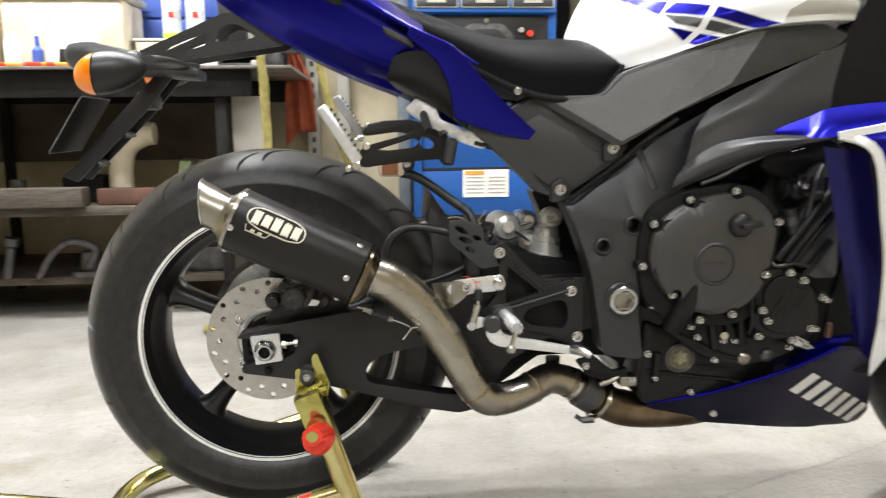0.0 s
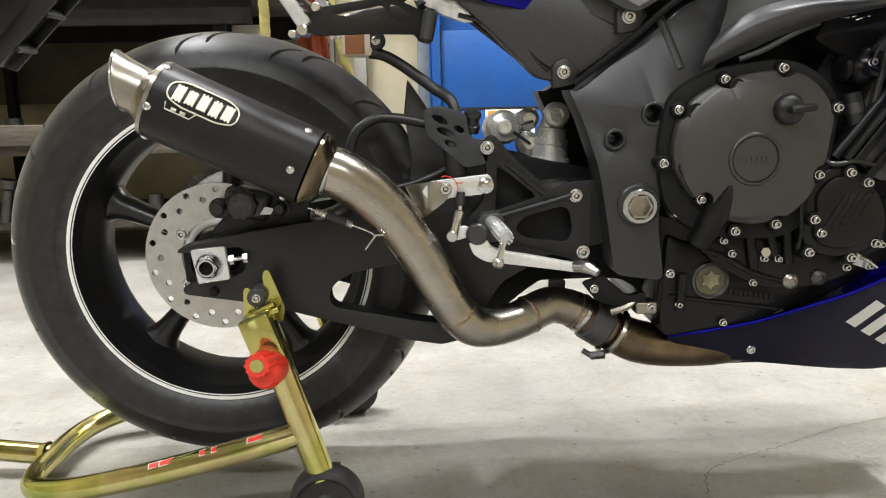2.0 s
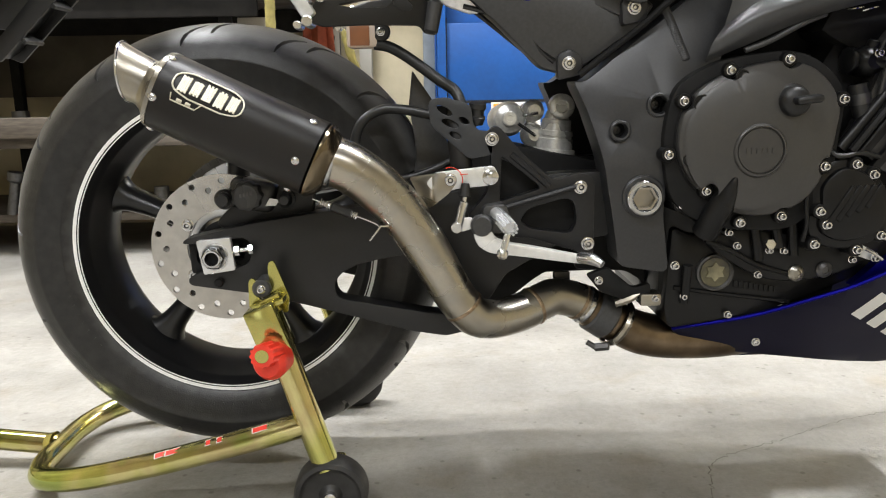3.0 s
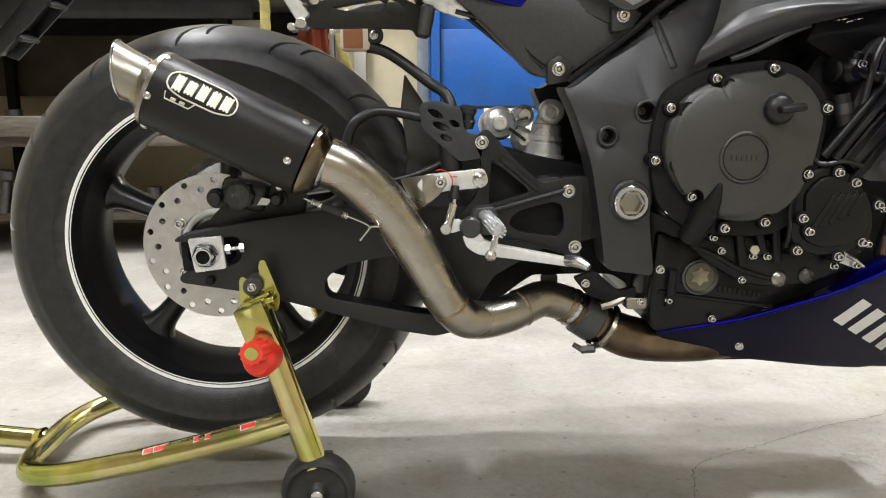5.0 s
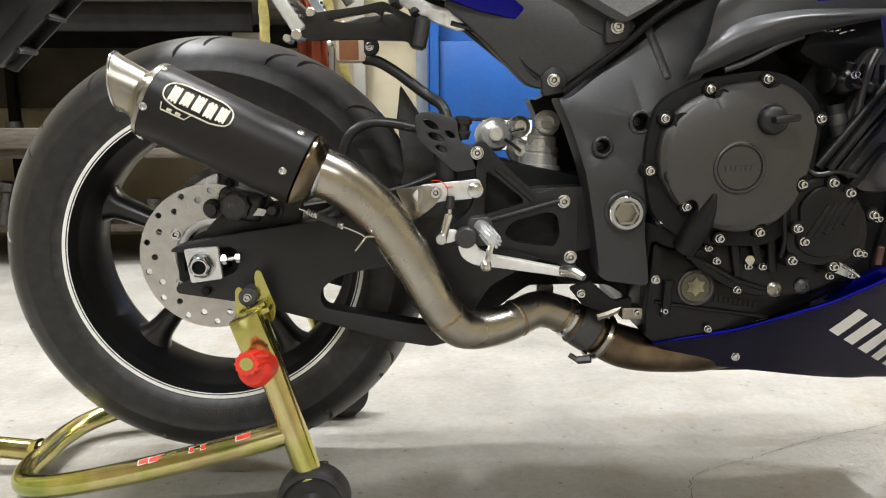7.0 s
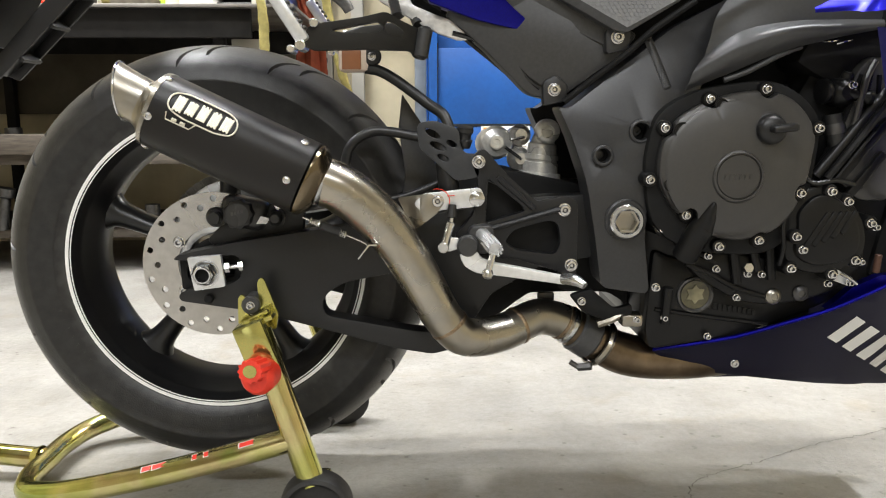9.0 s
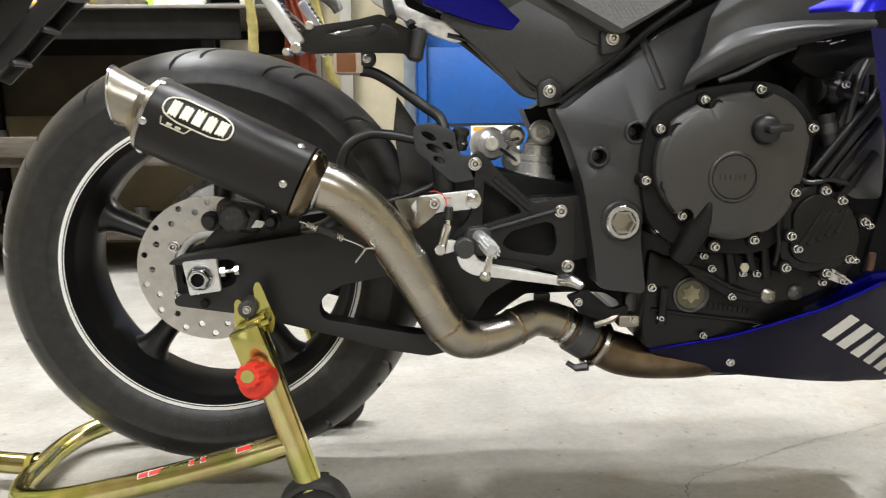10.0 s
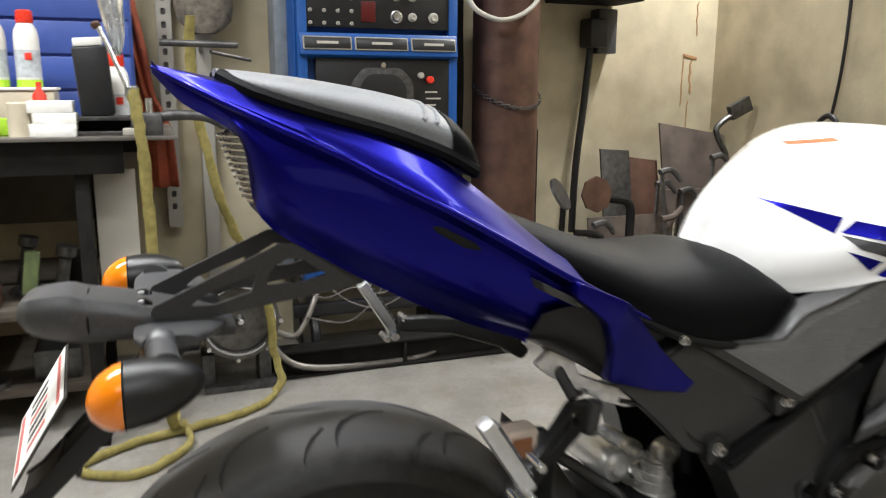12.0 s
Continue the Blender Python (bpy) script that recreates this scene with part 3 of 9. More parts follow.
# ---- the motorcycle ----
AX, AZ = -0.003, 0.370          # rear axle
bike = thing("motorcycle", (0.6, 0, 0), "blue and white sport motorcycle raised on a paddock stand", "motorcycle")


def polar(r, a, y, cx=AX, cz=AZ):
    return Vector((cx + r * math.cos(a), y, cz + r * math.sin(a)))


def tyre_profile(R, half, bead_r, bead_y):
    pts = []
    for k in range(-9, 10):
        ph = radians(82 * k / 9)
        pts.append((half * math.sin(ph), R - half * 0.62 * (1 - math.cos(ph))))
    e_y, e_r = pts[-1]
    side = [(e_y + 0.0018, e_r - 0.003), (e_y + 0.0016, e_r - 0.0055), (e_y + 0.0002, e_r - 0.008), (e_y - 0.0008, e_r - 0.016), (e_y - 0.003, e_r - 0.026), (e_y - 0.0065, e_r - 0.036), (bead_y + 0.0075, bead_r + 0.014), (bead_y + 0.0058, bead_r + 0.010), (bead_y + 0.0035, bead_r + 0.005), (bead_y, bead_r)]
    return [(-y, r) for y, r in reversed(side)] + pts + side


def tyre(name, cx, cz, R, half, bead_r, bead_y, parent, grooves, rubber, seg=120):
    bm = B()
    prof = tyre_profile(R, half, bead_r, bead_y)
    prof = prof + [(bead_y - 0.03, bead_r + 0.004), (-bead_y + 0.03, bead_r + 0.004)]
    lathe(bm, (cx, 0, cz), (0, 1, 0), prof, seg, closed=True)
    me = mesh_of(name, bm, rubber, 50)
    ob = part(name, me, rubber, parent, "black road tyre with curved tread grooves")
    if not grooves:
        return ob
    cut = B()

    def surf(a, ph, dr):
        p = radians(ph)
        y, r = half * math.sin(p), R - half * 0.62 * (1 - math.cos(p))
        return polar(r + dr, a, y, cx, cz)

    def groove(a0, path, w):
        k = len(path)
        top, bot = [], []
        for i, (da, ph) in enumerate(path):
            j0, j1 = max(i - 1, 0), min(i + 1, k - 1)
            ta, tp = radians(path[j1][0] - path[j0][0]) * R, radians(path[j1][1] - path[j0][1]) * half
            ln = math.hypot(ta, tp)
            na, npn = -tp / ln, ta / ln
            ww = w * (0.35 + 0.65 * math.sin(math.pi * (i + 0.5) / k))
            row = []
            for sgn in (-1, 1):
                row.append((a0 + radians(da) + sgn * na * ww / R, ph + sgn * math.degrees(npn * ww / half)))
            top.append([cut.verts.new(surf(a, p, 0.006)) for a, p in row])
            bot.append([cut.verts.new(surf(a, p, -0.006)) for a, p in row])
        for i in range(k - 1):
            cut.faces.new((top[i][0], top[i][1], top[i + 1][1], top[i + 1][0]))
            cut.faces.new((bot[i][0], bot[i + 1][0], bot[i + 1][1], bot[i][1]))
            for s in (0, 1):
                cut.faces.new((top[i][s], top[i + 1][s], bot[i + 1][s], bot[i][s]))
        cut.faces.new((*top[0], *bot[0][::-1]))
        cut.faces.new((*top[-1], *bot[-1][::-1]))

    for g in range(14):
        a = 2 * math.pi * g / 14
        for sd in (-1, 1):
            aa = a + (0 if sd < 0 else math.pi / 14)
            groove(aa, [(0, sd * 5), (4, sd * 8), (7.5, sd * 13), (10.3, sd * 20), (12, sd * 29), (12.8, sd * 39), (13, sd * 47)], 0.0041)
            groove(aa + radians(15), [(0, sd * 24), (2.8, sd * 33), (4.6, sd * 43), (5.6, sd * 54), (5.8, sd * 64)], 0.0036)
    bmesh.ops.recalc_face_normals(cut, faces=cut.faces)
    cme = bpy.data.meshes.new("cutter")
    cut.to_mesh(cme)
    cut.free()
    cob = new("cutter", cme)
    mod = ob.modifiers.new("grooves", "BOOLEAN")
    mod.operation, mod.solver, mod.object = "DIFFERENCE", "EXACT", cob
    dg = bpy.context.evaluated_depsgraph_get()
    done = bpy.data.meshes.new_from_object(ob.evaluated_get(dg))
    ob.modifiers.clear()
    bpy.data.objects.remove(cob)
    done.materials.clear()
    done.materials.append(rubber)
    done.shade_smooth()
    done.set_sharp_from_angle(angle=radians(40))
    ob.data = done
    return ob


wheel = part("rear_wheel", lathe(B(), (AX, 0, AZ), (0, 1, 0),
             [(-0.079, 0.224), (-0.080, 0.2225), (-0.0795, 0.2135), (-0.074, 0.2095), (-0.070, 0.2085), (-0.067, 0.2055), (-0.060, 0.204), (-0.045, 0.1985), (-0.032, 0.1935), (-0.024, 0.190),
              (0.024, 0.190), (0.032, 0.1935), (0.045, 0.1985), (0.060, 0.204), (0.072, 0.2085), (0.0795, 0.2125), (0.080, 0.2225), (0.079, 0.224), (0.03, 0.212), (-0.03, 0.212)], 96, closed=True),
             WHEEL_BLACK, bike, "satin black cast wheel with five spokes", angle=50)
tyre("rear_tyre", AX, AZ, 0.322, 0.0955, 0.2225, 0.080, wheel, True, RUBBER_WORN_LIT)
for s in (-1, 1):
    lathe_p = [(0, 0.2162), (0.0012, 0.2162), (0.0012, 0.2210), (0, 0.2210)]
    part("rim_stripe", lathe(B(), (AX, s * 0.0797, AZ), (0, s, 0), lathe_p, 120, closed=True), STRIPE_WHITE, wheel, "white reflective rim tape")
    part("rim_stripe", lathe(B(), (AX, s * 0.0797, AZ), (0, s, 0), [(0, 0.2128), (0.001, 0.2128), (0.001, 0.2142), (0, 0.2142)], 120, closed=True), STRIPE_WHITE, wheel, "white reflective rim tape")
for k in range(5):
    a = radians(158 + 72 * k)
    bm = B()
    rr = []
    for t, w, d in ((0.035, 0.030, 0.030), (0.07, 0.019, 0.026), (0.11, 0.016, 0.024), (0.155, 0.018, 0.023), (0.178, 0.023, 0.024), (0.194, 0.038, 0.026)):
        c = polar(t, a, 0)
        u = Vector((-math.sin(a), 0, math.cos(a)))
        rr.append([c + u * w * math.cos(q) + Vector((0, d * math.sin(q), 0)) for q in (2 * math.pi * j / 10 for j in range(10))])
    loft(bm, rr, sub_u=3, sub_v=2)
    part("spoke", bm, WHEEL_BLACK, wheel)
part("hub", lathe(B(), (AX, 0, AZ), (0, 1, 0), [(-0.075, 0), (-0.075, 0.040), (-0.05, 0.046), (-0.03, 0.058), (0.03, 0.058), (0.06, 0.046), (0.085, 0.04), (0.085, 0)], 40), WHEEL_BLACK, wheel)
for base in (196, 262, 292):    # bars where the maker's lettering stands on the sidewall
    for k in range(7):
        a = radians(base + 3.4 * k)
        part("sidewall_mark", tube(B(), [polar(0.238, a, -0.0885), polar(0.250, a + 0.012 * (k % 2), -0.0905)], 0.0015, 5, 1), RUBBER, wheel)

# brake disc with two staggered rows of holes
DY = -0.080
holes = []
for k in range(28):
    a = 2 * math.pi * k / 28
    r = 0.0985 if k % 2 else 0.086
    holes.append(ring_pts(AX + r * math.cos(a), AZ + r * math.sin(a), 0.0047, 12))
holes.append(ring_pts(AX, AZ, 0.056, 64))
disc = part("brake_disc", plate(B(), ring_pts(AX, AZ, 0.1075, 96), DY - 0.0025, DY + 0.0025, holes), DISC, bike, "drilled steel rear brake disc", angle=30)
arms = []
for k in range(60):
    a = 2 * math.pi * k / 60
    r = 0.062 + 0.004 * math.cos(5 * a + 1.0)
    arms.append((AX + r * math.cos(a), AZ + r * math.sin(a)))
part("disc_carrier", plate(B(), arms, DY + 0.003, DY + 0.009, [ring_pts(AX, AZ, 0.045, 40)], 0.001), ALU, disc)
for k in range(5):
    a = radians(147 + 72 * k)
    bolt(polar(0.0625, a, DY - 0.0025), disc, BOLT_L)
# far side: sprocket and chain
teeth = []
for k in range(45 * 4):
    a = 2 * math.pi * k / (45 * 4)
    r = 0.121 if k % 4 in (1, 2) else 0.114
    teeth.append((AX + r * math.cos(a), AZ + r * math.sin(a)))
part("sprocket", plate(B(), teeth, 0.088, 0.094, [ring_pts(AX, AZ, 0.07, 40)]), ALU, wheel, "pale toothed rear sprocket")
bm = B()
run = [polar(0.1195, radians(a), 0.091) for a in range(268, 92, -8)]
path = [Vector((0.56, 0.091, 0.405))] + run[::-1] + [Vector((0.56, 0.091, 0.465))]
step, left = 0.0159, 0.0
for p, q in zip(path, path[1:]):
    d = (q - p).length
    s = left
    while s < d:
        c = p.lerp(q, s / d)
        ang = math.atan2((q - p).z, (q - p).x)
        rot = Matrix.Rotation(-ang, 4, "Y")
        for yy in (-0.008, 0.008):
            box(bm, c + Vector((0, yy, 0)), (0.0145, 0.002, 0.0125), 0.0, rot)
        box(bm, c, (0.008, 0.021, 0.008), 0.0, rot)
        s += step
    left = s - d
part("drive_chain", bm, STEEL_PUMP, bike, "oily steel drive chain")

# axle, adjusters and nut
ny = -0.140
plate_o = [(-0.028, 0.392), (0.019, 0.396), (0.024, 0.350), (-0.020, 0.344)]
adj = part("axle_block", plate(B(), round_outline(plate_o, 0.003, 2), ny - 0.006, ny + 0.004, (), 0.0012), ALU, bike, "bare aluminium chain adjuster block")
bm = B()
lathe(bm, (AX, ny - 0.006, AZ), (0, -1, 0), [(0, 0.019), (0.003, 0.019), (0.003, 0.0175), (0.005, 0.017)], 30)
lathe(bm, (AX, ny - 0.009, AZ), (0, -1, 0), [(0, 0.0165), (0.010, 0.0165), (0.013, 0.0145), (0.013, 0.0115), (0.004, 0.011)], 6)
lathe(bm, (AX, ny - 0.006, AZ), (0, -1, 0), [(0.004, 0.0125), (0.018, 0.0125), (0.019, 0.0115), (0.019, 0.0095), (0.002, 0.009), (0.002, 0)], 28)
part("axle_nut", bm, STEEL_BRIGHT, adj, "hollow steel axle nut", angle=25)
# black disc put in for the shade down the hollow axle
part("bore_shade", cyl(B(), (AX, ny - 0.010, AZ), (AX, ny - 0.0095, AZ), 0.0091), DEEP_BLACK, adj)
bm = B()
cyl(bm, (0.019, ny, 0.376), (0.048, ny, 0.379), 0.0032, seg=12)
lathe(bm, (0.024, ny, 0.3765), (1, 0, 0.08), [(0, 0), (0, 0.0075), (0.006, 0.0075), (0.006, 0)], 6)
lathe(bm, (0.043, ny, 0.3785), (1, 0, 0.08), [(0, 0), (0, 0.007), (0.006, 0.007), (0.006, 0)], 6)
part("adjuster_bolt", bm, CHROME, adj)

# swingarm: two arms, a bridge and the pivot
def arm_side(s):
    o = [(-0.051, 0.386), (-0.046, 0.393), (0.042, 0.412), (0.157, 0.429), (0.235, 0.437), (0.33, 0.452), (0.47, 0.475), (0.60, 0.478), (0.615, 0.43), (0.58, 0.395),
         (0.47, 0.375), (0.40, 0.335), (0.360, 0.272), (0.345, 0.252), (0.315, 0.245), (0.266, 0.253), (0.152, 0.285), (0.057, 0.311), (-0.044, 0.327), (-0.046, 0.337),
         (-0.030, 0.345), (0.030, 0.352), (0.043, 0.360), (0.045, 0.385), (0.036, 0.394), (-0.02, 0.386)]
    slot = round_outline([(0.157, 0.322), (0.166, 0.338), (0.190, 0.352), (0.262, 0.366), (0.30, 0.36), (0.330, 0.29), (0.322, 0.277), (0.29, 0.279), (0.162, 0.303)], 0.012, 3)
    y0, y1 = (-0.134, -0.098) if s < 0 else (0.134, 0.100)
    return plate(B(), round_outline(o, 0.006, 2), y0, y1, [slot], 0.005 if s < 0 else 0.0, warp=lambda x, z: s * 0.03 * max(0, x - 0.2))


swing = part("swingarm", arm_side(-1), ARM_BLACK, bike, "satin black aluminium swingarm")
part("swingarm_arm", arm_side(1), ARM_BLACK, swing)
part("axle_carrier", plate(B(), round_outline([(-0.044, 0.34), (0.05, 0.35), (0.05, 0.40), (-0.046, 0.388)], 0.005), -0.118, -0.10, [round_outline([(-0.036, 0.352), (0.032, 0.358), (0.032, 0.384), (-0.036, 0.378)], 0.01)], 0.002), DEEP_BLACK, swing)
part("bridge", box(B(), (0.45, 0, 0.415), (0.10, 0.25, 0.085), 0.02), ARM_BLACK, swing)
part("axle", cyl(B(), (AX, -0.145, AZ), (AX, 0.145, AZ), 0.0125), STEEL_BRIGHT, swing)
part("pad_stud", cyl(B(), (-0.002, -0.142, 0.331), (-0.002, -0.120, 0.331), 0.0065, bev=0.002), DEEP_BLACK, swing)
bm = B()
lathe(bm, (0.065, -0.135, 0.331), (0, -1, 0), [(0, 0.009), (0.006, 0.009), (0.010, 0.0125), (0.016, 0.0095), (0.034, 0.0095), (0.038, 0.0128), (0.044, 0.0128), (0.046, 0.0105), (0.046, 0)], 28)
bob = part("stand_bobbin", bm, PLASTIC_BLACK, swing, "black stand bobbin")
bolt((0.065, -0.181, 0.331), bob, BOLT_M)
# one block stands in for the linkage, recess shade in its black; inner guard
part("linkage_fill", plate(B(), round_outline([(0.334, 0.240), (0.385, 0.255), (0.421, 0.279), (0.448, 0.300), (0.469, 0.314), (0.600, 0.316), (0.61, 0.47), (0.36, 0.52), (0.28, 0.45)], 0.006), -0.05, 0.06, (), 0.004), DEEP_BLACK, bike)
part("link_tab", plate(B(), round_outline([(0.478, 0.320), (0.503, 0.320), (0.503, 0.298), (0.499, 0.290), (0.478, 0.290)], 0.003), -0.075, -0.068, (), 0.001), STEEL_DARK, bike, "dull steel tab above the pipe")
part("inner_panel", plate(B(), round_outline([(0.274, 0.619), (0.287, 0.599), (0.303, 0.575), (0.330, 0.494), (0.325, 0.342), (0.299, 0.350), (0.267, 0.419), (0.278, 0.502), (0.270, 0.563)], 0.008, 3), -0.085, -0.055, (), 0.006, 3), PLASTIC_BLACK, bike, "black plastic inner mudguard")
# caliper on its bracket over the disc
cal = part("brake_caliper", box(B(), (0.046, -0.098, 0.450), (0.066, 0.044, 0.044), 0.012, Matrix.Rotation(radians(12), 4, "Y"), 3), PLASTIC_BLACK, bike, "black rear brake caliper")
star = [(0.0205 + 0.0012 * math.cos(9 * 2 * math.pi * k / 72)) for k in range(72)]
part("piston_cover", plate(B(), [(0.043 + r * math.cos(2 * math.pi * k / 72), 0.451 + r * math.sin(2 * math.pi * k / 72)) for k, r in enumerate(star)], -0.137, -0.118, (), 0.0025, 2), ARM_BLACK, cal)
part("cover_face", lathe(B(), (0.043, -0.1365, 0.451), (0, -1, 0), [(0, 0.0165), (0.0012, 0.016), (0.0012, 0)], 32), PLASTIC_BLACK, cal)
bm = B()
for k in range(4):
    box(bm, (0.036 + 0.0046 * k, -0.138, 0.452 + 0.0012 * k), (0.003, 0.0012, 0.005))
part("cover_mark", bm, STEEL_DARK, cal, "raised bars on the piston cover")
part("slide_boot", lathe(B(), (0.010, -0.116, 0.446), (0, -1, 0), [(0, 0.0145), (0.006, 0.0145), (0.008, 0.011), (0.012, 0.011), (0.014, 0.0085), (0.022, 0.008), (0.022, 0)], 24), HOSE, cal)
part("slide_boot", lathe(B(), (0.094, -0.114, 0.444), (0, -1, 0), [(0, 0.0135), (0.006, 0.0135), (0.008, 0.010), (0.016, 0.009), (0.02, 0.006), (0.02, 0)], 24), HOSE, cal)
part("caliper_arm", plate(B(), round_outline([(0.01, 0.395), (0.13, 0.42), (0.135, 0.47), (0.09, 0.475), (0.07, 0.44), (0.02, 0.44), (-0.01, 0.41)], 0.008), -0.105, -0.09, (), 0.003), ARM_BLACK, cal)
part("pad_pin_clip", plate(B(), [(0.066, 0.436), (0.073, 0.447), (0.086, 0.444), (0.081, 0.436)], -0.124, -0.121), CHROME, cal)
part("bleed_nipple", cyl(B(), (0.06, -0.12, 0.50), (0.066, -0.122, 0.517), 0.004), CHROME, cal)
part("brake_line", tube(B(), [(0.06, -0.115, 0.50), (0.11, -0.13, 0.50), (0.17, -0.13, 0.47), (0.26, -0.12, 0.47), (0.34, -0.12, 0.50), (0.36, -0.13, 0.53)], 0.005), HOSE, cal)

# main frame: pivot plates and beams
FO = [(0.488, 0.600), (0.503, 0.596), (0.578, 0.656), (0.640, 0.703), (0.78, 0.775), (0.94, 0.846), (0.965, 0.83), (0.935, 0.795), (0.84, 0.740), (0.735, 0.700),
      (0.700, 0.665), (0.676, 0.618), (0.640, 0.606), (0.622, 0.575), (0.609, 0.50), (0.606, 0.42), (0.616, 0.342), (0.548, 0.352), (0.538, 0.42), (0.524, 0.50), (0.505, 0.563)]


def beam_lean(x, z):
    return 0.26 * max(0, z - 0.588 + 0.12 * (x - 0.47))


def frame_bulge(x, z):
    return beam_lean(x, z) + 0.030 * max(0, min(1, (0.60 - x) / 0.1)) * max(0, min(1, (z - 0.48) / 0.1)) - 0.010 * max(0, min(1, (x - 0.7) / 0.2))


fr = part("frame", plate(B(), round_outline(FO, 0.012, 3), -0.186, -0.125, [ring_pts(0.5955, 0.566, 0.013, 20), ring_pts(0.5455, 0.534, 0.011, 18)], 0.011, 3, frame_bulge, [((0.47, 0, 0.588), (0.12, 0, 1)), ((0.60, 0, 0.5), (1, 0, 0)), ((0.5, 0, 0.48), (0, 0, 1)), ((0.70, 0, 0.5), (1, 0, 0))]), FRAME_BLACK, bike, "satin black twin-spar aluminium frame", angle=20)
part("frame_beam", plate(B(), round_outline(FO, 0.012, 3), 0.186, 0.125, (), 0.0), FRAME_BLACK, fr)
part("cross_brace", box(B(), (0.575, 0, 0.40), (0.05, 0.25, 0.06), 0.01), FRAME_BLACK, fr)
bm = B()
for k in range(27):
    c = crom(Vector((0.600, -0.1875, 0.708)), Vector((0.607, -0.1868, 0.690)), Vector((0.632, -0.1868, 0.625)), Vector((0.655, -0.187, 0.56)), k / 26)
    bmesh.ops.create_uvsphere(bm, u_segments=10, v_segments=6, radius=0.0042, matrix=Matrix.Translation(c + Vector((0, beam_lean(c.x, c.z), 0))) @ Matrix.Rotation(radians(-20), 4, "Y") @ Matrix.Diagonal((1.45, 0.42, 0.85, 1)))
part("weld_seam", bm, FRAME_BLACK, fr)
for x, z, rr_ in ((0.5955, 0.566, 0.0125), (0.5455, 0.534, 0.0105)):
    part("socket_plug", lathe(B(), (x, -0.150, z), (0, -1, 0), [(0, rr_ + 0.002), (0.012, rr_ + 0.001), (0.012, rr_ * 0.6), (0.004, rr_ * 0.5), (0.004, 0)], 20), DEEP_BLACK, fr)
    part("hole_lip", lathe(B(), (x, -0.185, z), (0, -1, 0), [(-0.004, rr_ + 0.0035), (0.0008, rr_ + 0.0035), (0.0022, rr_ + 0.0015), (0.0018, rr_ - 0.0005), (-0.010, rr_ - 0.0015)], 28), FRAME_BLACK, fr)
    bolt((x, -0.158, z), fr, BOLT_DARK)
bm = B()
lathe(bm, (0.578, -0.184, 0.447), (0, -1, 0), [(0, 0.0285), (0.006, 0.0285), (0.008, 0.026), (0.008, 0.022)], 40)
boss = part("pivot_boss", bm, FRAME_BLACK, fr)
bm = B()
lathe(bm, (0.577, -0.190, 0.446), (0, -1, 0), [(0, 0.0232), (0.010, 0.0232), (0.012, 0.0215), (0.012, 0.0175), (0.010, 0.0168), (0.012, 0.0158)], 40)
nut = part("pivot_nut", bm, STEEL_BRIGHT, fr, "notched steel swingarm pivot nut", angle=25)
part("nut_socket", lathe(B(), (0.577, -0.190, 0.446), (0, -1, 0), [(0.0118, 0.0168), (0.0112, 0.0138), (0.001, 0.0134), (0.001, 0)], 6), STEEL_PIPE, nut, smooth=False)
# beam shoulder and intake duct in front of the pivot plate
def curved_panel(rows, material, name, label, thick=0.006):
    bm = B()
    loft(bm, rows, closed=False, sub_u=6, sub_v=6)
    bmesh.ops.solidify(bm, geom=list(bm.faces), thickness=thick)
    return part(name, bm, material, bike, label, angle=50)


CREST = [(0.672, -0.197, 0.664), (0.714, -0.208, 0.694), (0.774, -0.212, 0.706), (0.84, -0.208, 0.709), (0.905, -0.20, 0.710)]
curved_panel([[(0.651, -0.188, 0.619), (0.705, -0.196, 0.641), (0.769, -0.204, 0.668), (0.84, -0.206, 0.686), (0.905, -0.195, 0.698)],
              [(0.652, -0.197, 0.628), (0.706, -0.212, 0.655), (0.770, -0.219, 0.680), (0.84, -0.216, 0.692), (0.905, -0.203, 0.701)],
              [(0.657, -0.200, 0.644), (0.708, -0.221, 0.674), (0.771, -0.226, 0.694), (0.84, -0.220, 0.700), (0.905, -0.204, 0.705)],
              CREST], SATIN_BLACK, "intake_panel", "satin black intake panel over the frame beam")
curved_panel([[(x + 0.001, y + 0.007, z - 0.004) for x, y, z in CREST],
              [(0.680, -0.192, 0.688), (0.725, -0.199, 0.720), (0.782, -0.202, 0.736), (0.845, -0.200, 0.744), (0.907, -0.197, 0.748)],
              [(0.686, -0.194, 0.715), (0.735, -0.199, 0.744), (0.79, -0.201, 0.764), (0.85, -0.199, 0.780), (0.91, -0.197, 0.786)],
              [(0.712, -0.188, 0.752), (0.765, -0.190, 0.780), (0.82, -0.192, 0.806), (0.88, -0.192, 0.832), (0.93, -0.190, 0.852)]], SATIN_BLACK, "beam_cover", "satin black cover above the intake panel")
part("panel_lip", tube(B(), [(0.700, -0.194, 0.633), (0.73, -0.196, 0.644), (0.769, -0.198, 0.664), (0.80, -0.196, 0.676)], 0.004, 8), PLASTIC_BLACK, bike)

# under-seat side cover
cv = part("side_cover", plate(B(), round_outline([(0.345, 0.737), (0.375, 0.742), (0.440, 0.778), (0.595, 0.695), (0.575, 0.668), (0.49, 0.606), (0.450, 0.616), (0.390, 0.676), (0.335, 0.724)], 0.008, 3), -0.124, -0.095, (), 0.006, 2, lambda x, z: -0.026 * max(0, (x - 0.472) / 0.10)), PLASTIC_BLACK, bike, "black plastic cover below the seat")
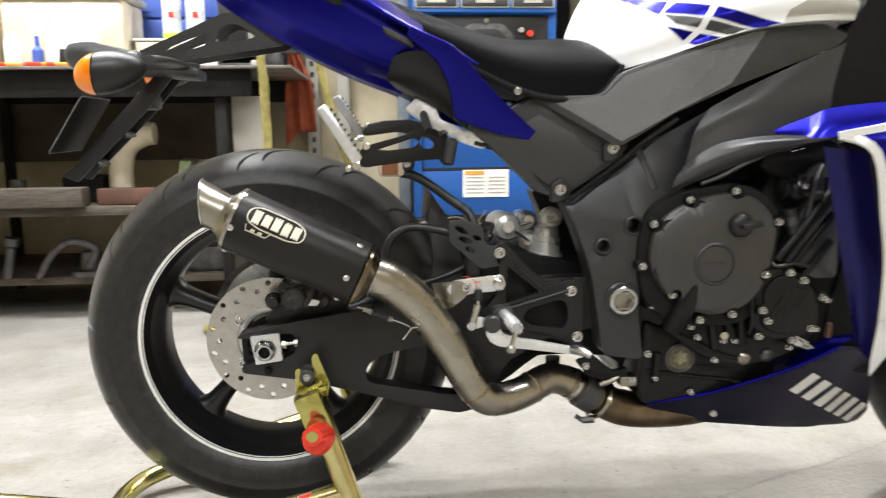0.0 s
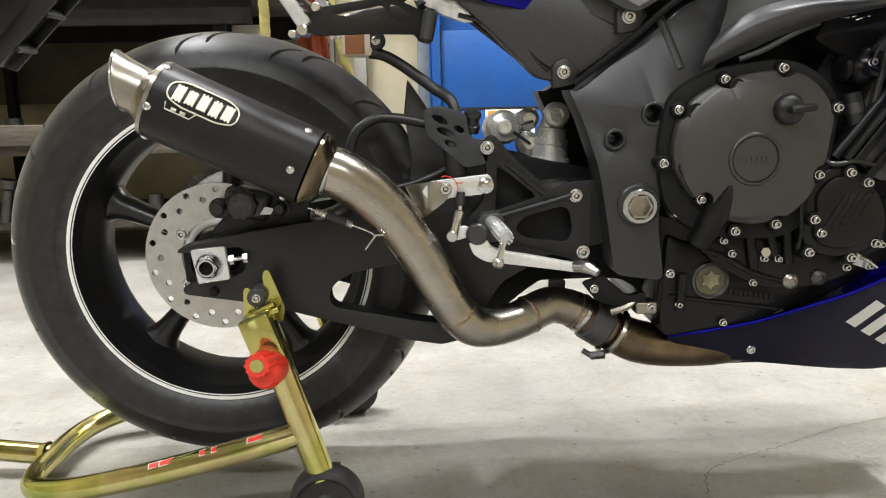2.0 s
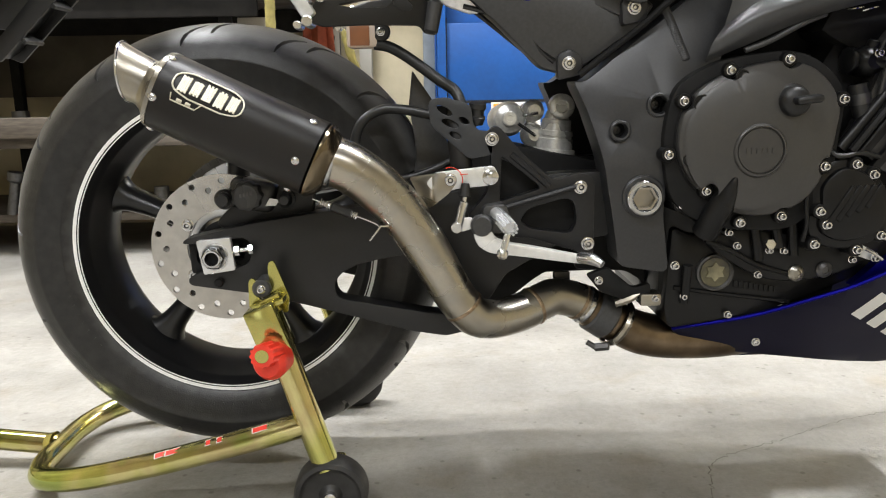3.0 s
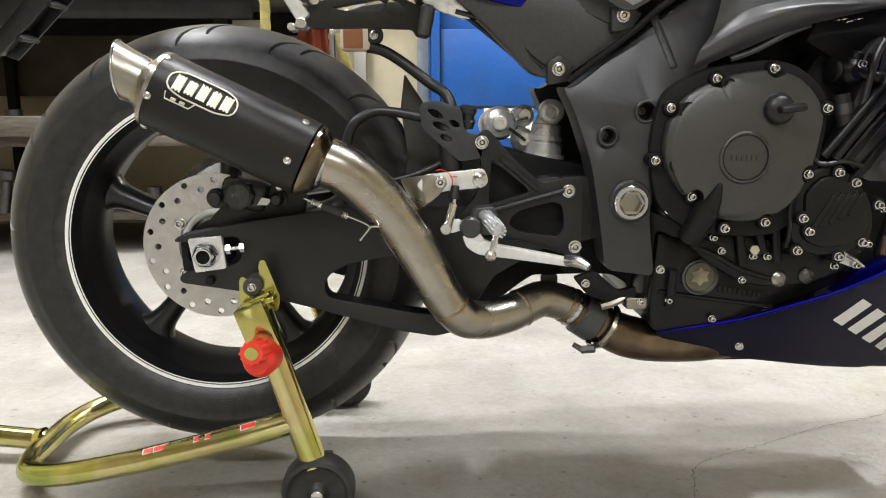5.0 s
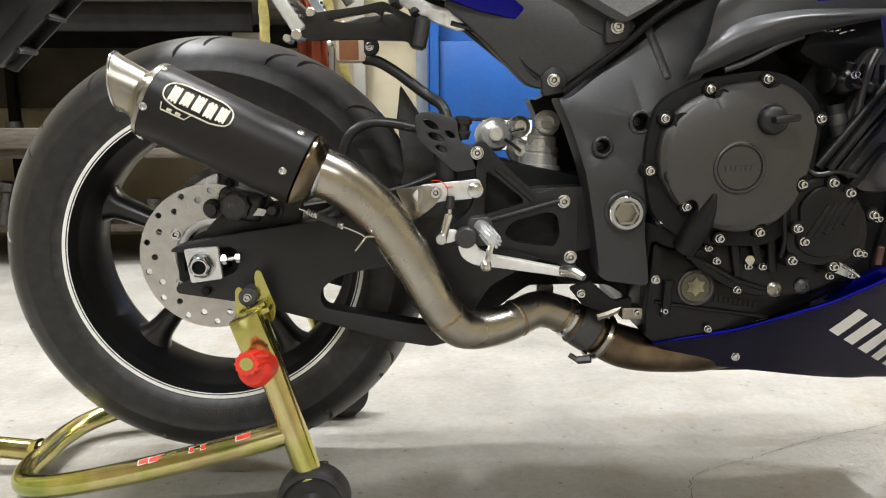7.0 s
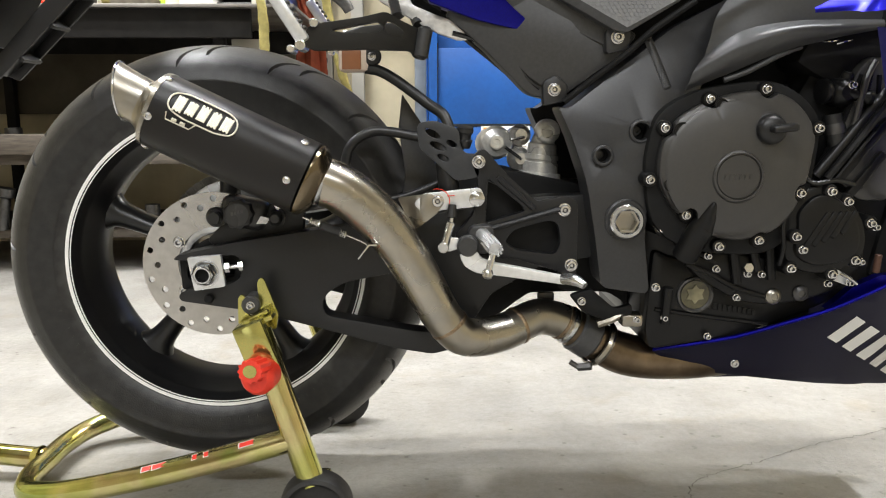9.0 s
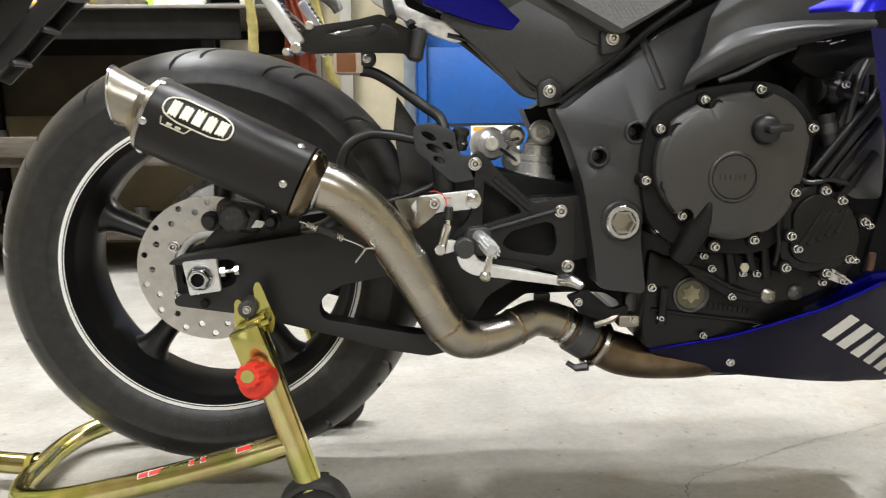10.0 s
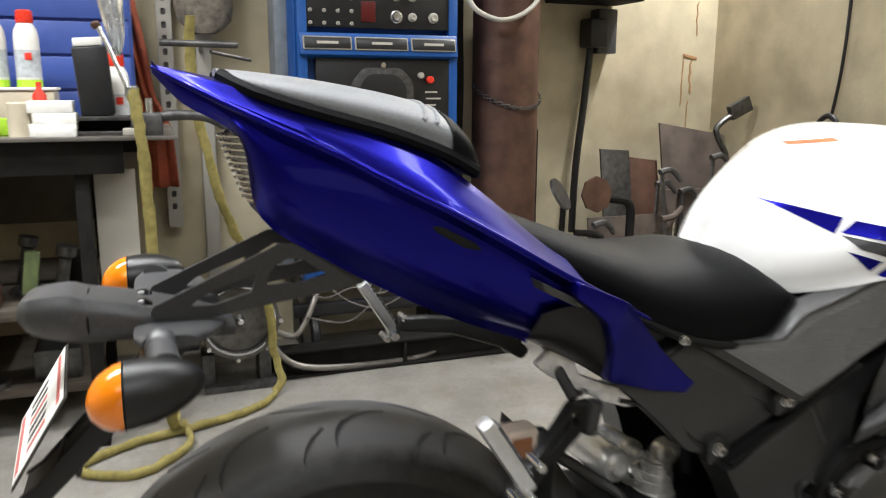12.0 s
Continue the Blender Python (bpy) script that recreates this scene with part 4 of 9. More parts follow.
part("cover_rail", plate(B(), round_outline([(0.388, 0.743), (0.438, 0.772), (0.590, 0.692), (0.573, 0.670), (0.462, 0.724)], 0.006, 3), -0.130, -0.11, (), 0.004, 2, lambda x, z: -0.026 * max(0, (x - 0.472) / 0.10)), PLASTIC_BLACK, cv)
for x, y, z in ((0.485, -0.139, 0.622), (0.564, -0.166, 0.690)):
    ear = part("mount_ear", plate(B(), round_outline([(x - 0.014, z - 0.022), (x + 0.016, z - 0.016), (x + 0.020, z + 0.006), (x + 0.002, z + 0.020), (x - 0.016, z + 0.010)], 0.006), y + 0.001, y + 0.02, (), 0.002), FRAME_BLACK, cv)
    bolt((x, y, z), ear, BOLT_L)
part("gasket_strip", tube(B(), [(0.497, -0.150, 0.606), (0.53, -0.158, 0.632), (0.575, -0.170, 0.668), (0.610, -0.180, 0.700), (0.66, -0.188, 0.735)], 0.0045, 8), DEEP_BLACK, cv)
part("cover_lip", tube(B(), [(0.346, -0.112, 0.700), (0.388, -0.116, 0.688), (0.425, -0.119, 0.668), (0.452, -0.122, 0.638), (0.468, -0.126, 0.625)], 0.0042, 8), GLOSS_BLACK, cv)
# tail subframe behind the covers
for s in (-1, 1):
    bm = B()
    tube(bm, [(-0.02, s * 0.06, 0.935), (0.12, s * 0.075, 0.86), (0.30, s * 0.09, 0.78), (0.50, s * 0.10, 0.63)], 0.017, 10)
    part("subframe", bm, DEEP_BLACK, bike)
part("foil_shield", plate(B(), round_outline([(0.233, 0.756), (0.251, 0.774), (0.284, 0.757), (0.290, 0.739), (0.322, 0.725), (0.372, 0.708), (0.384, 0.693), (0.355, 0.690), (0.326, 0.700), (0.286, 0.721), (0.248, 0.742)], 0.004), -0.104, -0.092, (), 0.003, 2, lambda x, z: -0.09 * (x - 0.237)), FOIL, bike, "crinkled silver heat foil")

# exhaust: tip, silencer, link pipe, collector
MA, MB = Vector((-0.040, -0.228, 0.602)), Vector((0.158, -0.234, 0.508))
md = (MB - MA).normalized()
mn = Vector((0, 1, 0)).cross(md).normalized()
if mn.z < 0:
    mn = -mn
ms = md.cross(mn)


def can_ring(c, h, d, skew=0.0, n=32, e=2.6):
    out = []
    for k in range(n):
        a = 2 * math.pi * k / n
        u = math.copysign(abs(math.cos(a)) ** (2 / e), math.cos(a)) * h
        v = math.copysign(abs(math.sin(a)) ** (2 / e), math.sin(a)) * d
        out.append(c + mn * u + ms * v + md * skew * u)
    return out


def can(bm, stations, **kw):
    return loft(bm, [can_ring(MA + md * s, h, d, sk) for s, h, d, sk in stations], sub_u=1, sub_v=1, **kw)


L = (MB - MA).length
exhaust = part("silencer", can(B(), [(0.016, 0.0472, 0.0485, 0), (0.018, 0.0475, 0.049, 0), (L - 0.006, 0.0475, 0.049, 0), (L - 0.004, 0.047, 0.0485, 0)]), MUFFLER, bike, "matte black silencer with riveted steel end caps")
part("rear_ring", can(B(), [(0.011, 0.0445, 0.046, 0), (0.012, 0.0480, 0.0495, 0), (0.017, 0.0482, 0.0497, 0), (0.018, 0.047, 0.048, 0)]), STEEL_PIPE, exhaust)
part("end_cap", can(B(), [(-0.004, 0.0305, 0.0305, 0.05), (0.001, 0.033, 0.033, 0.02), (0.006, 0.039, 0.040, 0), (0.010, 0.044, 0.045, 0), (0.012, 0.0465, 0.0475, 0)]), STEEL_PIPE, exhaust)
part("front_ring", can(B(), [(L - 0.001, 0.0480, 0.0495, 0), (L + 0.003, 0.0480, 0.0495, 0), (L + 0.006, 0.046, 0.0475, 0), (L + 0.010, 0.042, 0.0435, 0), (L + 0.016, 0.036, 0.037, 0), (L + 0.018, 0.033, 0.034, 0)]), FRONT_CAP, exhaust, "steel front cap of the silencer")
# slash-cut outlet: an open tube with a rolled lip
bm = B()
outer = [can_ring(MA + md * s + mn * o, r, r, sk, e=2.0) for s, o, r, sk in ((0.002, 0.0, 0.0308, 0.02), (-0.005, 0.0, 0.0300, 0.0), (-0.013, 0.0005, 0.0302, -0.10), (-0.024, 0.0010, 0.0308, -0.30), (-0.035, 0.002, 0.0322, -0.48))]
inner = [can_ring(MA + md * s + mn * o, r, r, sk, e=2.0) for s, o, r, sk in ((-0.036, 0.002, 0.0312, -0.48), (-0.024, 0.0010, 0.0292, -0.30), (-0.010, 0.0, 0.0285, 0.0), (0.03, 0.0, 0.028, 0.0))]
loft(bm, outer + inner, sub_u=2, sub_v=1, cap=False)
part("outlet", bm, STEEL_PIPE, exhaust, "slash-cut brushed steel outlet", angle=50)
part("outlet_lip", tube(B(), can_ring(MA + md * -0.0355 + mn * 0.002, 0.0320, 0.0320, -0.48, e=2.0) + can_ring(MA + md * -0.0355 + mn * 0.002, 0.0320, 0.0320, -0.48, e=2.0)[:1], 0.0017, 8, 1, cap=False), STEEL_BRIGHT, exhaust)
# rivets
for s in (0.020, L - 0.020):
    for a in (33, 97, 160):
        aa = radians(a)
        nrm = (mn * math.cos(aa) + ms * math.sin(aa)).normalized()
        if nrm.y > 0:
            nrm = (mn * math.cos(aa) - ms * math.sin(aa)).normalized()
        base = can_ring(MA + md * s, 0.0475, 0.049, 0, 360)
        best = min(base, key=lambda q: ((q - (MA + md * s)).normalized() - nrm).length)
        bm = B()
        lathe(bm, best, nrm, [(-0.001, 0.0050), (0.0008, 0.0050), (0.0020, 0.0040), (0.0026, 0.0024), (0.0012, 0.0020), (0.0010, 0)], 16)
        part("rivet", bm, CHROME, exhaust)
# the maker's badge as plain shapes: a rounded frame, bars, a small frame below
bm = B()


def on_can(u, v, lift=0.0012):
    """u along the silencer, v up across its near side, metres."""
    u, v = u + 0.004, v + 0.012
    base = can_ring(MA + md * u, 0.0475 + lift, 0.049 + lift, 0, 240)
    near = [q for q in base if (q - MA - md * u).dot(ms) * ms.y < 0]
    return min(near, key=lambda q: abs((q - MA - md * u).dot(mn) - v))


def strip(bm, uv, w, close=False):
    pts = [on_can(u, v) for u, v in uv]
    if close:
        pts.append(pts[0])
    tube(bm, pts, w, 6, 1, cap=not close)


def badge_oval(cu, cv, hu, hv, n=28, shear=0.0):
    o = []
    for k in range(n):
        a = 2 * math.pi * k / n
        x = math.copysign(abs(math.cos(a)) ** 0.5, math.cos(a)) * hu
        y = math.copysign(abs(math.sin(a)) ** 0.8, math.sin(a)) * hv
        o.append((cu + x + shear * y, cv + y))
    return o


strip(bm, badge_oval(0.074, 0.011, 0.043, 0.0145), 0.0011, True)
strip(bm, [(0.034, -0.004), (0.036, -0.013), (0.066, -0.013), (0.072, -0.004)], 0.0009)
badge = part("badge_frame", bm, LOGO, exhaust, "pale rounded badge outline")
for k in range(5):
    bm = B()
    u, lo, hi = 0.0395 + 0.0150 * k, (0.001, 0.003, 0.002, 0.001, 0.003)[k], (0.0205, 0.0195, 0.021, 0.020, 0.0205)[k]
    for j in range(5):
        strip(bm, [(u + 0.0022 * j, lo + 0.0012 * (j % 2)), (u + 0.0022 * j + 0.0012, hi - 0.0014 * ((j + k) % 2))], 0.0014)
    part("badge_bar", bm, LOGO, exhaust, "pale bar in place of a brand name")
for u in (0.043, 0.054):
    part("badge_bar", (strip(b_ := B(), [(u, -0.009), (u + 0.006, -0.009)], 0.0020), b_)[1], LOGO, exhaust)

PIPE = [(0.163, -0.232, 0.508), (0.180, -0.230, 0.504), (0.201, -0.228, 0.493), (0.234, -0.222, 0.466), (0.264, -0.215, 0.430), (0.293, -0.205, 0.381), (0.323, -0.195, 0.324), (0.339, -0.191, 0.301),
        (0.358, -0.182, 0.284), (0.388, -0.168, 0.279), (0.424, -0.150, 0.283), (0.448, -0.138, 0.291), (0.472, -0.126, 0.296), (0.503, -0.116, 0.288), (0.522, -0.112, 0.277), (0.548, -0.107, 0.260)]
pipe = part("link_pipe", tube(B(), PIPE, [0.0315, 0.0318, 0.0318, 0.0315, 0.0305, 0.029, 0.0275, 0.027, 0.027, 0.027, 0.0268, 0.0265, 0.0265, 0.0265, 0.0265, 0.0265], 32, 6), STEEL_PIPE, bike, "brushed steel link pipe with weld beads", angle=60)


def band(i, k, r, w, material, name, parent, bulge=0.0015):
    p, q = Vector(PIPE[i]), Vector(PIPE[i + 1])
    c, d = p.lerp(q, k), (q - p).normalized()
    return part(name, lathe(B(), c - d * w / 2, d, [(0, r - 0.001), (w * 0.2, r + bulge * 0.7), (w * 0.5, r + bulge), (w * 0.8, r + bulge * 0.7), (w, r - 0.001)], 40), material, parent)


band(0, 0.2, 0.0335, 0.016, STEEL_BRIGHT, "sleeve", pipe, 0.0025)
band(2, 0.1, 0.0318, 0.002, STEEL_PIPE, "seam", pipe, 0.0006)
for i, k, r in ((6, 0.9, 0.0270), (10, 0.6, 0.0267), (13, 0.3, 0.0265)):
    band(i, k, r, 0.007, WELD, "weld_bead", pipe, 0.0014)
band(13, 0.75, 0.0272, 0.010, STEEL_BRIGHT, "sleeve", pipe, 0.002)
CP = [(0.522, -0.113, 0.277), (0.565, -0.106, 0.250), (0.605, -0.100, 0.230), (0.651, -0.095, 0.221), (0.72, -0.09, 0.218), (0.80, -0.08, 0.222)]
col = part("collector", tube(B(), CP, [0.028, 0.030, 0.032, 0.032, 0.031, 0.029], 30, 6), HEAT, bike, "heat-browned collector pipe", angle=60)
d = (Vector(CP[1]) - Vector(CP[0])).normalized()
part("valve_body", lathe(B(), Vector(CP[0]) + d * 0.006, d, [(0, 0.029), (0.003, 0.0325), (0.030, 0.0335), (0.034, 0.030)], 36), PLASTIC_GREY, col, "grey coated sleeve on the joint")
clampc = Vector(CP[1]) - d * 0.004
part("pipe_clamp", lathe(B(), clampc, d, [(0, 0.034), (0.001, 0.0365), (0.006, 0.0385), (0.011, 0.0365), (0.012, 0.034)], 40), STEEL_PIPE, col, "steel band clamp")
bm = B()
cyl(bm, clampc + Vector((-0.030, -0.02, -0.034)), clampc + Vector((-0.012, -0.028, -0.03)), 0.006, seg=6)
cyl(bm, clampc + Vector((-0.042, -0.018, -0.026)), clampc + Vector((-0.026, -0.022, -0.036)), 0.004, seg=10)
part("clamp_bolt", bm, STEEL_DARK, col)
# retaining spring under the silencer
bm = B()
s0, s1 = Vector((0.150, -0.252, 0.462)), Vector((0.222, -0.236, 0.428))
coil = []
for k in range(141):
    t = k / 140
    c = s0.lerp(s1, 0.12 + 0.62 * t)
    a = 2 * math.pi * 17 * t
    coil.append(c + 0.0042 * (Vector((0, 1, 0)) * math.cos(a) + Vector((0.42, 0, 0.9)) * math.sin(a)))
tube(bm, coil, 0.0009, 5, 1)
tube(bm, [s0, s0.lerp(s1, 0.06), s0.lerp(s1, 0.12)], 0.0012, 6, 1)
tube(bm, [s0.lerp(s1, 0.74), s1, s1 + Vector((0.008, 0, -0.006)), s1 + Vector((0.004, 0, -0.014))], 0.0012, 6, 2)
tube(bm, [s1 + Vector((-0.004, -0.006, -0.022)), s1 + Vector((0.01, -0.006, -0.004)), s1 + Vector((0.02, -0.004, -0.004))], 0.0016, 6, 1)
part("retaining_spring", bm, CHROME, exhaust)
part("spring_sleeve", cyl(B(), s0.lerp(s1, 0.3), s0.lerp(s1, 0.62), 0.0058, bev=0.001), HOSE, exhaust)
# hanger strap from silencer to the footrest hanger
hg = part("hanger_strap", plate(B(), round_outline([(0.290, 0.470), (0.302, 0.484), (0.380, 0.492), (0.386, 0.480), (0.381, 0.468), (0.369, 0.465), (0.330, 0.462), (0.304, 0.454)], 0.005), -0.186, -0.180, (), 0.001), ALU, bike, "bare aluminium silencer hanger")
part("strap_tab", plate(B(), round_outline([(0.268, 0.477), (0.313, 0.485), (0.331, 0.471), (0.321, 0.457), (0.294, 0.436), (0.278, 0.456)], 0.004), -0.188, -0.184, (), 0.001, 2, lambda x, z: 0.55 * max(0, 0.302 - x), [((c, 0, 0), (1, 0, 0)) for c in (0.27, 0.28, 0.29, 0.302)]), STEEL_PIPE, hg, "folded steel tab on the pipe")
part("inspection_mark", plate(B(), [(0.335, 0.4815), (0.345, 0.4820), (0.345, 0.4810), (0.335, 0.4805)], -0.1875, -0.1862), RED, hg)
lathe_m = tube(B(), [(0.322 + 0.0165 * math.cos(radians(q)), -0.1863, 0.474 + 0.0165 * math.sin(radians(q))) for q in range(-20, 111, 10)], 0.0006, 6, 1)
part("paint_ring", lathe_m, RED, hg)
bolt((0.322, -0.186, 0.474), hg, BOLT_L)
part("pan_bolt", lathe(B(), (0.375, -0.186, 0.477), (0, -1, 0), [(0, 0.0105), (0.003, 0.0105), (0.006, 0.006), (0.0065, 0)], 24), CHROME, hg)
for x, z in ((0.304, 0.478), (0.311, 0.462)):
    part("hole_rim", lathe(B(), (x, -0.186, z), (0, -1, 0), [(0, 0.003), (0.0005, 0.003), (0.0005, 0.0018), (0, 0.0018)], 12), STEEL_DARK, hg)

# engine
eng = part("engine", box(B(), (0.745, 0.0, 0.45), (0.27, 0.282, 0.36), 0.03), ENGINE_BLACK, bike, "black engine with round clutch cover")
# lower crankcase and sump
part("sump", plate(B(), round_outline([(0.630, 0.40), (0.66, 0.385), (0.70, 0.40), (0.80, 0.35), (0.92, 0.36), (0.93, 0.335), (0.86, 0.306), (0.76, 0.270), (0.63, 0.250), (0.622, 0.28)], 0.012), -0.150, 0.15, (), 0.008), ENGINE_BLACK, eng)
# block and head in near-black: the dark of their recess is painted on
part("cylinder_block", box(B(), (0.865, 0.0, 0.57), (0.13, 0.32, 0.24), 0.012, Matrix.Rotation(radians(30), 4, "Y")), DEEP_BLACK, eng)
part("cylinder_head", box(B(), (0.90, 0.0, 0.66), (0.16, 0.34, 0.10), 0.012, Matrix.Rotation(radians(30), 4, "Y")), DEEP_BLACK, eng)
# crankcase flange behind the clutch cover
CC, CZ = 0.714, 0.508


FLANGE = [(0.600, 0.503), (0.602, 0.550), (0.616, 0.590), (0.660, 0.617), (0.710, 0.628), (0.765, 0.631), (0.806, 0.612), (0.832, 0.576), (0.829, 0.510), (0.818, 0.450), (0.779, 0.405), (0.716, 0.400), (0.653, 0.412), (0.613, 0.444)]
COVER = [(0.615, 0.505), (0.615, 0.535), (0.622, 0.560), (0.639, 0.584), (0.664, 0.600), (0.682, 0.607), (0.707, 0.615), (0.740, 0.619), (0.762, 0.617), (0.785, 0.608), (0.805, 0.590), (0.818, 0.568), (0.820, 0.552), (0.818, 0.536), (0.815, 0.512), (0.809, 0.489), (0.797, 0.460), (0.776, 0.437), (0.750, 0.426), (0.719, 0.422), (0.685, 0.429), (0.661, 0.442), (0.637, 0.464), (0.624, 0.483)]
RIM_BOLTS = [(0.679, 0.608), (0.753, 0.621), (0.621, 0.571), (0.604, 0.503), (0.827, 0.570), (0.809, 0.484), (0.655, 0.455), (0.702, 0.412), (0.756, 0.420)]


def even(outline, n=150):
    """The outline as n evenly spaced points on a smooth loop."""
    p = [Vector((x, 0, z)) for x, z in outline]
    k = len(p)
    loop = [crom(p[i - 1], p[i], p[(i + 1) % k], p[(i + 2) % k], j / 10) for i in range(k) for j in range(10)]
    d = [0.0]
    for u, v in zip(loop, loop[1:] + loop[:1]):
        d.append(d[-1] + (v - u).length)
    loop.append(loop[0])
    t = np.linspace(0, d[-1], n, endpoint=False)
    return list(zip(np.interp(t, d, [q.x for q in loop]), np.interp(t, d, [q.z for q in loop])))


def scalloped(outline, r):
    """The outline pressed in round each rim bolt."""
    out = []
    for x, z in outline:
        for bx, bz in RIM_BOLTS:
            d = Vector((x - bx, z - bz))
            c = Vector((CC - bx, CZ - bz)).normalized()
            if d.length < r:
                side_ = d - c * d.dot(c)
                q = side_ + c * math.sqrt(max(r * r - side_.length ** 2, 0))
                x, z = bx + q.x, bz + q.y
        out.append((x, z))
    return out


# flange coloured black for the shaded gap round the cover
part("case_flange", plate(B(), even(FLANGE, 90), -0.198, -0.12, (), 0.004), DEEP_BLACK, eng)
part("cover_gasket", plate(B(), even([(CC + (x - CC) * 1.02, CZ + (z - CZ) * 1.02) for x, z in COVER], 90), -0.2005, -0.19), DEEP_BLACK, eng)
bm = B()
rings = []
edge = even(COVER)
mid = Vector((sum(x for x, z in edge) / len(edge), sum(z for x, z in edge) / len(edge)))
for k, y, q in ((1.0, -0.200, 0), (1.0, -0.2110, 0), (0.992, -0.2130, 0), (0.978, -0.2142, 0.05), (0.97, -0.2150, 0.25), (0.96, -0.2160, 0.5), (0.955, -0.2172, 0.75), (0.945, -0.2186, 0.95), (0.90, -0.2204, 1.0), (0.7, -0.2235, 1.0), (0.5, -0.2258, 1.0), (0.3, -0.227, 1.0)):
    o = []
    for x, z in edge:
        d = Vector((x, z)) - mid
        dome = Vector((0.707, 0.518)) + d.normalized() * min(0.0915, d.length * 1.04)
        o.append(tuple((mid + d).lerp(dome, q) * k + Vector((0.709, 0.517)) * (1 - k)))
    rings.append([(x, y, z) for x, z in scalloped(o, 0.0125 - 0.012 * max(0, 0.985 - k))])
loft(bm, rings, sub_u=1, sub_v=1)
clutch = part("clutch_cover", bm, COVER_BLACK, eng, "matte black clutch cover", angle=40)
part("cover_boss", lathe(B(), (CC, -0.2255, CZ), (0, -1, 0), [(-0.002, 0.0355), (0.0010, 0.0345), (0.0036, 0.0330), (0.0046, 0.0315), (0.0044, 0.0302), (0.0010, 0.0296), (0.0010, 0.0290), (0.0026, 0.0280), (0.0030, 0)], 64), COVER_BLACK, clutch, angle=25)
bm = B()
for k in range(6):
    box(bm, (CC - 0.0165 + 0.0066 * k, -0.2289, CZ), (0.0040, 0.0014, 0.0065))
part("raised_mark", bm, COVER_BLACK, clutch, "raised bars on the cover")
cap = part("oil_filler_cap", lathe(B(), (0.754, -0.217, 0.569), (0, -1, 0), [(0, 0.0225), (0.004, 0.022), (0.005, 0.0195), (0.013, 0.0190), (0.018, 0.0165), (0.021, 0.011), (0.022, 0)], 40), SIGNAL_BLACK, clutch, "black plastic oil filler cap")
part("cap_grip", box(B(), (0.763, -0.243, 0.571), (0.034, 0.020, 0.010), 0.004, Matrix.Rotation(radians(-6), 4, "Y")), SIGNAL_BLACK, cap)
for x, z, rr_ in ((0.640, 0.568, 0.011), (0.690, 0.600, 0.009), (0.628, 0.497, 0.009)):
    part("bolt_recess", lathe(B(), (x, -0.2165, z), (0, -1, 0), [(0, rr_), (0.0022, rr_), (0.0022, rr_ * 0.85), (0.0006, rr_ * 0.75), (0.0006, 0)], 22), ENGINE_BLACK, clutch)
# pickup cover on the crank
PX, PZ = 0.838, 0.438
PICK = [(0.799, 0.436), (0.800, 0.466), (0.829, 0.493), (0.868, 0.485), (0.902, 0.446), (0.907, 0.400), (0.877, 0.377), (0.831, 0.373), (0.798, 0.393)]
part("pickup_cover", plate(B(), even(PICK, 60), -0.200, -0.13, (), 0.006, 2), ENGINE_BLACK, eng)
part("pickup_face", plate(B(), even([(0.851 + (x - 0.851) * 0.80, 0.433 + (z - 0.433) * 0.80) for x, z in PICK], 60), -0.207, -0.19, (), 0.005, 2), ENGINE_BLACK, eng)
for k in range(5):
    p = Vector((0.822 + 0.011 * k, -0.208, 0.410 + 0.003 * k))
    part("cover_rib", box(B(), p + Vector((0.012, 0.0015, 0.022)), (0.0085, 0.006, 0.060 - 0.006 * k), 0.0025, Matrix.Rotation(radians(32), 4, "Y")), ENGINE_BLACK, eng)
part("cover_rib", tube(B(), [(0.788, -0.203, 0.385), (0.791, -0.205, 0.41), (0.788, -0.206, 0.44), (0.793, -0.206, 0.468)], 0.003, 8), ENGINE_BLACK, eng)
# diagonal boss cone below the clutch cover
part("cable_boss", tube(B(), [(0.661, -0.190, 0.397), (0.667, -0.202, 0.418), (0.674, -0.212, 0.438), (0.676, -0.214, 0.443), (0.680, -0.220, 0.456), (0.685, -0.227, 0.474)], [0.0175, 0.0172, 0.0168, 0.0150, 0.0105, 0.002], 20), ENGINE_BLACK, clutch)
# bolts round the cases
for x, z, y in (*((bx, bz, -0.206) for bx, bz in RIM_BOLTS), (0.627, 0.435, -0.190), (0.807, 0.425, -0.207), (0.817, 0.407, -0.207), (0.851, 0.486, -0.206), (0.876, 0.472, -0.204),
                (0.805, 0.380, -0.202), (0.864, 0.371, -0.200), (0.895, 0.390, -0.200), (0.915, 0.441, -0.196)):
    ped = part("bolt_pedestal", lathe(B(), (x, -0.14, z), (0, -1, 0), [(0, 0.0115), (-y - 0.142, 0.0100), (-y - 0.14, 0.0088), (-y - 0.14, 0)], 18), ENGINE_BLACK, eng)
    bolt((x, y, z), ped, BOLT_M)
for x, z, y in ((0.695, 0.396, -0.186), (0.708, 0.377, -0.184), (0.744, 0.333, -0.172), (0.756, 0.368, -0.176), (0.776, 0.367, -0.176), (0.866, 0.355, -0.186), (0.907, 0.387, -0.192), (0.895, 0.357, -0.19), (0.925, 0.435, -0.19)):
    bolt((x, y, z), eng, BOLT_S)
for x, z in ((0.797, 0.334), (0.836, 0.338)):
    part("drain_bolt", lathe(B(), (x, -0.170, z), (0, -1, 0), [(0, 0.0115), (0.004, 0.0115), (0.006, 0.0100), (0.008, 0.005), (0.006, 0.0045), (0.006, 0)], 24), STEEL_PIPE if x < 0.8 else STEEL_DARK, eng)
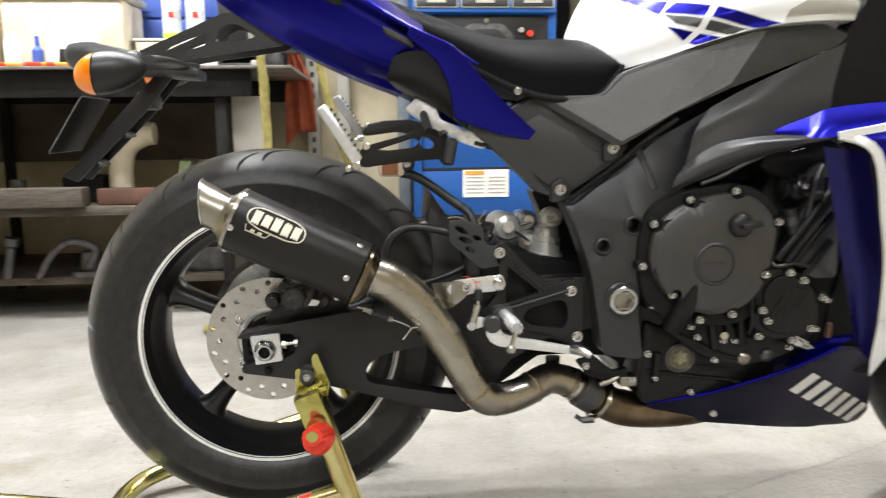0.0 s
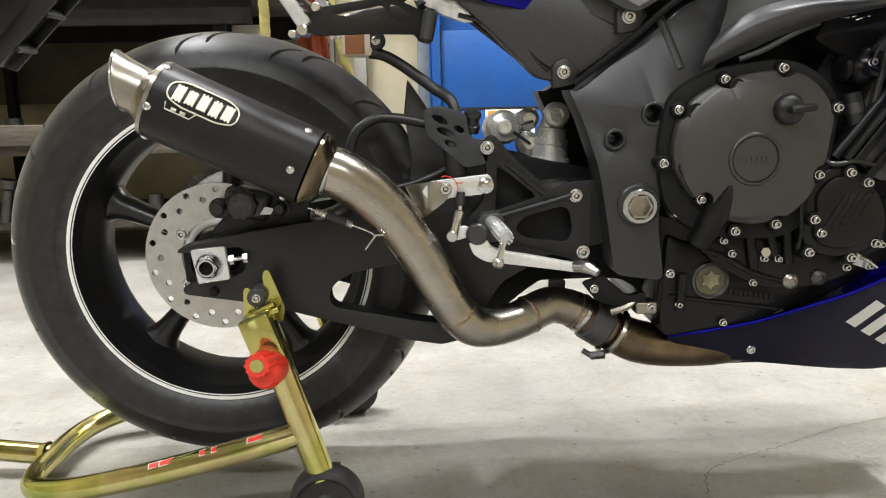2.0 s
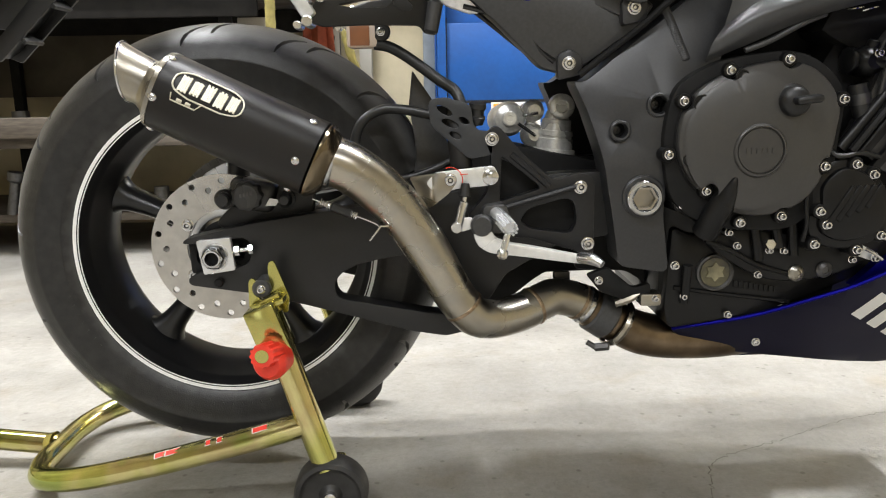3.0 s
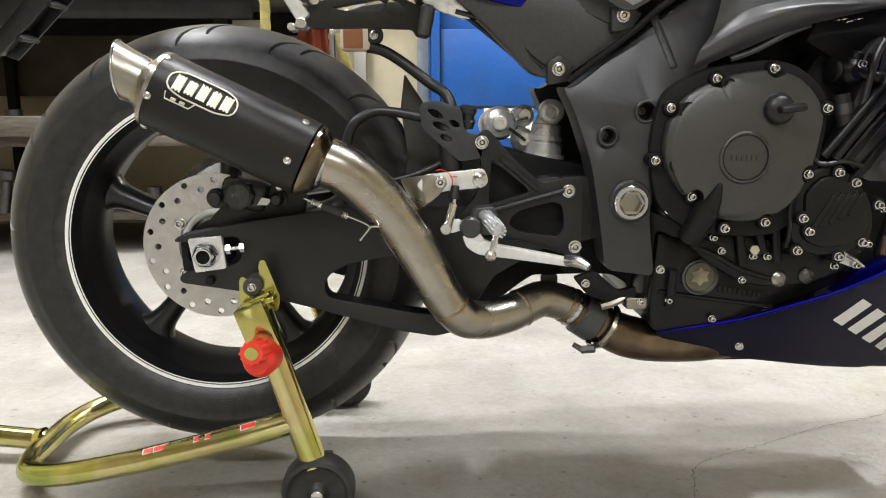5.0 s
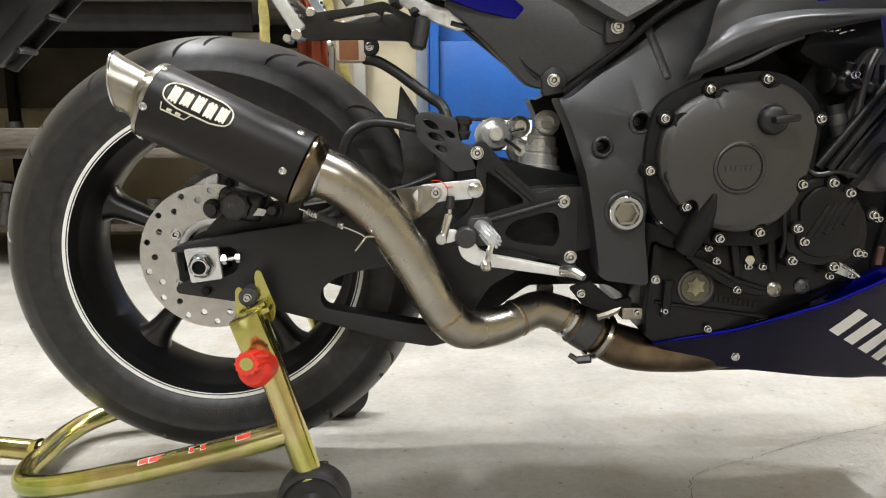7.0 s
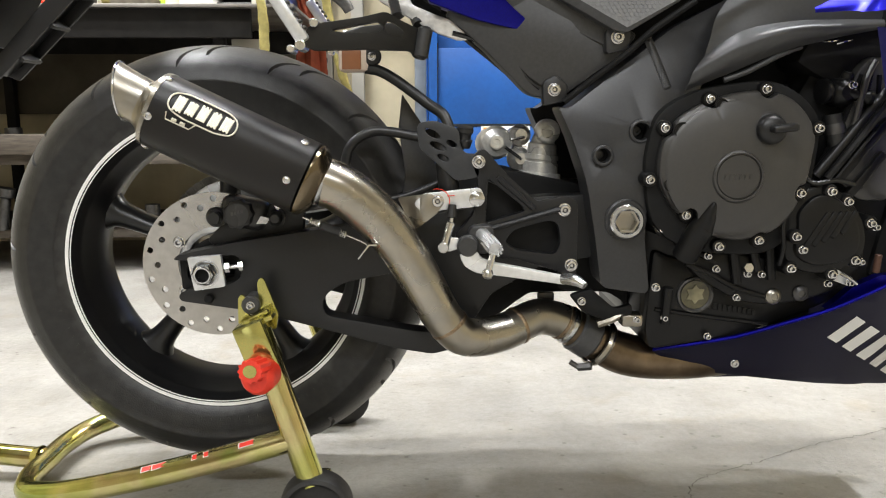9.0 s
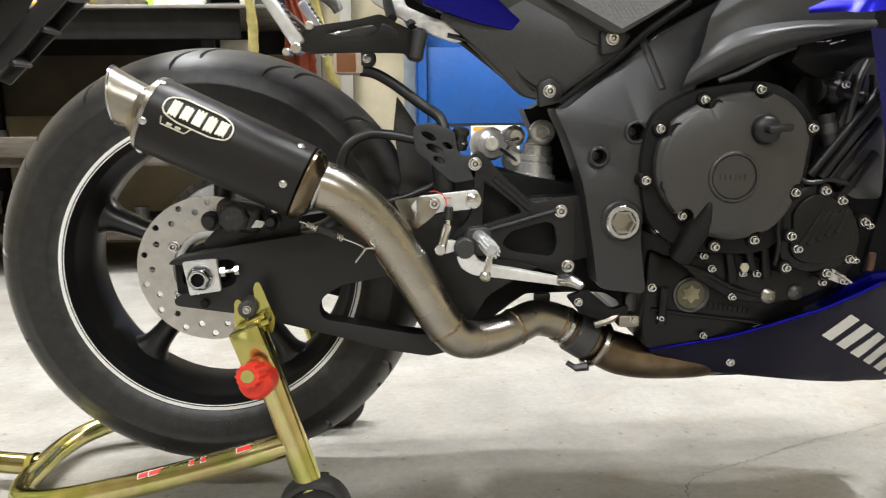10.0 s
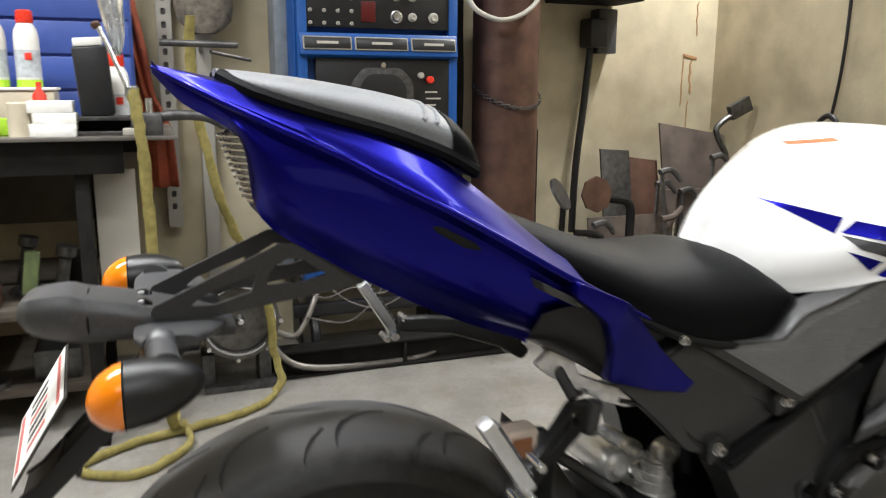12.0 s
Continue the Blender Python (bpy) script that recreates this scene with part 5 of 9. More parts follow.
part("coolant_union", lathe(B(), (0.755, -0.155, 0.372), (0, -1, 0.2), [(0, 0.010), (0.012, 0.010), (0.014, 0.007), (0.03, 0.007), (0.03, 0)], 6), CHROME, eng)
part("lower_case", plate(B(), even([(0.672, 0.385), (0.72, 0.40), (0.80, 0.39), (0.90, 0.415), (0.925, 0.385), (0.89, 0.345), (0.83, 0.325), (0.76, 0.325), (0.70, 0.355)], 60), -0.172, -0.12, (), 0.006, 2), ENGINE_BLACK, eng)
for x0, z0, x1, z1 in ((0.735, 0.40, 0.742, 0.355), (0.762, 0.405, 0.770, 0.372), (0.785, 0.41, 0.79, 0.36)):
    part("case_post", tube(B(), [(x0, -0.176, z0), (x1, -0.178, z1)], 0.007, 10), ENGINE_BLACK, eng)
part("case_edge", tube(B(), [(0.665, -0.186, 0.385), (0.70, -0.184, 0.370), (0.745, -0.176, 0.346), (0.80, -0.17, 0.33)], 0.0035, 8), ENGINE_BLACK, eng)
# oil level window
glass = part("oil_window", lathe(B(), (0.692, -0.150, 0.333), (0, -1, 0), [(0, 0.0265), (0.006, 0.026), (0.007, 0.0235), (0.004, 0.021)], 40), GASKET, eng, "round oil level window")
part("window_pane", lathe(B(), (0.692, -0.153, 0.333), (0, -1, 0), [(0, 0.0205), (0.001, 0.0205), (0.001, 0)], 36), AMBER_GLASS, glass)
part("window_star", plate(B(), [(0.692 + (0.0145 if k % 2 else 0.0095) * math.cos(k * 0.5236), 0.334 + (0.0140 if k % 2 else 0.0090) * math.sin(k * 0.5236)) for k in range(12)], -0.1560, -0.1545), OIL, glass)
# casting ribs, hoses and loom around the cylinder block
bm = B()
for k in range(3):
    tube(bm, [(0.835 + 0.022 * k, -0.178, 0.50 + 0.01 * k), (0.868 + 0.022 * k, -0.182, 0.57), (0.89 + 0.012 * k, -0.186, 0.640)], 0.004, 6)
part("block_rib", bm, ENGINE_BLACK, eng)
part("coolant_pipe", tube(B(), [(0.835, -0.19, 0.505), (0.862, -0.192, 0.540), (0.900, -0.194, 0.590), (0.93, -0.18, 0.62)], 0.0085, 12), ENGINE_BLACK, eng)
part("loom", tube(B(), [(0.81, -0.19, 0.52), (0.822, -0.20, 0.50), (0.835, -0.204, 0.497), (0.86, -0.2, 0.50), (0.90, -0.19, 0.49)], 0.0035, 8), HOSE, eng)
# short chrome squiggles, shaped in place of glints on the black box
bm = B()
for k in range(4):
    tube(bm, [(0.80 + 0.02 * k, -0.172, 0.69 - 0.003 * k), (0.81 + 0.02 * k, -0.176, 0.684), (0.82 + 0.02 * k, -0.172, 0.686)], 0.0015, 6)
part("glint_squiggle", bm, CHROME, eng, "bright squiggles drawn for glints")
part("block_slab", plate(B(), round_outline([(0.862, 0.505), (0.880, 0.640), (0.90, 0.665), (0.94, 0.66), (0.945, 0.47), (0.90, 0.47)], 0.012, 3), -0.186, -0.15, (), 0.006, 2), COVER_BLACK, eng)
for k in range(3):
    part("block_bar", box(B(), (0.893 + 0.004 * k, -0.190, 0.575 - 0.036 * k), (0.012, 0.012, 0.125 - 0.02 * k), 0.003, Matrix.Rotation(radians(38), 4, "Y")), ENGINE_BLACK, eng)
un = part("water_union", lathe(B(), (0.866, -0.150, 0.617), (0.1, -1, 0), [(0, 0), (0, 0.019), (0.030, 0.020), (0.038, 0.017), (0.044, 0.010), (0.044, 0)], 24), ENGINE_BLACK, eng)
part("union_flange", lathe(B(), (0.852, -0.176, 0.618), (-1, -0.15, 0.05), [(0, 0.0), (0, 0.013), (0.006, 0.017), (0.011, 0.017), (0.013, 0.014), (0.013, 0)], 24), ENGINE_BLACK, un)
part("union_nozzle", lathe(B(), (0.870, -0.184, 0.618), (1, -0.25, -0.30), [(0, 0), (0, 0.0095), (0.016, 0.0085), (0.028, 0.0085), (0.031, 0.0105), (0.036, 0.0095), (0.037, 0)], 20), ENGINE_BLACK, un)
part("union_stub", cyl(B(), (0.871, -0.178, 0.628), (0.875, -0.181, 0.644), 0.008, bev=0.002), ENGINE_BLACK, un)
bolt((0.871, -0.198, 0.6265), un, BOLT_S)
part("thermostat", tube(B(), [(0.856, -0.182, 0.588), (0.862, -0.184, 0.56), (0.872, -0.186, 0.528)], 0.0125, 16, 3), HOSE, eng)
part("clip_band", lathe(B(), (0.859, -0.183, 0.576), (0.2, -0.05, -1), [(0, 0.0132), (0.004, 0.0138), (0.010, 0.0138), (0.014, 0.0132)], 20), STEEL_DARK, eng)
part("bleed_pipe", tube(B(), [(0.880, -0.192, 0.560), (0.883, -0.194, 0.585), (0.888, -0.194, 0.614), (0.894, -0.192, 0.638), (0.904, -0.190, 0.658)], 0.0048, 10, 4), COVER_BLACK, eng)
part("block_rail", tube(B(), [(0.846, -0.200, 0.503), (0.880, -0.203, 0.551), (0.930, -0.204, 0.620)], 0.0055, 8, 2), ENGINE_BLACK, eng)
part("block_rail", tube(B(), [(0.858, -0.198, 0.500), (0.905, -0.200, 0.565)], 0.003, 8, 1), ENGINE_BLACK, eng)
part("sensor_lead", tube(B(), [(0.876, -0.20, 0.372), (0.886, -0.206, 0.366), (0.897, -0.206, 0.358)], 0.0022, 6), CHROME, eng)
part("brass_stub", cyl(B(), (0.928, -0.196, 0.372), (0.929, -0.198, 0.398), 0.0048, bev=0.001), RUST, eng, "rust-brown hose stub")
# bars where a stamped code stands
bm = B()
for k in range(11):
    box(bm, (0.708 + 0.0072 * k, -0.1508, 0.318 - 0.0012 * k), (0.0042, 0.0015, 0.008))
part("stamp_bar", bm, ENGINE_BLACK, eng, "faint stamped bars")
part("stamp_pad", box(B(), (0.745, -0.146, 0.313), (0.10, 0.008, 0.018), 0.002, Matrix.Rotation(radians(9), 4, "Y")), ENGINE_BLACK, eng)
part("sump_rib", tube(B(), [(0.635, -0.151, 0.312), (0.70, -0.152, 0.302), (0.80, -0.152, 0.288)], 0.003, 6), ENGINE_BLACK, eng)
part("sump_rib", tube(B(), [(0.653, -0.165, 0.414), (0.69, -0.170, 0.395), (0.72, -0.168, 0.378)], 0.004, 6), ENGINE_BLACK, eng)
part("case_post", tube(B(), [(0.650, -0.153, 0.29), (0.652, -0.158, 0.345)], 0.007, 10), ENGINE_BLACK, eng)
for x, z in ((0.648, 0.300), (0.712, 0.272)):
    bolt((x, -0.155, z), eng, BOLT_S)
# side stand bracket and linkage under the frame
part("linkage_plate", plate(B(), round_outline([(0.510, 0.335), (0.54, 0.345), (0.575, 0.315), (0.60, 0.322), (0.60, 0.30), (0.565, 0.297), (0.53, 0.31)], 0.006), -0.160, -0.150, (), 0.002), DEEP_BLACK, bike)
bolt((0.527, -0.160, 0.327), bike, BOLT_M)
bm = B()
tube(bm, [(0.552, -0.155, 0.292), (0.575, -0.156, 0.30), (0.592, -0.152, 0.312)], 0.006, 8)
box(bm, (0.60, -0.15, 0.298), (0.03, 0.03, 0.018), 0.004)
part("valve_bracket", bm, STEEL_PIPE, bike)
bolt((0.605, -0.166, 0.301), bike, BOLT_S)
for x, z in ((0.624, 0.352), (0.623, 0.438)):
    bolt((x, -0.186, z), fr, BOLT_M)

# added black sheet that darkens the opening below the pivot
part("inner_panel", plate(B(), round_outline([(0.505, 0.330), (0.580, 0.325), (0.604, 0.310), (0.604, 0.284), (0.66, 0.284), (0.66, 0.42), (0.505, 0.42)], 0.008), -0.098, -0.088, (), 0.002), DEEP_BLACK, bike)

# footrest hanger, pedal, brake cylinder
hang = part("footrest_hanger", plate(B(), round_outline([(0.345, 0.425), (0.360, 0.440), (0.372, 0.455), (0.378, 0.500), (0.366, 0.530), (0.385, 0.545), (0.398, 0.530), (0.420, 0.505), (0.46, 0.470), (0.50, 0.480), (0.515, 0.470),
             (0.515, 0.36), (0.495, 0.372), (0.43, 0.392), (0.38, 0.395), (0.352, 0.402)], 0.008, 3), -0.176, -0.160,
             [round_outline([(0.391, 0.504), (0.440, 0.464), (0.442, 0.458), (0.388, 0.442)], 0.004), round_outline([(0.414, 0.416), (0.427, 0.433), (0.476, 0.446), (0.488, 0.441), (0.4925, 0.415), (0.485, 0.397), (0.43, 0.404)], 0.008)], 0.003), HANGER_BLACK, bike, "black cast footrest hanger plate")
part("hanger_rib", tube(B(), [(0.384, -0.177, 0.432), (0.44, -0.178, 0.4475), (0.490, -0.177, 0.461)], 0.004, 8), HANGER_BLACK, hang)
part("hanger_rib", tube(B(), [(0.404, -0.177, 0.505), (0.43, -0.177, 0.483), (0.454, -0.177, 0.462)], 0.004, 8), HANGER_BLACK, hang)
# added sheet, black so that the hanger's holes look shaded
part("gap_backing", plate(B(), round_outline([(0.385, 0.40), (0.388, 0.50), (0.44, 0.475), (0.50, 0.462), (0.51, 0.37)], 0.01), -0.150, -0.125), DEEP_BLACK, hang)
for x, z in ((0.378, 0.526), (0.496, 0.460), (0.507, 0.383)):
    bolt((x, -0.177, z), hang, BOLT_L)
# heel guard with slots
gs = []
for cx, cz, hl, hw, tilt in ((0.3165, 0.5635, 0.0115, 0.0046, -30), (0.3235, 0.547, 0.0120, 0.0048, -24), (0.3300, 0.5315, 0.0085, 0.0042, -26), (0.3415, 0.5505, 0.0075, 0.0040, -29)):
    ca, sa = math.cos(radians(tilt)), math.sin(radians(tilt))
    gs.append([(cx + hl * math.cos(q) * ca - hw * math.sin(q) * sa, cz + hl * math.cos(q) * sa + hw * math.sin(q) * ca) for q in (-2 * math.pi * k / 18 for k in range(18))])
part("heel_guard", plate(B(), round_outline([(0.295, 0.572), (0.300, 0.579), (0.319, 0.581), (0.351, 0.570), (0.354, 0.545), (0.361, 0.537), (0.379, 0.536), (0.379, 0.505), (0.348, 0.500), (0.298, 0.545)], 0.006, 3), -0.176, -0.170, gs, 0.0015), GUARD, hang, "dark grey slotted heel guard")
# added black sheet that stands for the darkness behind the slots
part("slot_backing", plate(B(), round_outline([(0.300, 0.568), (0.330, 0.572), (0.346, 0.560), (0.350, 0.530), (0.345, 0.512), (0.308, 0.545)], 0.006), -0.164, -0.160), DEEP_BLACK, hang)
part("master_cylinder", lathe(B(), (0.341, -0.160, 0.470), (-0.12, 0.02, 1), [(0, 0), (0, 0.012), (0.01, 0.0145), (0.085, 0.0145), (0.09, 0.012), (0.10, 0.011), (0.10, 0)], 22), ARM_BLACK, hang, "black rear brake master cylinder")
part("cylinder_lug", plate(B(), round_outline([(0.318, 0.535), (0.350, 0.522), (0.362, 0.548), (0.345, 0.575), (0.310, 0.570)], 0.006), -0.160, -0.148, (), 0.002), ARM_BLACK, hang)
# hose loop to the caliper and reservoir
part("brake_hose", tube(B(), [(0.200, -0.14, 0.490), (0.196, -0.142, 0.522), (0.206, -0.142, 0.549), (0.232, -0.142, 0.565), (0.262, -0.146, 0.565), (0.300, -0.155, 0.558)], 0.0068, 12), HOSE, bike, "black rubber brake hose loop")
res = part("fluid_reservoir", box(B(), (0.209, -0.108, 0.666), (0.042, 0.034, 0.038), 0.006), FLUID, bike, "translucent brake fluid reservoir")
part("reservoir_fluid", box(B(), (0.206, -0.1262, 0.663), (0.026, 0.002, 0.026), 0.0008), FLUID_IN, res)
part("reservoir_lug", lathe(B(), (0.234, -0.110, 0.668), (0, -1, 0), [(0, 0.013), (0.012, 0.013), (0.014, 0.011), (0.014, 0)], 24), HOSE, res)
bolt((0.234, -0.124, 0.668), res, BOLT_M)
part("reservoir_hose", tube(B(), [(0.225, -0.115, 0.652), (0.245, -0.117, 0.648), (0.271, -0.120, 0.633), (0.310, -0.130, 0.604), (0.332, -0.145, 0.588), (0.342, -0.155, 0.565), (0.356, -0.15, 0.55)], 0.0075, 12), HOSE, res)
# hugger over the front of the rear tyre
part("hugger", plate(B(), round_outline([(0.274, 0.619), (0.287, 0.599), (0.303, 0.575), (0.330, 0.494), (0.338, 0.430), (0.334, 0.402), (0.328, 0.405), (0.310, 0.484), (0.280, 0.548), (0.268, 0.566)], 0.004, 2), -0.052, 0.080, (), 0), SIGNAL_BLACK, bike, "black plastic tyre hugger")
# union under the guard; the shock and its adjusters stand on the centre line
part("hose_union", lathe(B(), (0.358, -0.16, 0.545), (0.1, -0.2, 1), [(0, 0.010), (0.010, 0.012), (0.012, 0.0095), (0.018, 0.0095), (0.022, 0.012), (0.028, 0.011), (0.028, 0)], 18), HOSE, hang)
shock = part("shock_adjuster", lathe(B(), (0.4195, 0.04, 0.5425), (0, -1, 0.05), [(-0.075, 0.0), (-0.075, 0.020), (-0.068, 0.0245), (-0.005, 0.0255), (0.030, 0.0265), (0.042, 0.0250), (0.048, 0.0215), (0.052, 0.0125), (0.056, 0.0115), (0.0565, 0.0098), (0.0575, 0.0095), (0.0575, 0.005), (0.056, 0.0045), (0.056, 0)], 40), MASTER, bike, "cast aluminium shock reservoir with adjusters")
part("adjuster_knob", lathe(B(), (0.4585, 0.025, 0.555), (0, -1, 0.05), [(-0.070, 0.0), (-0.070, 0.012), (-0.066, 0.0145), (-0.004, 0.015), (0, 0.017), (0.014, 0.017), (0.020, 0.010), (0.032, 0.009), (0.032, 0)], 26), MASTER, shock)
part("adjuster_knob", lathe(B(), (0.4585, 0.025, 0.518), (0, -1, 0.05), [(0, 0.019), (0.014, 0.018), (0.022, 0.009), (0.030, 0.009), (0.030, 0)], 26), MASTER, shock)
bm = B()
cyl(bm, (0.432, -0.018, 0.538), (0.459, -0.010, 0.519), 0.0026, seg=8)
cyl(bm, (0.443, -0.008, 0.549), (0.463, -0.010, 0.553), 0.0026, seg=8)
cyl(bm, (0.447, 0.02, 0.538), (0.462, 0.02, 0.536), 0.008, seg=10)
part("adjuster_pin", bm, CHROME, shock)
body = part("shock_body", lathe(B(), (0.4865, 0.0, 0.468), (0.09, 0, 1), [(0, 0), (0, 0.026), (0.003, 0.030), (0.008, 0.0335), (0.018, 0.034), (0.0185, 0.0295), (0.0225, 0.0295), (0.023, 0.034), (0.030, 0.033), (0.0305, 0.0285), (0.046, 0.0275), (0.0465, 0.0255), (0.050, 0.0255), (0.0505, 0.0275), (0.058, 0.0265), (0.0585, 0.0235), (0.074, 0.0225), (0.076, 0.019), (0.088, 0.016), (0.088, 0)], 44), MASTER, bike, "cast aluminium shock absorber top", angle=18)
part("shock_collar", lathe(B(), (0.4855, 0.0, 0.457), (0.09, 0, 1), [(0, 0.0), (0, 0.016), (0.003, 0.0195), (0.009, 0.0195), (0.011, 0.018)], 30), CHROME, body)
part("shock_eye", lathe(B(), (0.497, -0.005, 0.562), (0, -1, 0), [(0, 0.019), (0.018, 0.019), (0.020, 0.016), (0.020, 0.010), (0.012, 0.009), (0.012, 0)], 28), MASTER, body)
part("shock_spring", tube(B(), [Vector((0.485 + 0.033 * math.cos(k * 0.5), 0.033 * math.sin(k * 0.5), 0.33 + 0.0023 * k)) for k in range(60)], 0.006, 8, 1), DEEP_BLACK, body)
# brake pedal, pivot and peg
pedal = part("brake_pedal", plate(B(), round_outline([(0.352, 0.412), (0.351, 0.401), (0.357, 0.388), (0.372, 0.379), (0.419, 0.3725), (0.496, 0.361), (0.503, 0.371), (0.434, 0.3855), (0.392, 0.393), (0.379, 0.400), (0.374, 0.410)], 0.005, 3), -0.208, -0.196, (), 0.003), CAST_ALU, bike, "bare aluminium rear brake pedal")
part("pedal_tip", tube(B(), [(0.492, -0.205, 0.370), (0.504, -0.222, 0.371), (0.515, -0.233, 0.366)], [0.008, 0.008, 0.005], 12), CHROME, pedal)
part("pedal_pivot", lathe(B(), (0.362, -0.196, 0.415), (0, -1, 0), [(0, 0.015), (0.010, 0.015), (0.014, 0.012), (0.014, 0)], 24), PLASTIC_BLACK, pedal)
part("pedal_lever", plate(B(), round_outline([(0.324, 0.412), (0.330, 0.424), (0.350, 0.425), (0.356, 0.412), (0.336, 0.406)], 0.004), -0.196, -0.188, (), 0.001), CAST_ALU, pedal)
bm = B()
cyl(bm, (0.331, -0.197, 0.414), (0.340, -0.192, 0.446), 0.0062, seg=14, bev=0.001)
cyl(bm, (0.340, -0.192, 0.446), (0.342, -0.190, 0.468), 0.0035, seg=10)
cyl(bm, (0.329, -0.204, 0.413), (0.329, -0.186, 0.413), 0.0075, seg=16, bev=0.001)
part("push_rod", bm, CHROME, pedal)
part("rod_boot", cyl(B(), (0.3405, -0.192, 0.452), (0.342, -0.190, 0.470), 0.0075, 0.0055, bev=0.001), HOSE, pedal)
peg = part("footpeg", tube(B(), [(0.378, -0.18, 0.432), (0.389, -0.215, 0.424), (0.396, -0.235, 0.416)], [0.010, 0.0095, 0.0088], 14), ALU, bike, "knurled aluminium rider footpeg")
bm = B()
for k in range(11):
    a = 2 * math.pi * k / 11
    o = Vector((math.cos(a) * 0.0092, 0, math.sin(a) * 0.0092))
    tube(bm, [Vector((0.3885, -0.217, 0.4235)) + o, Vector((0.396, -0.240, 0.416)) + o * 0.9], 0.0018, 6, 1)
part("peg_rib", bm, ALU, peg)
bm = B()
cyl(bm, (0.392, -0.240, 0.410), (0.386, -0.246, 0.390), 0.0045, seg=10)
lathe(bm, (0.386, -0.246, 0.392), (-0.2, -0.1, -1), [(0, 0), (0, 0.005), (0.004, 0.0075), (0.010, 0.0075), (0.013, 0.004), (0.013, 0)], 18)
part("peg_feeler", bm, CHROME, peg)
part("peg_bracket", plate(B(), round_outline([(0.360, 0.405), (0.365, 0.44), (0.395, 0.443), (0.402, 0.42), (0.39, 0.402)], 0.008), -0.196, -0.176, (), 0.003), PLASTIC_BLACK, peg)
# passenger pegs on splayed hangers
def pillion_hanger(s):
    up = 0.03 if s > 0 else 0.0
    f = lambda x, y, z: (x, s * y, z + up)
    splay = lambda x, z: s * (0.240 - 0.85 * (min(x, 0.318) - 0.15))
    slots = [round_outline([(0.187, 0.694), (0.244, 0.710), (0.253, 0.704), (0.244, 0.695), (0.205, 0.692)], 0.003), round_outline([(0.256, 0.713), (0.268, 0.709), (0.279, 0.700), (0.275, 0.692), (0.262, 0.692), (0.252, 0.700)], 0.004)]
    lift = lambda o: [(x, z + up) for x, z in o]
    near_arm = [(0.157, 0.673), (0.166, 0.668), (0.226, 0.673), (0.287, 0.675), (0.291, 0.666), (0.302, 0.664), (0.314, 0.681), (0.318, 0.696), (0.304, 0.703), (0.273, 0.715), (0.255, 0.724), (0.226, 0.714), (0.176, 0.702), (0.160, 0.695)]
    far_arm = [(0.157, 0.682), (0.166, 0.678), (0.226, 0.686), (0.285, 0.674), (0.312, 0.658), (0.322, 0.674), (0.300, 0.696), (0.255, 0.711), (0.200, 0.709), (0.163, 0.702)]
    ob = part("passenger_hanger", plate(B(), round_outline(lift(near_arm if s < 0 else far_arm), 0.006, 3), -s * 0.010, s * 0.006, [lift(o) for o in slots] if s < 0 else [], 0.004, 2, splay), ARM_BLACK if s < 0 else HANGER_BLACK, bike, "black cast passenger footrest hanger", angle=40)
    bm = B()
    tube(bm, [f(0.298, 0.108, 0.712), f(0.285, 0.085, 0.745), f(0.276, 0.07, 0.785)], 0.0072, 10, 4)
    tube(bm, [f(0.270, 0.132, 0.720), f(0.264, 0.105, 0.745), f(0.260, 0.075, 0.775)], 0.0072, 10, 4)
    cyl(bm, f(0.309, 0.117, 0.708), f(0.300, 0.120, 0.664), 0.0105, seg=20, bev=0.004)
    part("hanger_post", bm, PLASTIC_BLACK, ob)
    a, b = Vector(f(0.157, 0.238, 0.678)), Vector(f(0.106, 0.238, 0.758))
    c, ang = (a + b) / 2, -math.atan2(0.051, 0.080)
    rot = Matrix.Rotation(ang, 4, "Y")
    pg = part("passenger_peg", box(B(), c, (0.017, 0.020, 0.096), 0.004, rot), ALU, ob, "folded aluminium passenger footpeg")
    for k in range(9):
        part("peg_tread", box(B(), c + rot.to_3x3() @ Vector((0.0095, 0, -0.034 + 0.0088 * k)), (0.005, 0.016, 0.004), 0.001, rot), STEEL_DARK, pg)
    bm = B()
    cyl(bm, f(0.155, 0.262, 0.672), f(0.155, 0.220, 0.672), 0.0065, seg=12, bev=0.001)
    cyl(bm, f(0.143, 0.258, 0.668), f(0.143, 0.225, 0.668), 0.005, seg=12, bev=0.001)
    cyl(bm, f(0.170, 0.245, 0.700), f(0.170, 0.215, 0.700), 0.0055, seg=12, bev=0.001)
    part("peg_pin", bm, CHROME, ob)


pillion_hanger(-1)
pillion_hanger(1)

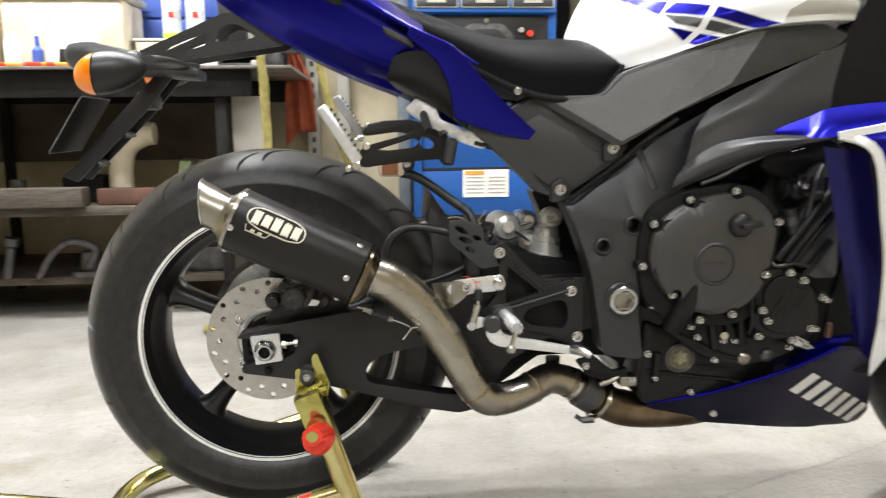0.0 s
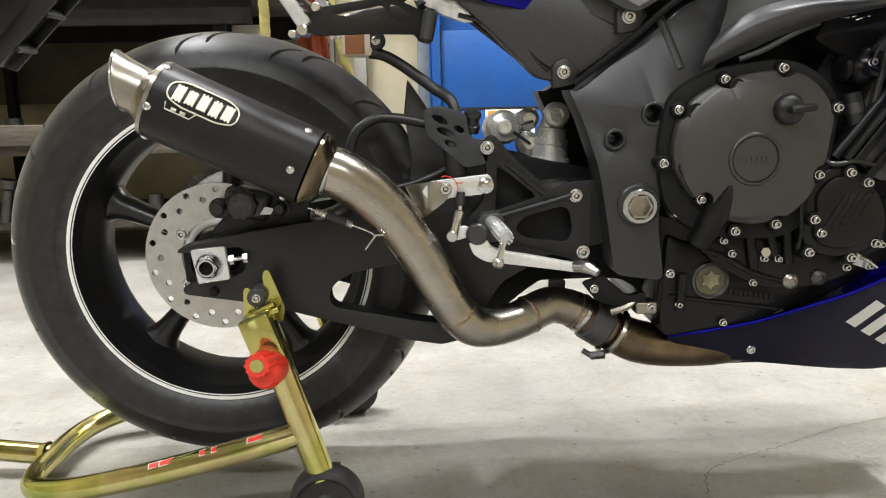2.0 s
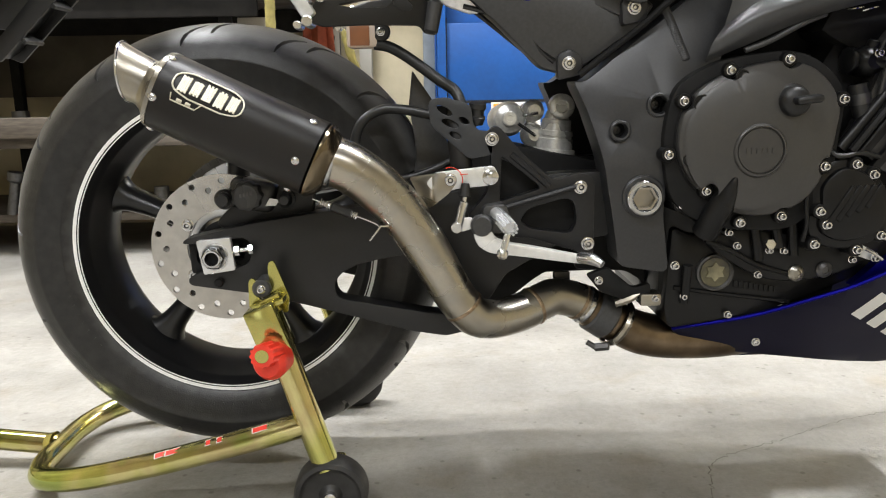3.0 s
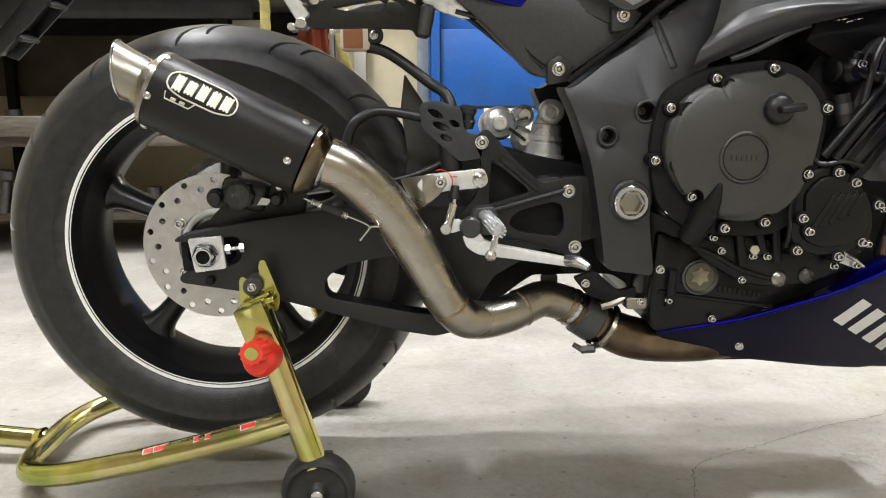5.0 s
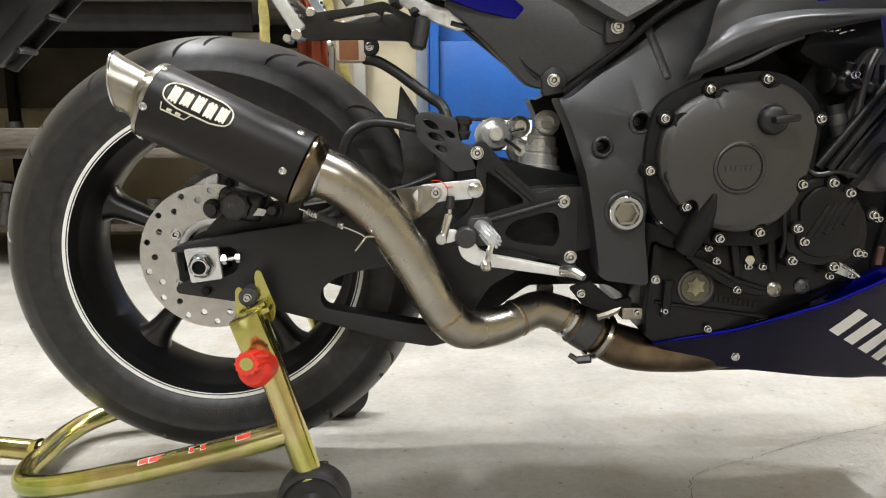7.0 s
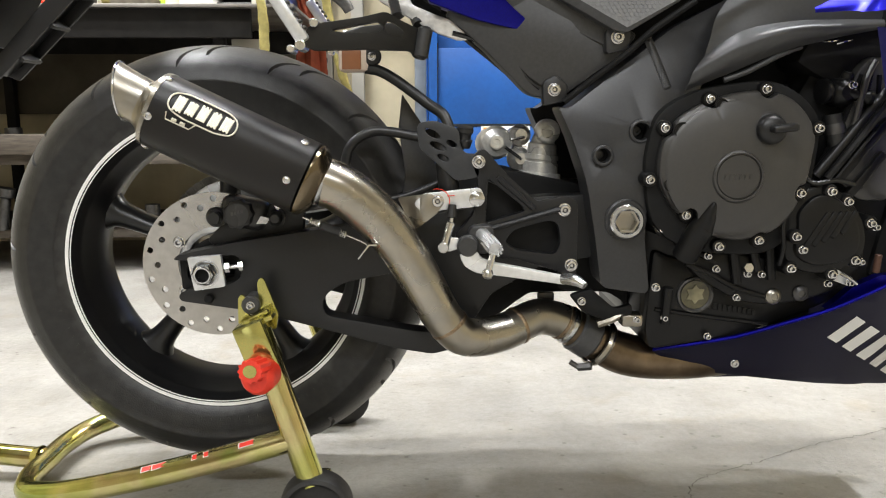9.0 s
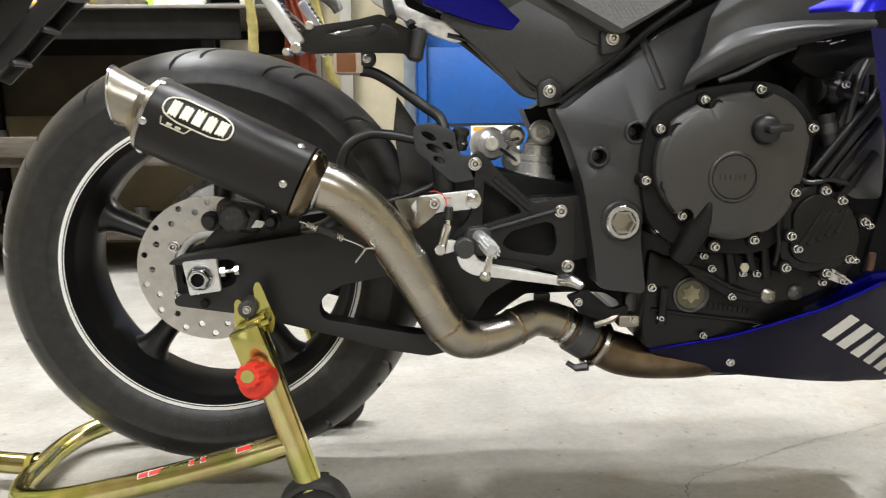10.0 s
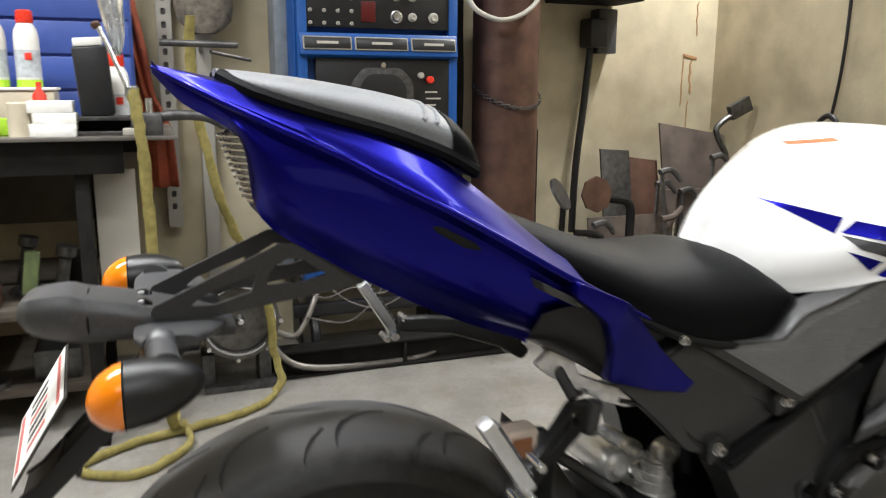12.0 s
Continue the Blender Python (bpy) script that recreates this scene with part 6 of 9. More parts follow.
# bodywork
def tail_half(x, zt, ws, zs, wr, zr, wb, zb, dx=0.0):
    h = zr - zb
    k = lambda z: x + dx * (zr - z) / max(h, 1e-3)
    d = min(0.013, h * 0.18)
    mid, low = zr - 0.40 * h, zb + 0.42 * h
    ym, yl = wr * 0.70 + wb * 0.30, wr * 0.66 + wb * 0.34
    cx, cz = (ws + wr) / 2, (zs + zr) / 2
    return mirrored([(x, 0, zt), (x, -ws * 0.6, zt), (x, -ws, zs), (x, -cx + 0.25 * (wr - ws), cz + 0.25 * (zs - zr)), (x, -cx, cz - 0.001), (x, -cx - 0.25 * (wr - ws), cz - 0.26 * (zs - zr)), (x, -wr + 0.007, zr + 0.004), (x, -wr, zr + 0.001), (x, -wr + 0.001, zr - 0.003), (k(zr - d), -wr + 1.5 * d, zr - d * 0.9), (k(zr - 2 * d), -wr * 0.5 - (wr - 1.5 * d) * 0.3 - ym * 0.2 + 0.6 * d, zr - 2 * d), (k(mid), -ym, mid), (k(low), -yl, low), (k(zb + 0.55 * (low - zb)), -yl * 0.72 - wb * 0.28, zb + 0.55 * (low - zb)), (k(zb + 0.012), -wb - 0.008, zb + 0.012), (k(zb), -wb, zb), (k(zb), 0, zb + 0.012)])


TS = [(-0.180, 1.107, 0.008, 1.107, 0.014, 1.104, 0.008, 1.099, 0), (-0.150, 1.101, 0.030, 1.099, 0.045, 1.087, 0.030, 1.066, 0), (-0.112, 1.092, 0.052, 1.087, 0.070, 1.067, 0.046, 1.030, 0.014),
      (-0.060, 1.078, 0.072, 1.072, 0.100, 1.041, 0.046, 0.944, -0.018), (-0.007, 1.065, 0.084, 1.058, 0.120, 1.016, 0.056, 0.893, 0), (0.046, 1.046, 0.094, 1.040, 0.138, 0.987, 0.063, 0.862, 0), (0.103, 1.015, 0.102, 1.010, 0.152, 0.957, 0.069, 0.832, 0),
      (0.164, 0.970, 0.106, 0.965, 0.164, 0.922, 0.074, 0.805, 0), (0.228, 0.915, 0.110, 0.912, 0.173, 0.884, 0.079, 0.784, -0.008), (0.262, 0.890, 0.115, 0.888, 0.177, 0.866, 0.082, 0.778, -0.034)]
bm = B()
loft(bm, [tail_half(*t) for t in TS], sub_u=5, sub_v=1)
tail = part("tail_fairing", bm, BLUE, bike, "glossy metallic blue tail fairing", angle=32)


for s in (-1, 1):
    part("tail_ridge", tube(B(), [(t[0], s * (t[4] - 0.0015), t[5] + 0.0005) for t in TS] + [(0.300, s * 0.176, 0.846), (0.345, s * 0.168, 0.822)], [0.002, 0.003, 0.0035, 0.004, 0.0042, 0.0042, 0.0042, 0.0042, 0.0042, 0.004, 0.0035, 0.002], 10, 4), BLUE, tail)


def blade_warp(s):
    return lambda x, z: s * (0.050 * max(0, min(1, (z - 0.72) / 0.13)) * max(0, min(1, (0.42 - x) / 0.12)) - 1.6 * max(0, 0.775 - z) ** 2 - 0.04 * max(0, 0.79 - z))


for s in (-1, 1):
    pan = part("tail_blade", plate(B(), round_outline([(0.238, 0.879), (0.300, 0.852), (0.318, 0.840), (0.345, 0.811), (0.388, 0.768), (0.431, 0.729), (0.459, 0.707), (0.44, 0.702), (0.38, 0.715), (0.312, 0.738), (0.300, 0.79), (0.282, 0.825), (0.262, 0.842), (0.235, 0.862)], 0.005, 3),
               s * 0.140, s * 0.112, (), 0.006 if s < 0 else 0, 3, blade_warp(s), [((0, 0, c), (0, 0, 1)) for c in (0.715, 0.73, 0.745, 0.76, 0.775, 0.79, 0.81, 0.83)] + [((c, 0, 0), (1, 0, 0)) for c in (0.30, 0.34, 0.38, 0.42)]), BLUE, tail)
    rows = [[(0.214, 0.152, 0.836), (0.245, 0.160, 0.844), (0.285, 0.164, 0.836), (0.318, 0.160, 0.822)],
            [(0.205, 0.136, 0.806), (0.243, 0.146, 0.806), (0.285, 0.152, 0.796), (0.322, 0.150, 0.784)],
            [(0.210, 0.120, 0.797), (0.245, 0.128, 0.788), (0.285, 0.136, 0.772), (0.326, 0.140, 0.750)],
            [(0.221, 0.096, 0.788), (0.250, 0.102, 0.774), (0.284, 0.112, 0.756), (0.330, 0.128, 0.726)]]
    bm = loft(B(), [[(x, s * y, z) for x, y, z in r] for r in rows], closed=False, sub_u=5, sub_v=5)
    bmesh.ops.solidify(bm, geom=list(bm.faces), thickness=0.004)
    part("tail_insert", bm, HANGER_BLACK, tail, "matt black side cover", angle=50)
    part("tail_vent", plate(B(), round_outline([(0.198, 0.880), (0.241, 0.858), (0.245, 0.847), (0.203, 0.868)], 0.003), s * 0.178, s * 0.150, (), 0.001 if s < 0 else 0), VENT_GREY, tail, "pale grey vent strip")
    part("tail_slot", plate(B(), round_outline([(0.088, 0.940), (0.100, 0.939), (0.136, 0.920), (0.142, 0.912), (0.124, 0.915), (0.094, 0.933)], 0.003), s * 0.1365, s * 0.118, (), 0.001 if s < 0 else 0, 2, lambda x, z, s=s: s * 0.30 * (x - 0.11)), DEEP_BLACK, tail)
# rear light between the tail sides
lens = []
for x, z, w in ((-0.098, 1.036, 0.050), (-0.091, 1.015, 0.056), (-0.082, 0.985, 0.055), (-0.073, 0.958, 0.047)):
    lens.append([(x, -w, z), (x - 0.012, -w * 0.5, z), (x - 0.015, 0, z), (x - 0.012, w * 0.5, z), (x, w, z), (x + 0.03, w * 0.9, z), (x + 0.03, -w * 0.9, z)])
rl = part("tail_light", loft(B(), lens, sub_u=3, sub_v=2), LENS, tail, "clear ribbed tail light lens")
bm = B()
for k in range(11):
    t = k / 10
    x, z, w = -0.101 + 0.026 * t, 1.032 - 0.070 * t, 0.053 + 0.007 * math.sin(math.pi * t)
    tube(bm, [(x + 0.004, -w, z), (x - 0.013, -w * 0.5, z), (x - 0.016, 0, z), (x - 0.013, w * 0.5, z), (x + 0.004, w, z)], 0.0014, 5, 3)
part("lens_rib", bm, CHROME, rl)


def seat_ring(x, w, zt, zb):
    d = zt - zb
    return mirrored([(x, 0, zt), (x, -w * 0.5, zt - 0.05 * d), (x, -w * 0.82, zt - 0.22 * d), (x, -w, zt - 0.52 * d), (x, -w * 0.99, zb + 0.10 * d), (x, -w * 0.9, zb), (x, 0, zb)])


seat = part("rider_seat", loft(B(), [seat_ring(*q) for q in ((0.165, 0.058, 0.962, 0.918), (0.20, 0.085, 0.944, 0.895), (0.255, 0.110, 0.922, 0.866), (0.32, 0.130, 0.898, 0.830), (0.39, 0.142, 0.877, 0.795), (0.45, 0.148, 0.873, 0.774), (0.51, 0.150, 0.875, 0.768), (0.545, 0.149, 0.868, 0.777), (0.570, 0.147, 0.848, 0.804), (0.580, 0.142, 0.832, 0.818))], sub_u=4, sub_v=2), SEAT, bike, "black vinyl rider seat", angle=60)
for s in (-1, 1):
    part("seat_piping", tube(B(), [(0.32, s * 0.126, 0.830), (0.39, s * 0.140, 0.794), (0.45, s * 0.146, 0.773), (0.51, s * 0.148, 0.767), (0.545, s * 0.147, 0.775), (0.572, s * 0.145, 0.804), (0.582, s * 0.142, 0.822)], 0.006, 8), DEEP_BLACK, seat)
bolt((0.412, -0.148, 0.782), seat, BOLT_FLAT)
pbm = loft(B(), [seat_ring(*q) for q in ((-0.116, 0.030, 1.104, 1.096), (-0.08, 0.068, 1.101, 1.076), (-0.02, 0.088, 1.094, 1.056), (0.05, 0.100, 1.082, 1.037), (0.10, 0.104, 1.070, 1.020), (0.130, 0.104, 1.055, 1.006), (0.152, 0.095, 1.035, 0.995), (0.162, 0.08, 1.010, 0.985))], sub_u=4, sub_v=2)
pil_tree = tree_of(pbm)
pil = part("pillion_seat", pbm, SEAT_GREY, bike, "grey vinyl pillion seat", angle=60)
bm = B()
for s in (-1, 1):
    tube(bm, [(-0.113, s * 0.030, 1.096), (-0.08, s * 0.066, 1.078), (-0.02, s * 0.087, 1.058), (0.05, s * 0.099, 1.038), (0.10, s * 0.103, 1.020), (0.13, s * 0.103, 1.006), (0.155, s * 0.092, 0.992)], 0.008, 8)
part("seat_base", bm, SEAT, pil)
bm = B()
loft(bm, [seat_ring(*q) for q in ((0.122, 0.1065, 1.0625, 1.0085), (0.134, 0.1055, 1.0555, 1.0045), (0.152, 0.0975, 1.0365, 0.993), (0.164, 0.082, 1.011, 0.983))], sub_u=3, sub_v=2)
part("seat_end", bm, SEAT, pil, "black vinyl front end", angle=60)
for x0 in (0.104, 0.118):
    run = []
    for k in range(-12, 13):
        hit = pil_tree.ray_cast(Vector((x0 - 0.014 * abs(k / 12) ** 1.5, 0.101 * math.sin(k / 12 * math.pi / 2), 2)), Vector((0, 0, -1)))[0]
        if hit:
            run.append(tuple(hit))
    part("seat_seam", tube(B(), run, 0.0030, 6, 2), SEAT_GREY, pil)
tube_s = [(0.120, -0.104 * math.cos(a), 1.028 + 0.034 * math.sin(a)) for a in (math.pi * k / 10 for k in range(11))]
part("seat_seam", tube(B(), tube_s, 0.0022, 6, 2), SEAT_GREY, pil)

# tank and its lower cover
def tank_ring(x, zt, w, wb, zb):
    keel = 0.016 * max(0, min(1, (0.76 - x) / 0.12))
    return mirrored([(x, 0, zt), (x, -w * 0.5, zt - 0.003 - keel), (x, -w * 0.86, zt - 0.02 - 1.6 * keel), (x, -w * 0.52 - wb * 0.40, zt * 0.62 + zb * 0.38), (x, -wb * 0.98, zt * 0.3 + zb * 0.7), (x, -wb, zb + 0.012), (x, -wb + 0.012, zb), (x, 0, zb)])


bm = B()
loft(bm, [tank_ring(*q) for q in ((0.522, 0.885, 0.02, 0.03, 0.84), (0.545, 0.936, 0.028, 0.05, 0.82), (0.575, 0.968, 0.048, 0.095, 0.812), (0.63, 1.005, 0.078, 0.15, 0.826), (0.70, 1.030, 0.118, 0.193, 0.850), (0.78, 1.036, 0.14, 0.203, 0.871), (0.86, 1.030, 0.138, 0.205, 0.880), (0.92, 1.016, 0.126, 0.195, 0.882), (0.965, 0.99, 0.105, 0.17, 0.884), (0.99, 0.95, 0.08, 0.14, 0.886))], sub_u=4, sub_v=3)
tank_tree = tree_of(bm)
tank = part("fuel_tank", bm, WHITE, bike, "white fuel tank with blue and black stripes", angle=60)
DECALS = [("tank_stripe", BLUE, [(0.592, 0.939), (0.655, 0.921), (0.640, 0.901)]), ("tank_stripe", BLUE, [(0.664, 0.918), (0.706, 0.909), (0.696, 0.893), (0.646, 0.903)]),
          ("tank_stripe", BLUE, [(0.716, 0.907), (0.815, 0.878), (0.770, 0.872), (0.706, 0.891)]), ("tank_stripe", PLASTIC_BLACK, [(0.645, 0.900), (0.694, 0.889), (0.686, 0.875), (0.658, 0.884)]),
          ("tank_stripe", PLASTIC_BLACK, [(0.703, 0.886), (0.762, 0.870), (0.740, 0.860), (0.696, 0.872)]), ("tank_stripe", BLUE, [(0.646, 0.880), (0.680, 0.869), (0.668, 0.856)]), ("tank_stripe", BLUE, [(0.690, 0.866), (0.728, 0.857), (0.690, 0.846), (0.676, 0.852)]),
          ("tank_mark", MARK_BROWN, [(0.655, 1.012), (0.705, 1.019), (0.705, 1.015), (0.656, 1.008)]),
          # grey film paints the shading of the white tank's front
          ("tank_front_shade", PANEL_GREY, [(0.815, 0.880), (0.825, 0.900), (0.86, 0.918), (0.92, 0.925), (0.975, 0.92), (0.96, 0.888)])]
for nm, mm, o in DECALS:
    part(nm, decal(B(), tank_tree, o, 0.0014, 4), mm, tank)
part("tank_emblem", decal(B(), tank_tree, ring_pts(0.832, 0.957, 0.026, 28), 0.0016, 3), PANEL_GREY, tank, "round dark emblem on the tank")
part("emblem_centre", decal(B(), tank_tree, ring_pts(0.832, 0.957, 0.021, 28), 0.0024, 3), PLASTIC_BLACK, tank)


def cover_y(x):
    u, v = max(0, min(1, (x - 0.43) / 0.20)), max(0, min(1, (x - 0.56) / 0.28))
    return 0.136 + 0.052 * u * (1.5 - 0.5 * u * u) + 0.019 * v


for s in (-1, 1):
    bm = plate(B(), round_outline([(0.436, 0.773), (0.530, 0.774), (0.545, 0.776), (0.574, 0.808), (0.66, 0.838), (0.777, 0.874), (0.892, 0.881), (0.934, 0.865), (0.917, 0.847), (0.745, 0.783), (0.655, 0.744), (0.572, 0.694), (0.556, 0.698)], 0.008, 3), 0.0, -s * 0.04, (), 0.002 if s < 0 else 0, 2, lambda x, z, s=s: s * (cover_y(x) - 0.10 * max(0, z - 0.70)), [((0, 0, c), (0, 0, 1)) for c in (0.73, 0.76, 0.79, 0.82, 0.85)] + [((c, 0, 0), (1, 0, 0)) for c in (0.455, 0.48, 0.50, 0.52, 0.54, 0.56, 0.58, 0.60, 0.63, 0.66, 0.70, 0.74, 0.78, 0.82, 0.88)])
    bmesh.ops.triangulate(bm, faces=bm.faces)
    cover_tree = tree_of(bm)
    gc = part("tank_cover", bm, PLASTIC_BLACK, bike, "dark grey tank side cover with grip texture")
    pad = [(0.470, 0.765), (0.535, 0.767), (0.548, 0.774), (0.577, 0.803), (0.66, 0.832), (0.777, 0.868), (0.800, 0.871), (0.743, 0.789), (0.66, 0.749), (0.572, 0.701)]
    part("grip_pad", decal(B(), cover_tree, pad if s < 0 else pad[::-1], 0.0008, 4, s), PAD_GREY, gc)
    if s < 0:
        bm = B()
        for i in range(64):
            for j in range(36):
                x, z = 0.448 + 0.0056 * i + (0.0028 if j % 2 else 0), 0.698 + 0.00485 * j
                lo = 0.694 + max(0, 0.572 - x) * 0.60 + max(0, x - 0.572) * 0.52 + 0.015
                hi = 0.765 if x < 0.545 else min(0.765 + (x - 0.545) * 1.0, 0.797 + (x - 0.577) * 0.33)
                if lo < z < min(hi, 0.866) and x < 0.797 - (0.87 - z) * 0.72:
                    rim = [(x + 0.0026 * math.cos(q), z + 0.0026 * math.sin(q)) for q in (math.pi / 6 + math.pi * k / 3 for k in range(6))]
                    hits = [cover_tree.ray_cast(Vector((u, -2, w)), Vector((0, 1, 0)))[0] for u, w in rim]
                    if None in hits:
                        continue
                    vs = [bm.verts.new(h + Vector((0, -0.0017, 0))) for h in hits]
                    vb = [bm.verts.new(h + Vector((0, 0.0006, 0))) for h in hits]
                    bm.faces.new(vs)
                    for k in range(6):
                        bm.faces.new((vs[k], vs[k - 1], vb[k - 1], vb[k]))
        tagged(part("grip_studs", bm, GRIP, gc, smooth=False), kind="stuff")
# added black block; it closes the gap above the engine with darkness
part("dark_backing", box(B(), (0.80, 0, 0.672), (0.32, 0.20, 0.13), 0.02, Matrix.Rotation(radians(-14), 4, "Y")), DEEP_BLACK, bike)
part("airbox", box(B(), (0.72, 0, 0.76), (0.40, 0.22, 0.14), 0.03, Matrix.Rotation(radians(-22), 4, "Y")), DEEP_BLACK, bike)

# belly pan and side fairing
BELLY_TOP = [(0.636, 0.246), (0.70, 0.258), (0.758, 0.273), (0.82, 0.294), (0.869, 0.313), (0.905, 0.331), (0.945, 0.354), (1.10, 0.440)]


def belly_warp(x, z):
    """The pan flares forwards and tucks in towards its bottom."""
    top = BELLY_TOP[0][1]
    for (x0, z0), (x1, z1) in zip(BELLY_TOP, BELLY_TOP[1:]):
        if x >= x0:
            top = z0 + (z1 - z0) * min(1, (x - x0) / (x1 - x0))
    return -0.072 * max(0, min(1, (x - 0.65) / 0.33)) + 0.6 * max(0, top - z)


bo = [(0.640, 0.244), (0.662, 0.225), (0.682, 0.211), (0.711, 0.205), (0.774, 0.196), (0.82, 0.190), (0.866, 0.183), (0.916, 0.175), (0.965, 0.169), (1.0, 0.167), (1.04, 0.160), (1.074, 0.156), (1.10, 0.160), (1.106, 0.186), (1.09, 0.225), (1.06, 0.285), (1.01, 0.352), (0.953, 0.356), (0.905, 0.331), (0.869, 0.313), (0.82, 0.294), (0.758, 0.273), (0.70, 0.258)]
belly_cuts = [((0, 0, c), (0, 0, 1)) for c in (0.175, 0.19, 0.205, 0.22, 0.235, 0.25, 0.265, 0.28, 0.295, 0.31, 0.325, 0.34)] + [((c, 0, 0), (1, 0, 0)) for c in (0.70, 0.76, 0.82, 0.87, 0.905, 0.945, 0.98, 1.02, 1.06)]
bbm = plate(B(), round_outline(bo, 0.006, 3), -0.133, -0.125, (), 0.002, 2, belly_warp, belly_cuts)
bmesh.ops.triangulate(bbm, faces=bbm.faces)
belly_tree = tree_of(bbm)
belly = part("belly_pan", bbm, BLUE_SHADED, bike, "blue belly pan with white bars")
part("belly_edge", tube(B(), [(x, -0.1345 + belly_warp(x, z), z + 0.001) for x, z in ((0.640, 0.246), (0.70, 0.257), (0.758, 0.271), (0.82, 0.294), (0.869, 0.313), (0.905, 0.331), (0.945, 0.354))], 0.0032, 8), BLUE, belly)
part("belly_far_side", plate(B(), bo, 0.133, 0.125, (), 0, 2, lambda x, z: -belly_warp(x, z), belly_cuts), BLUE_SHADED, belly)
part("belly_floor", box(B(), (0.90, 0, 0.176), (0.34, 0.09, 0.012), 0.004), BLUE_SHADED, belly)
bolt((0.767, -0.128, 0.221), belly, BOLT_FLAT)
for k in range(6):
    x0, z0 = 0.891 + 0.0313 * k, 0.267 - 0.0185 * k
    part("belly_bar", decal(B(), belly_tree, [(x0, z0), (x0 + 0.0194, z0 - 0.0115), (x0 + 0.0504, z0 + 0.0245), (x0 + 0.031, z0 + 0.036)], 0.001, 2), WHITE, belly)
part("inner_belly", plate(B(), [(0.88, 0.313), (0.947, 0.346), (0.985, 0.37), (0.945, 0.364), (0.91, 0.345)], -0.150, -0.135, (), 0, 2, lambda x, z: -0.03 * (x - 0.8) / 0.15), BLUE, belly)
part("pan_bracket", plate(B(), [(0.872, 0.360), (0.880, 0.374), (0.902, 0.362), (0.894, 0.352)], -0.186, -0.180), ALU, belly)


def skin(name, rows, material, parent, label="", thick=0.006):
    """A curved panel of even thickness over rows of points."""
    bm = B()
    loft(bm, rows, closed=False, sub_u=5, sub_v=5)
    r = bmesh.ops.solidify(bm, geom=list(bm.faces), thickness=thick)
    return part(name, bm, material, parent, label, angle=45)


EDGE = [(0.842, -0.326, 0.709), (0.886, -0.345, 0.684), (0.930, -0.310, 0.580), (0.972, -0.262, 0.500), (0.996, -0.225, 0.410), (1.002, -0.203, 0.335), (1.000, -0.205, 0.304)]
MIDS = [(0.96, -0.365, 0.722), (0.97, -0.372, 0.68), (1.02, -0.345, 0.58), (1.06, -0.300, 0.49), (1.055, -0.270, 0.445), (1.050, -0.260, 0.415), (1.045, -0.252, 0.390)]
ENDS = [(1.20, -0.37, 0.74), (1.20, -0.385, 0.68), (1.20, -0.365, 0.58), (1.20, -0.325, 0.48), (1.20, -0.322, 0.474), (1.20, -0.320, 0.468), (1.20, -0.318, 0.462)]
side = skin("side_fairing", [list(q) for q in zip(EDGE[:4], MIDS[:4], ENDS[:4])], BLUE, bike, "blue side fairing with white edge panel")
skin("white_panel", [list(q) for q in zip(EDGE[3:], MIDS[3:], ENDS[3:])], WHITE, side, "white lower fairing panel")
part("edge_stripe", ribbon(B(), [Vector(p) + Vector((0.004, -0.004, 0)) for p in EDGE[:5]], 0.013, 0.004, (1, -0.3, 0)), WHITE, side, "white edge stripe")
for k in range(3):
    part("fairing_bar", box(B(), (0.945 + 0.014 * k, -0.366, 0.640 - 0.005 * k), (0.009, 0.004, 0.026), 0.001, Matrix.Rotation(radians(12), 4, "Y")), WHITE, side)
lip = [(0.846, -0.288, 0.692), (0.880, -0.264, 0.608), (0.913, -0.240, 0.524), (0.947, -0.217, 0.440), (0.980, -0.193, 0.355)]
rim = [(0.886, -0.335, 0.684), (0.932, -0.300, 0.578), (0.972, -0.254, 0.498), (0.996, -0.218, 0.410), (1.004, -0.196, 0.330)]
skin("inner_cowl", [[p, tuple((Vector(p) + Vector(q)) / 2 + Vector((0.004, 0.012, 0))), q] for p, q in zip(lip, rim)], BLUE_INNER_SHADE, side, "blue inner cowl with shade in its colour", 0.004)
wing = skin("fairing_wing", [[(0.781, -0.262, 0.717), (0.820, -0.288, 0.736), (0.868, -0.312, 0.752), (1.1, -0.37, 0.768)], [(0.781, -0.264, 0.714), (0.814, -0.300, 0.718), (0.858, -0.326, 0.729), (1.1, -0.380, 0.755)], [(0.782, -0.262, 0.711), (0.808, -0.299, 0.709), (0.846, -0.330, 0.708), (1.1, -0.385, 0.74)]], BLUE, bike, "blue upper fairing edge", 0.008)
part("wing_stripe", ribbon(B(), [(0.842, -0.331, 0.709), (0.90, -0.362, 0.722), (1.0, -0.378, 0.738), (1.1, -0.388, 0.745)], 0.011, 0.004, (0.2, -0.3, 1)), WHITE, wing)
part("cockpit_side", plate(B(), round_outline([(0.895, 0.70), (0.905, 0.80), (0.925, 0.86), (0.950, 0.90), (0.985, 0.955), (1.20, 0.985), (1.20, 0.70)], 0.01), -0.190, -0.15), DEEP_BLACK, bike)
# added sheet: the dark inside of the fairing as plain black
part("cowl_filler", plate(B(), round_outline([(0.890, 0.345), (0.895, 0.69), (1.04, 0.70), (1.07, 0.36), (1.03, 0.29), (0.95, 0.315)], 0.01), -0.152, -0.146), DEEP_BLACK, bike, "black filler sheet behind the cowl")
part("radiator", box(B(), (1.00, 0, 0.53), (0.05, 0.32, 0.36), 0.008, Matrix.Rotation(radians(12), 4, "Y")), DEEP_BLACK, bike)
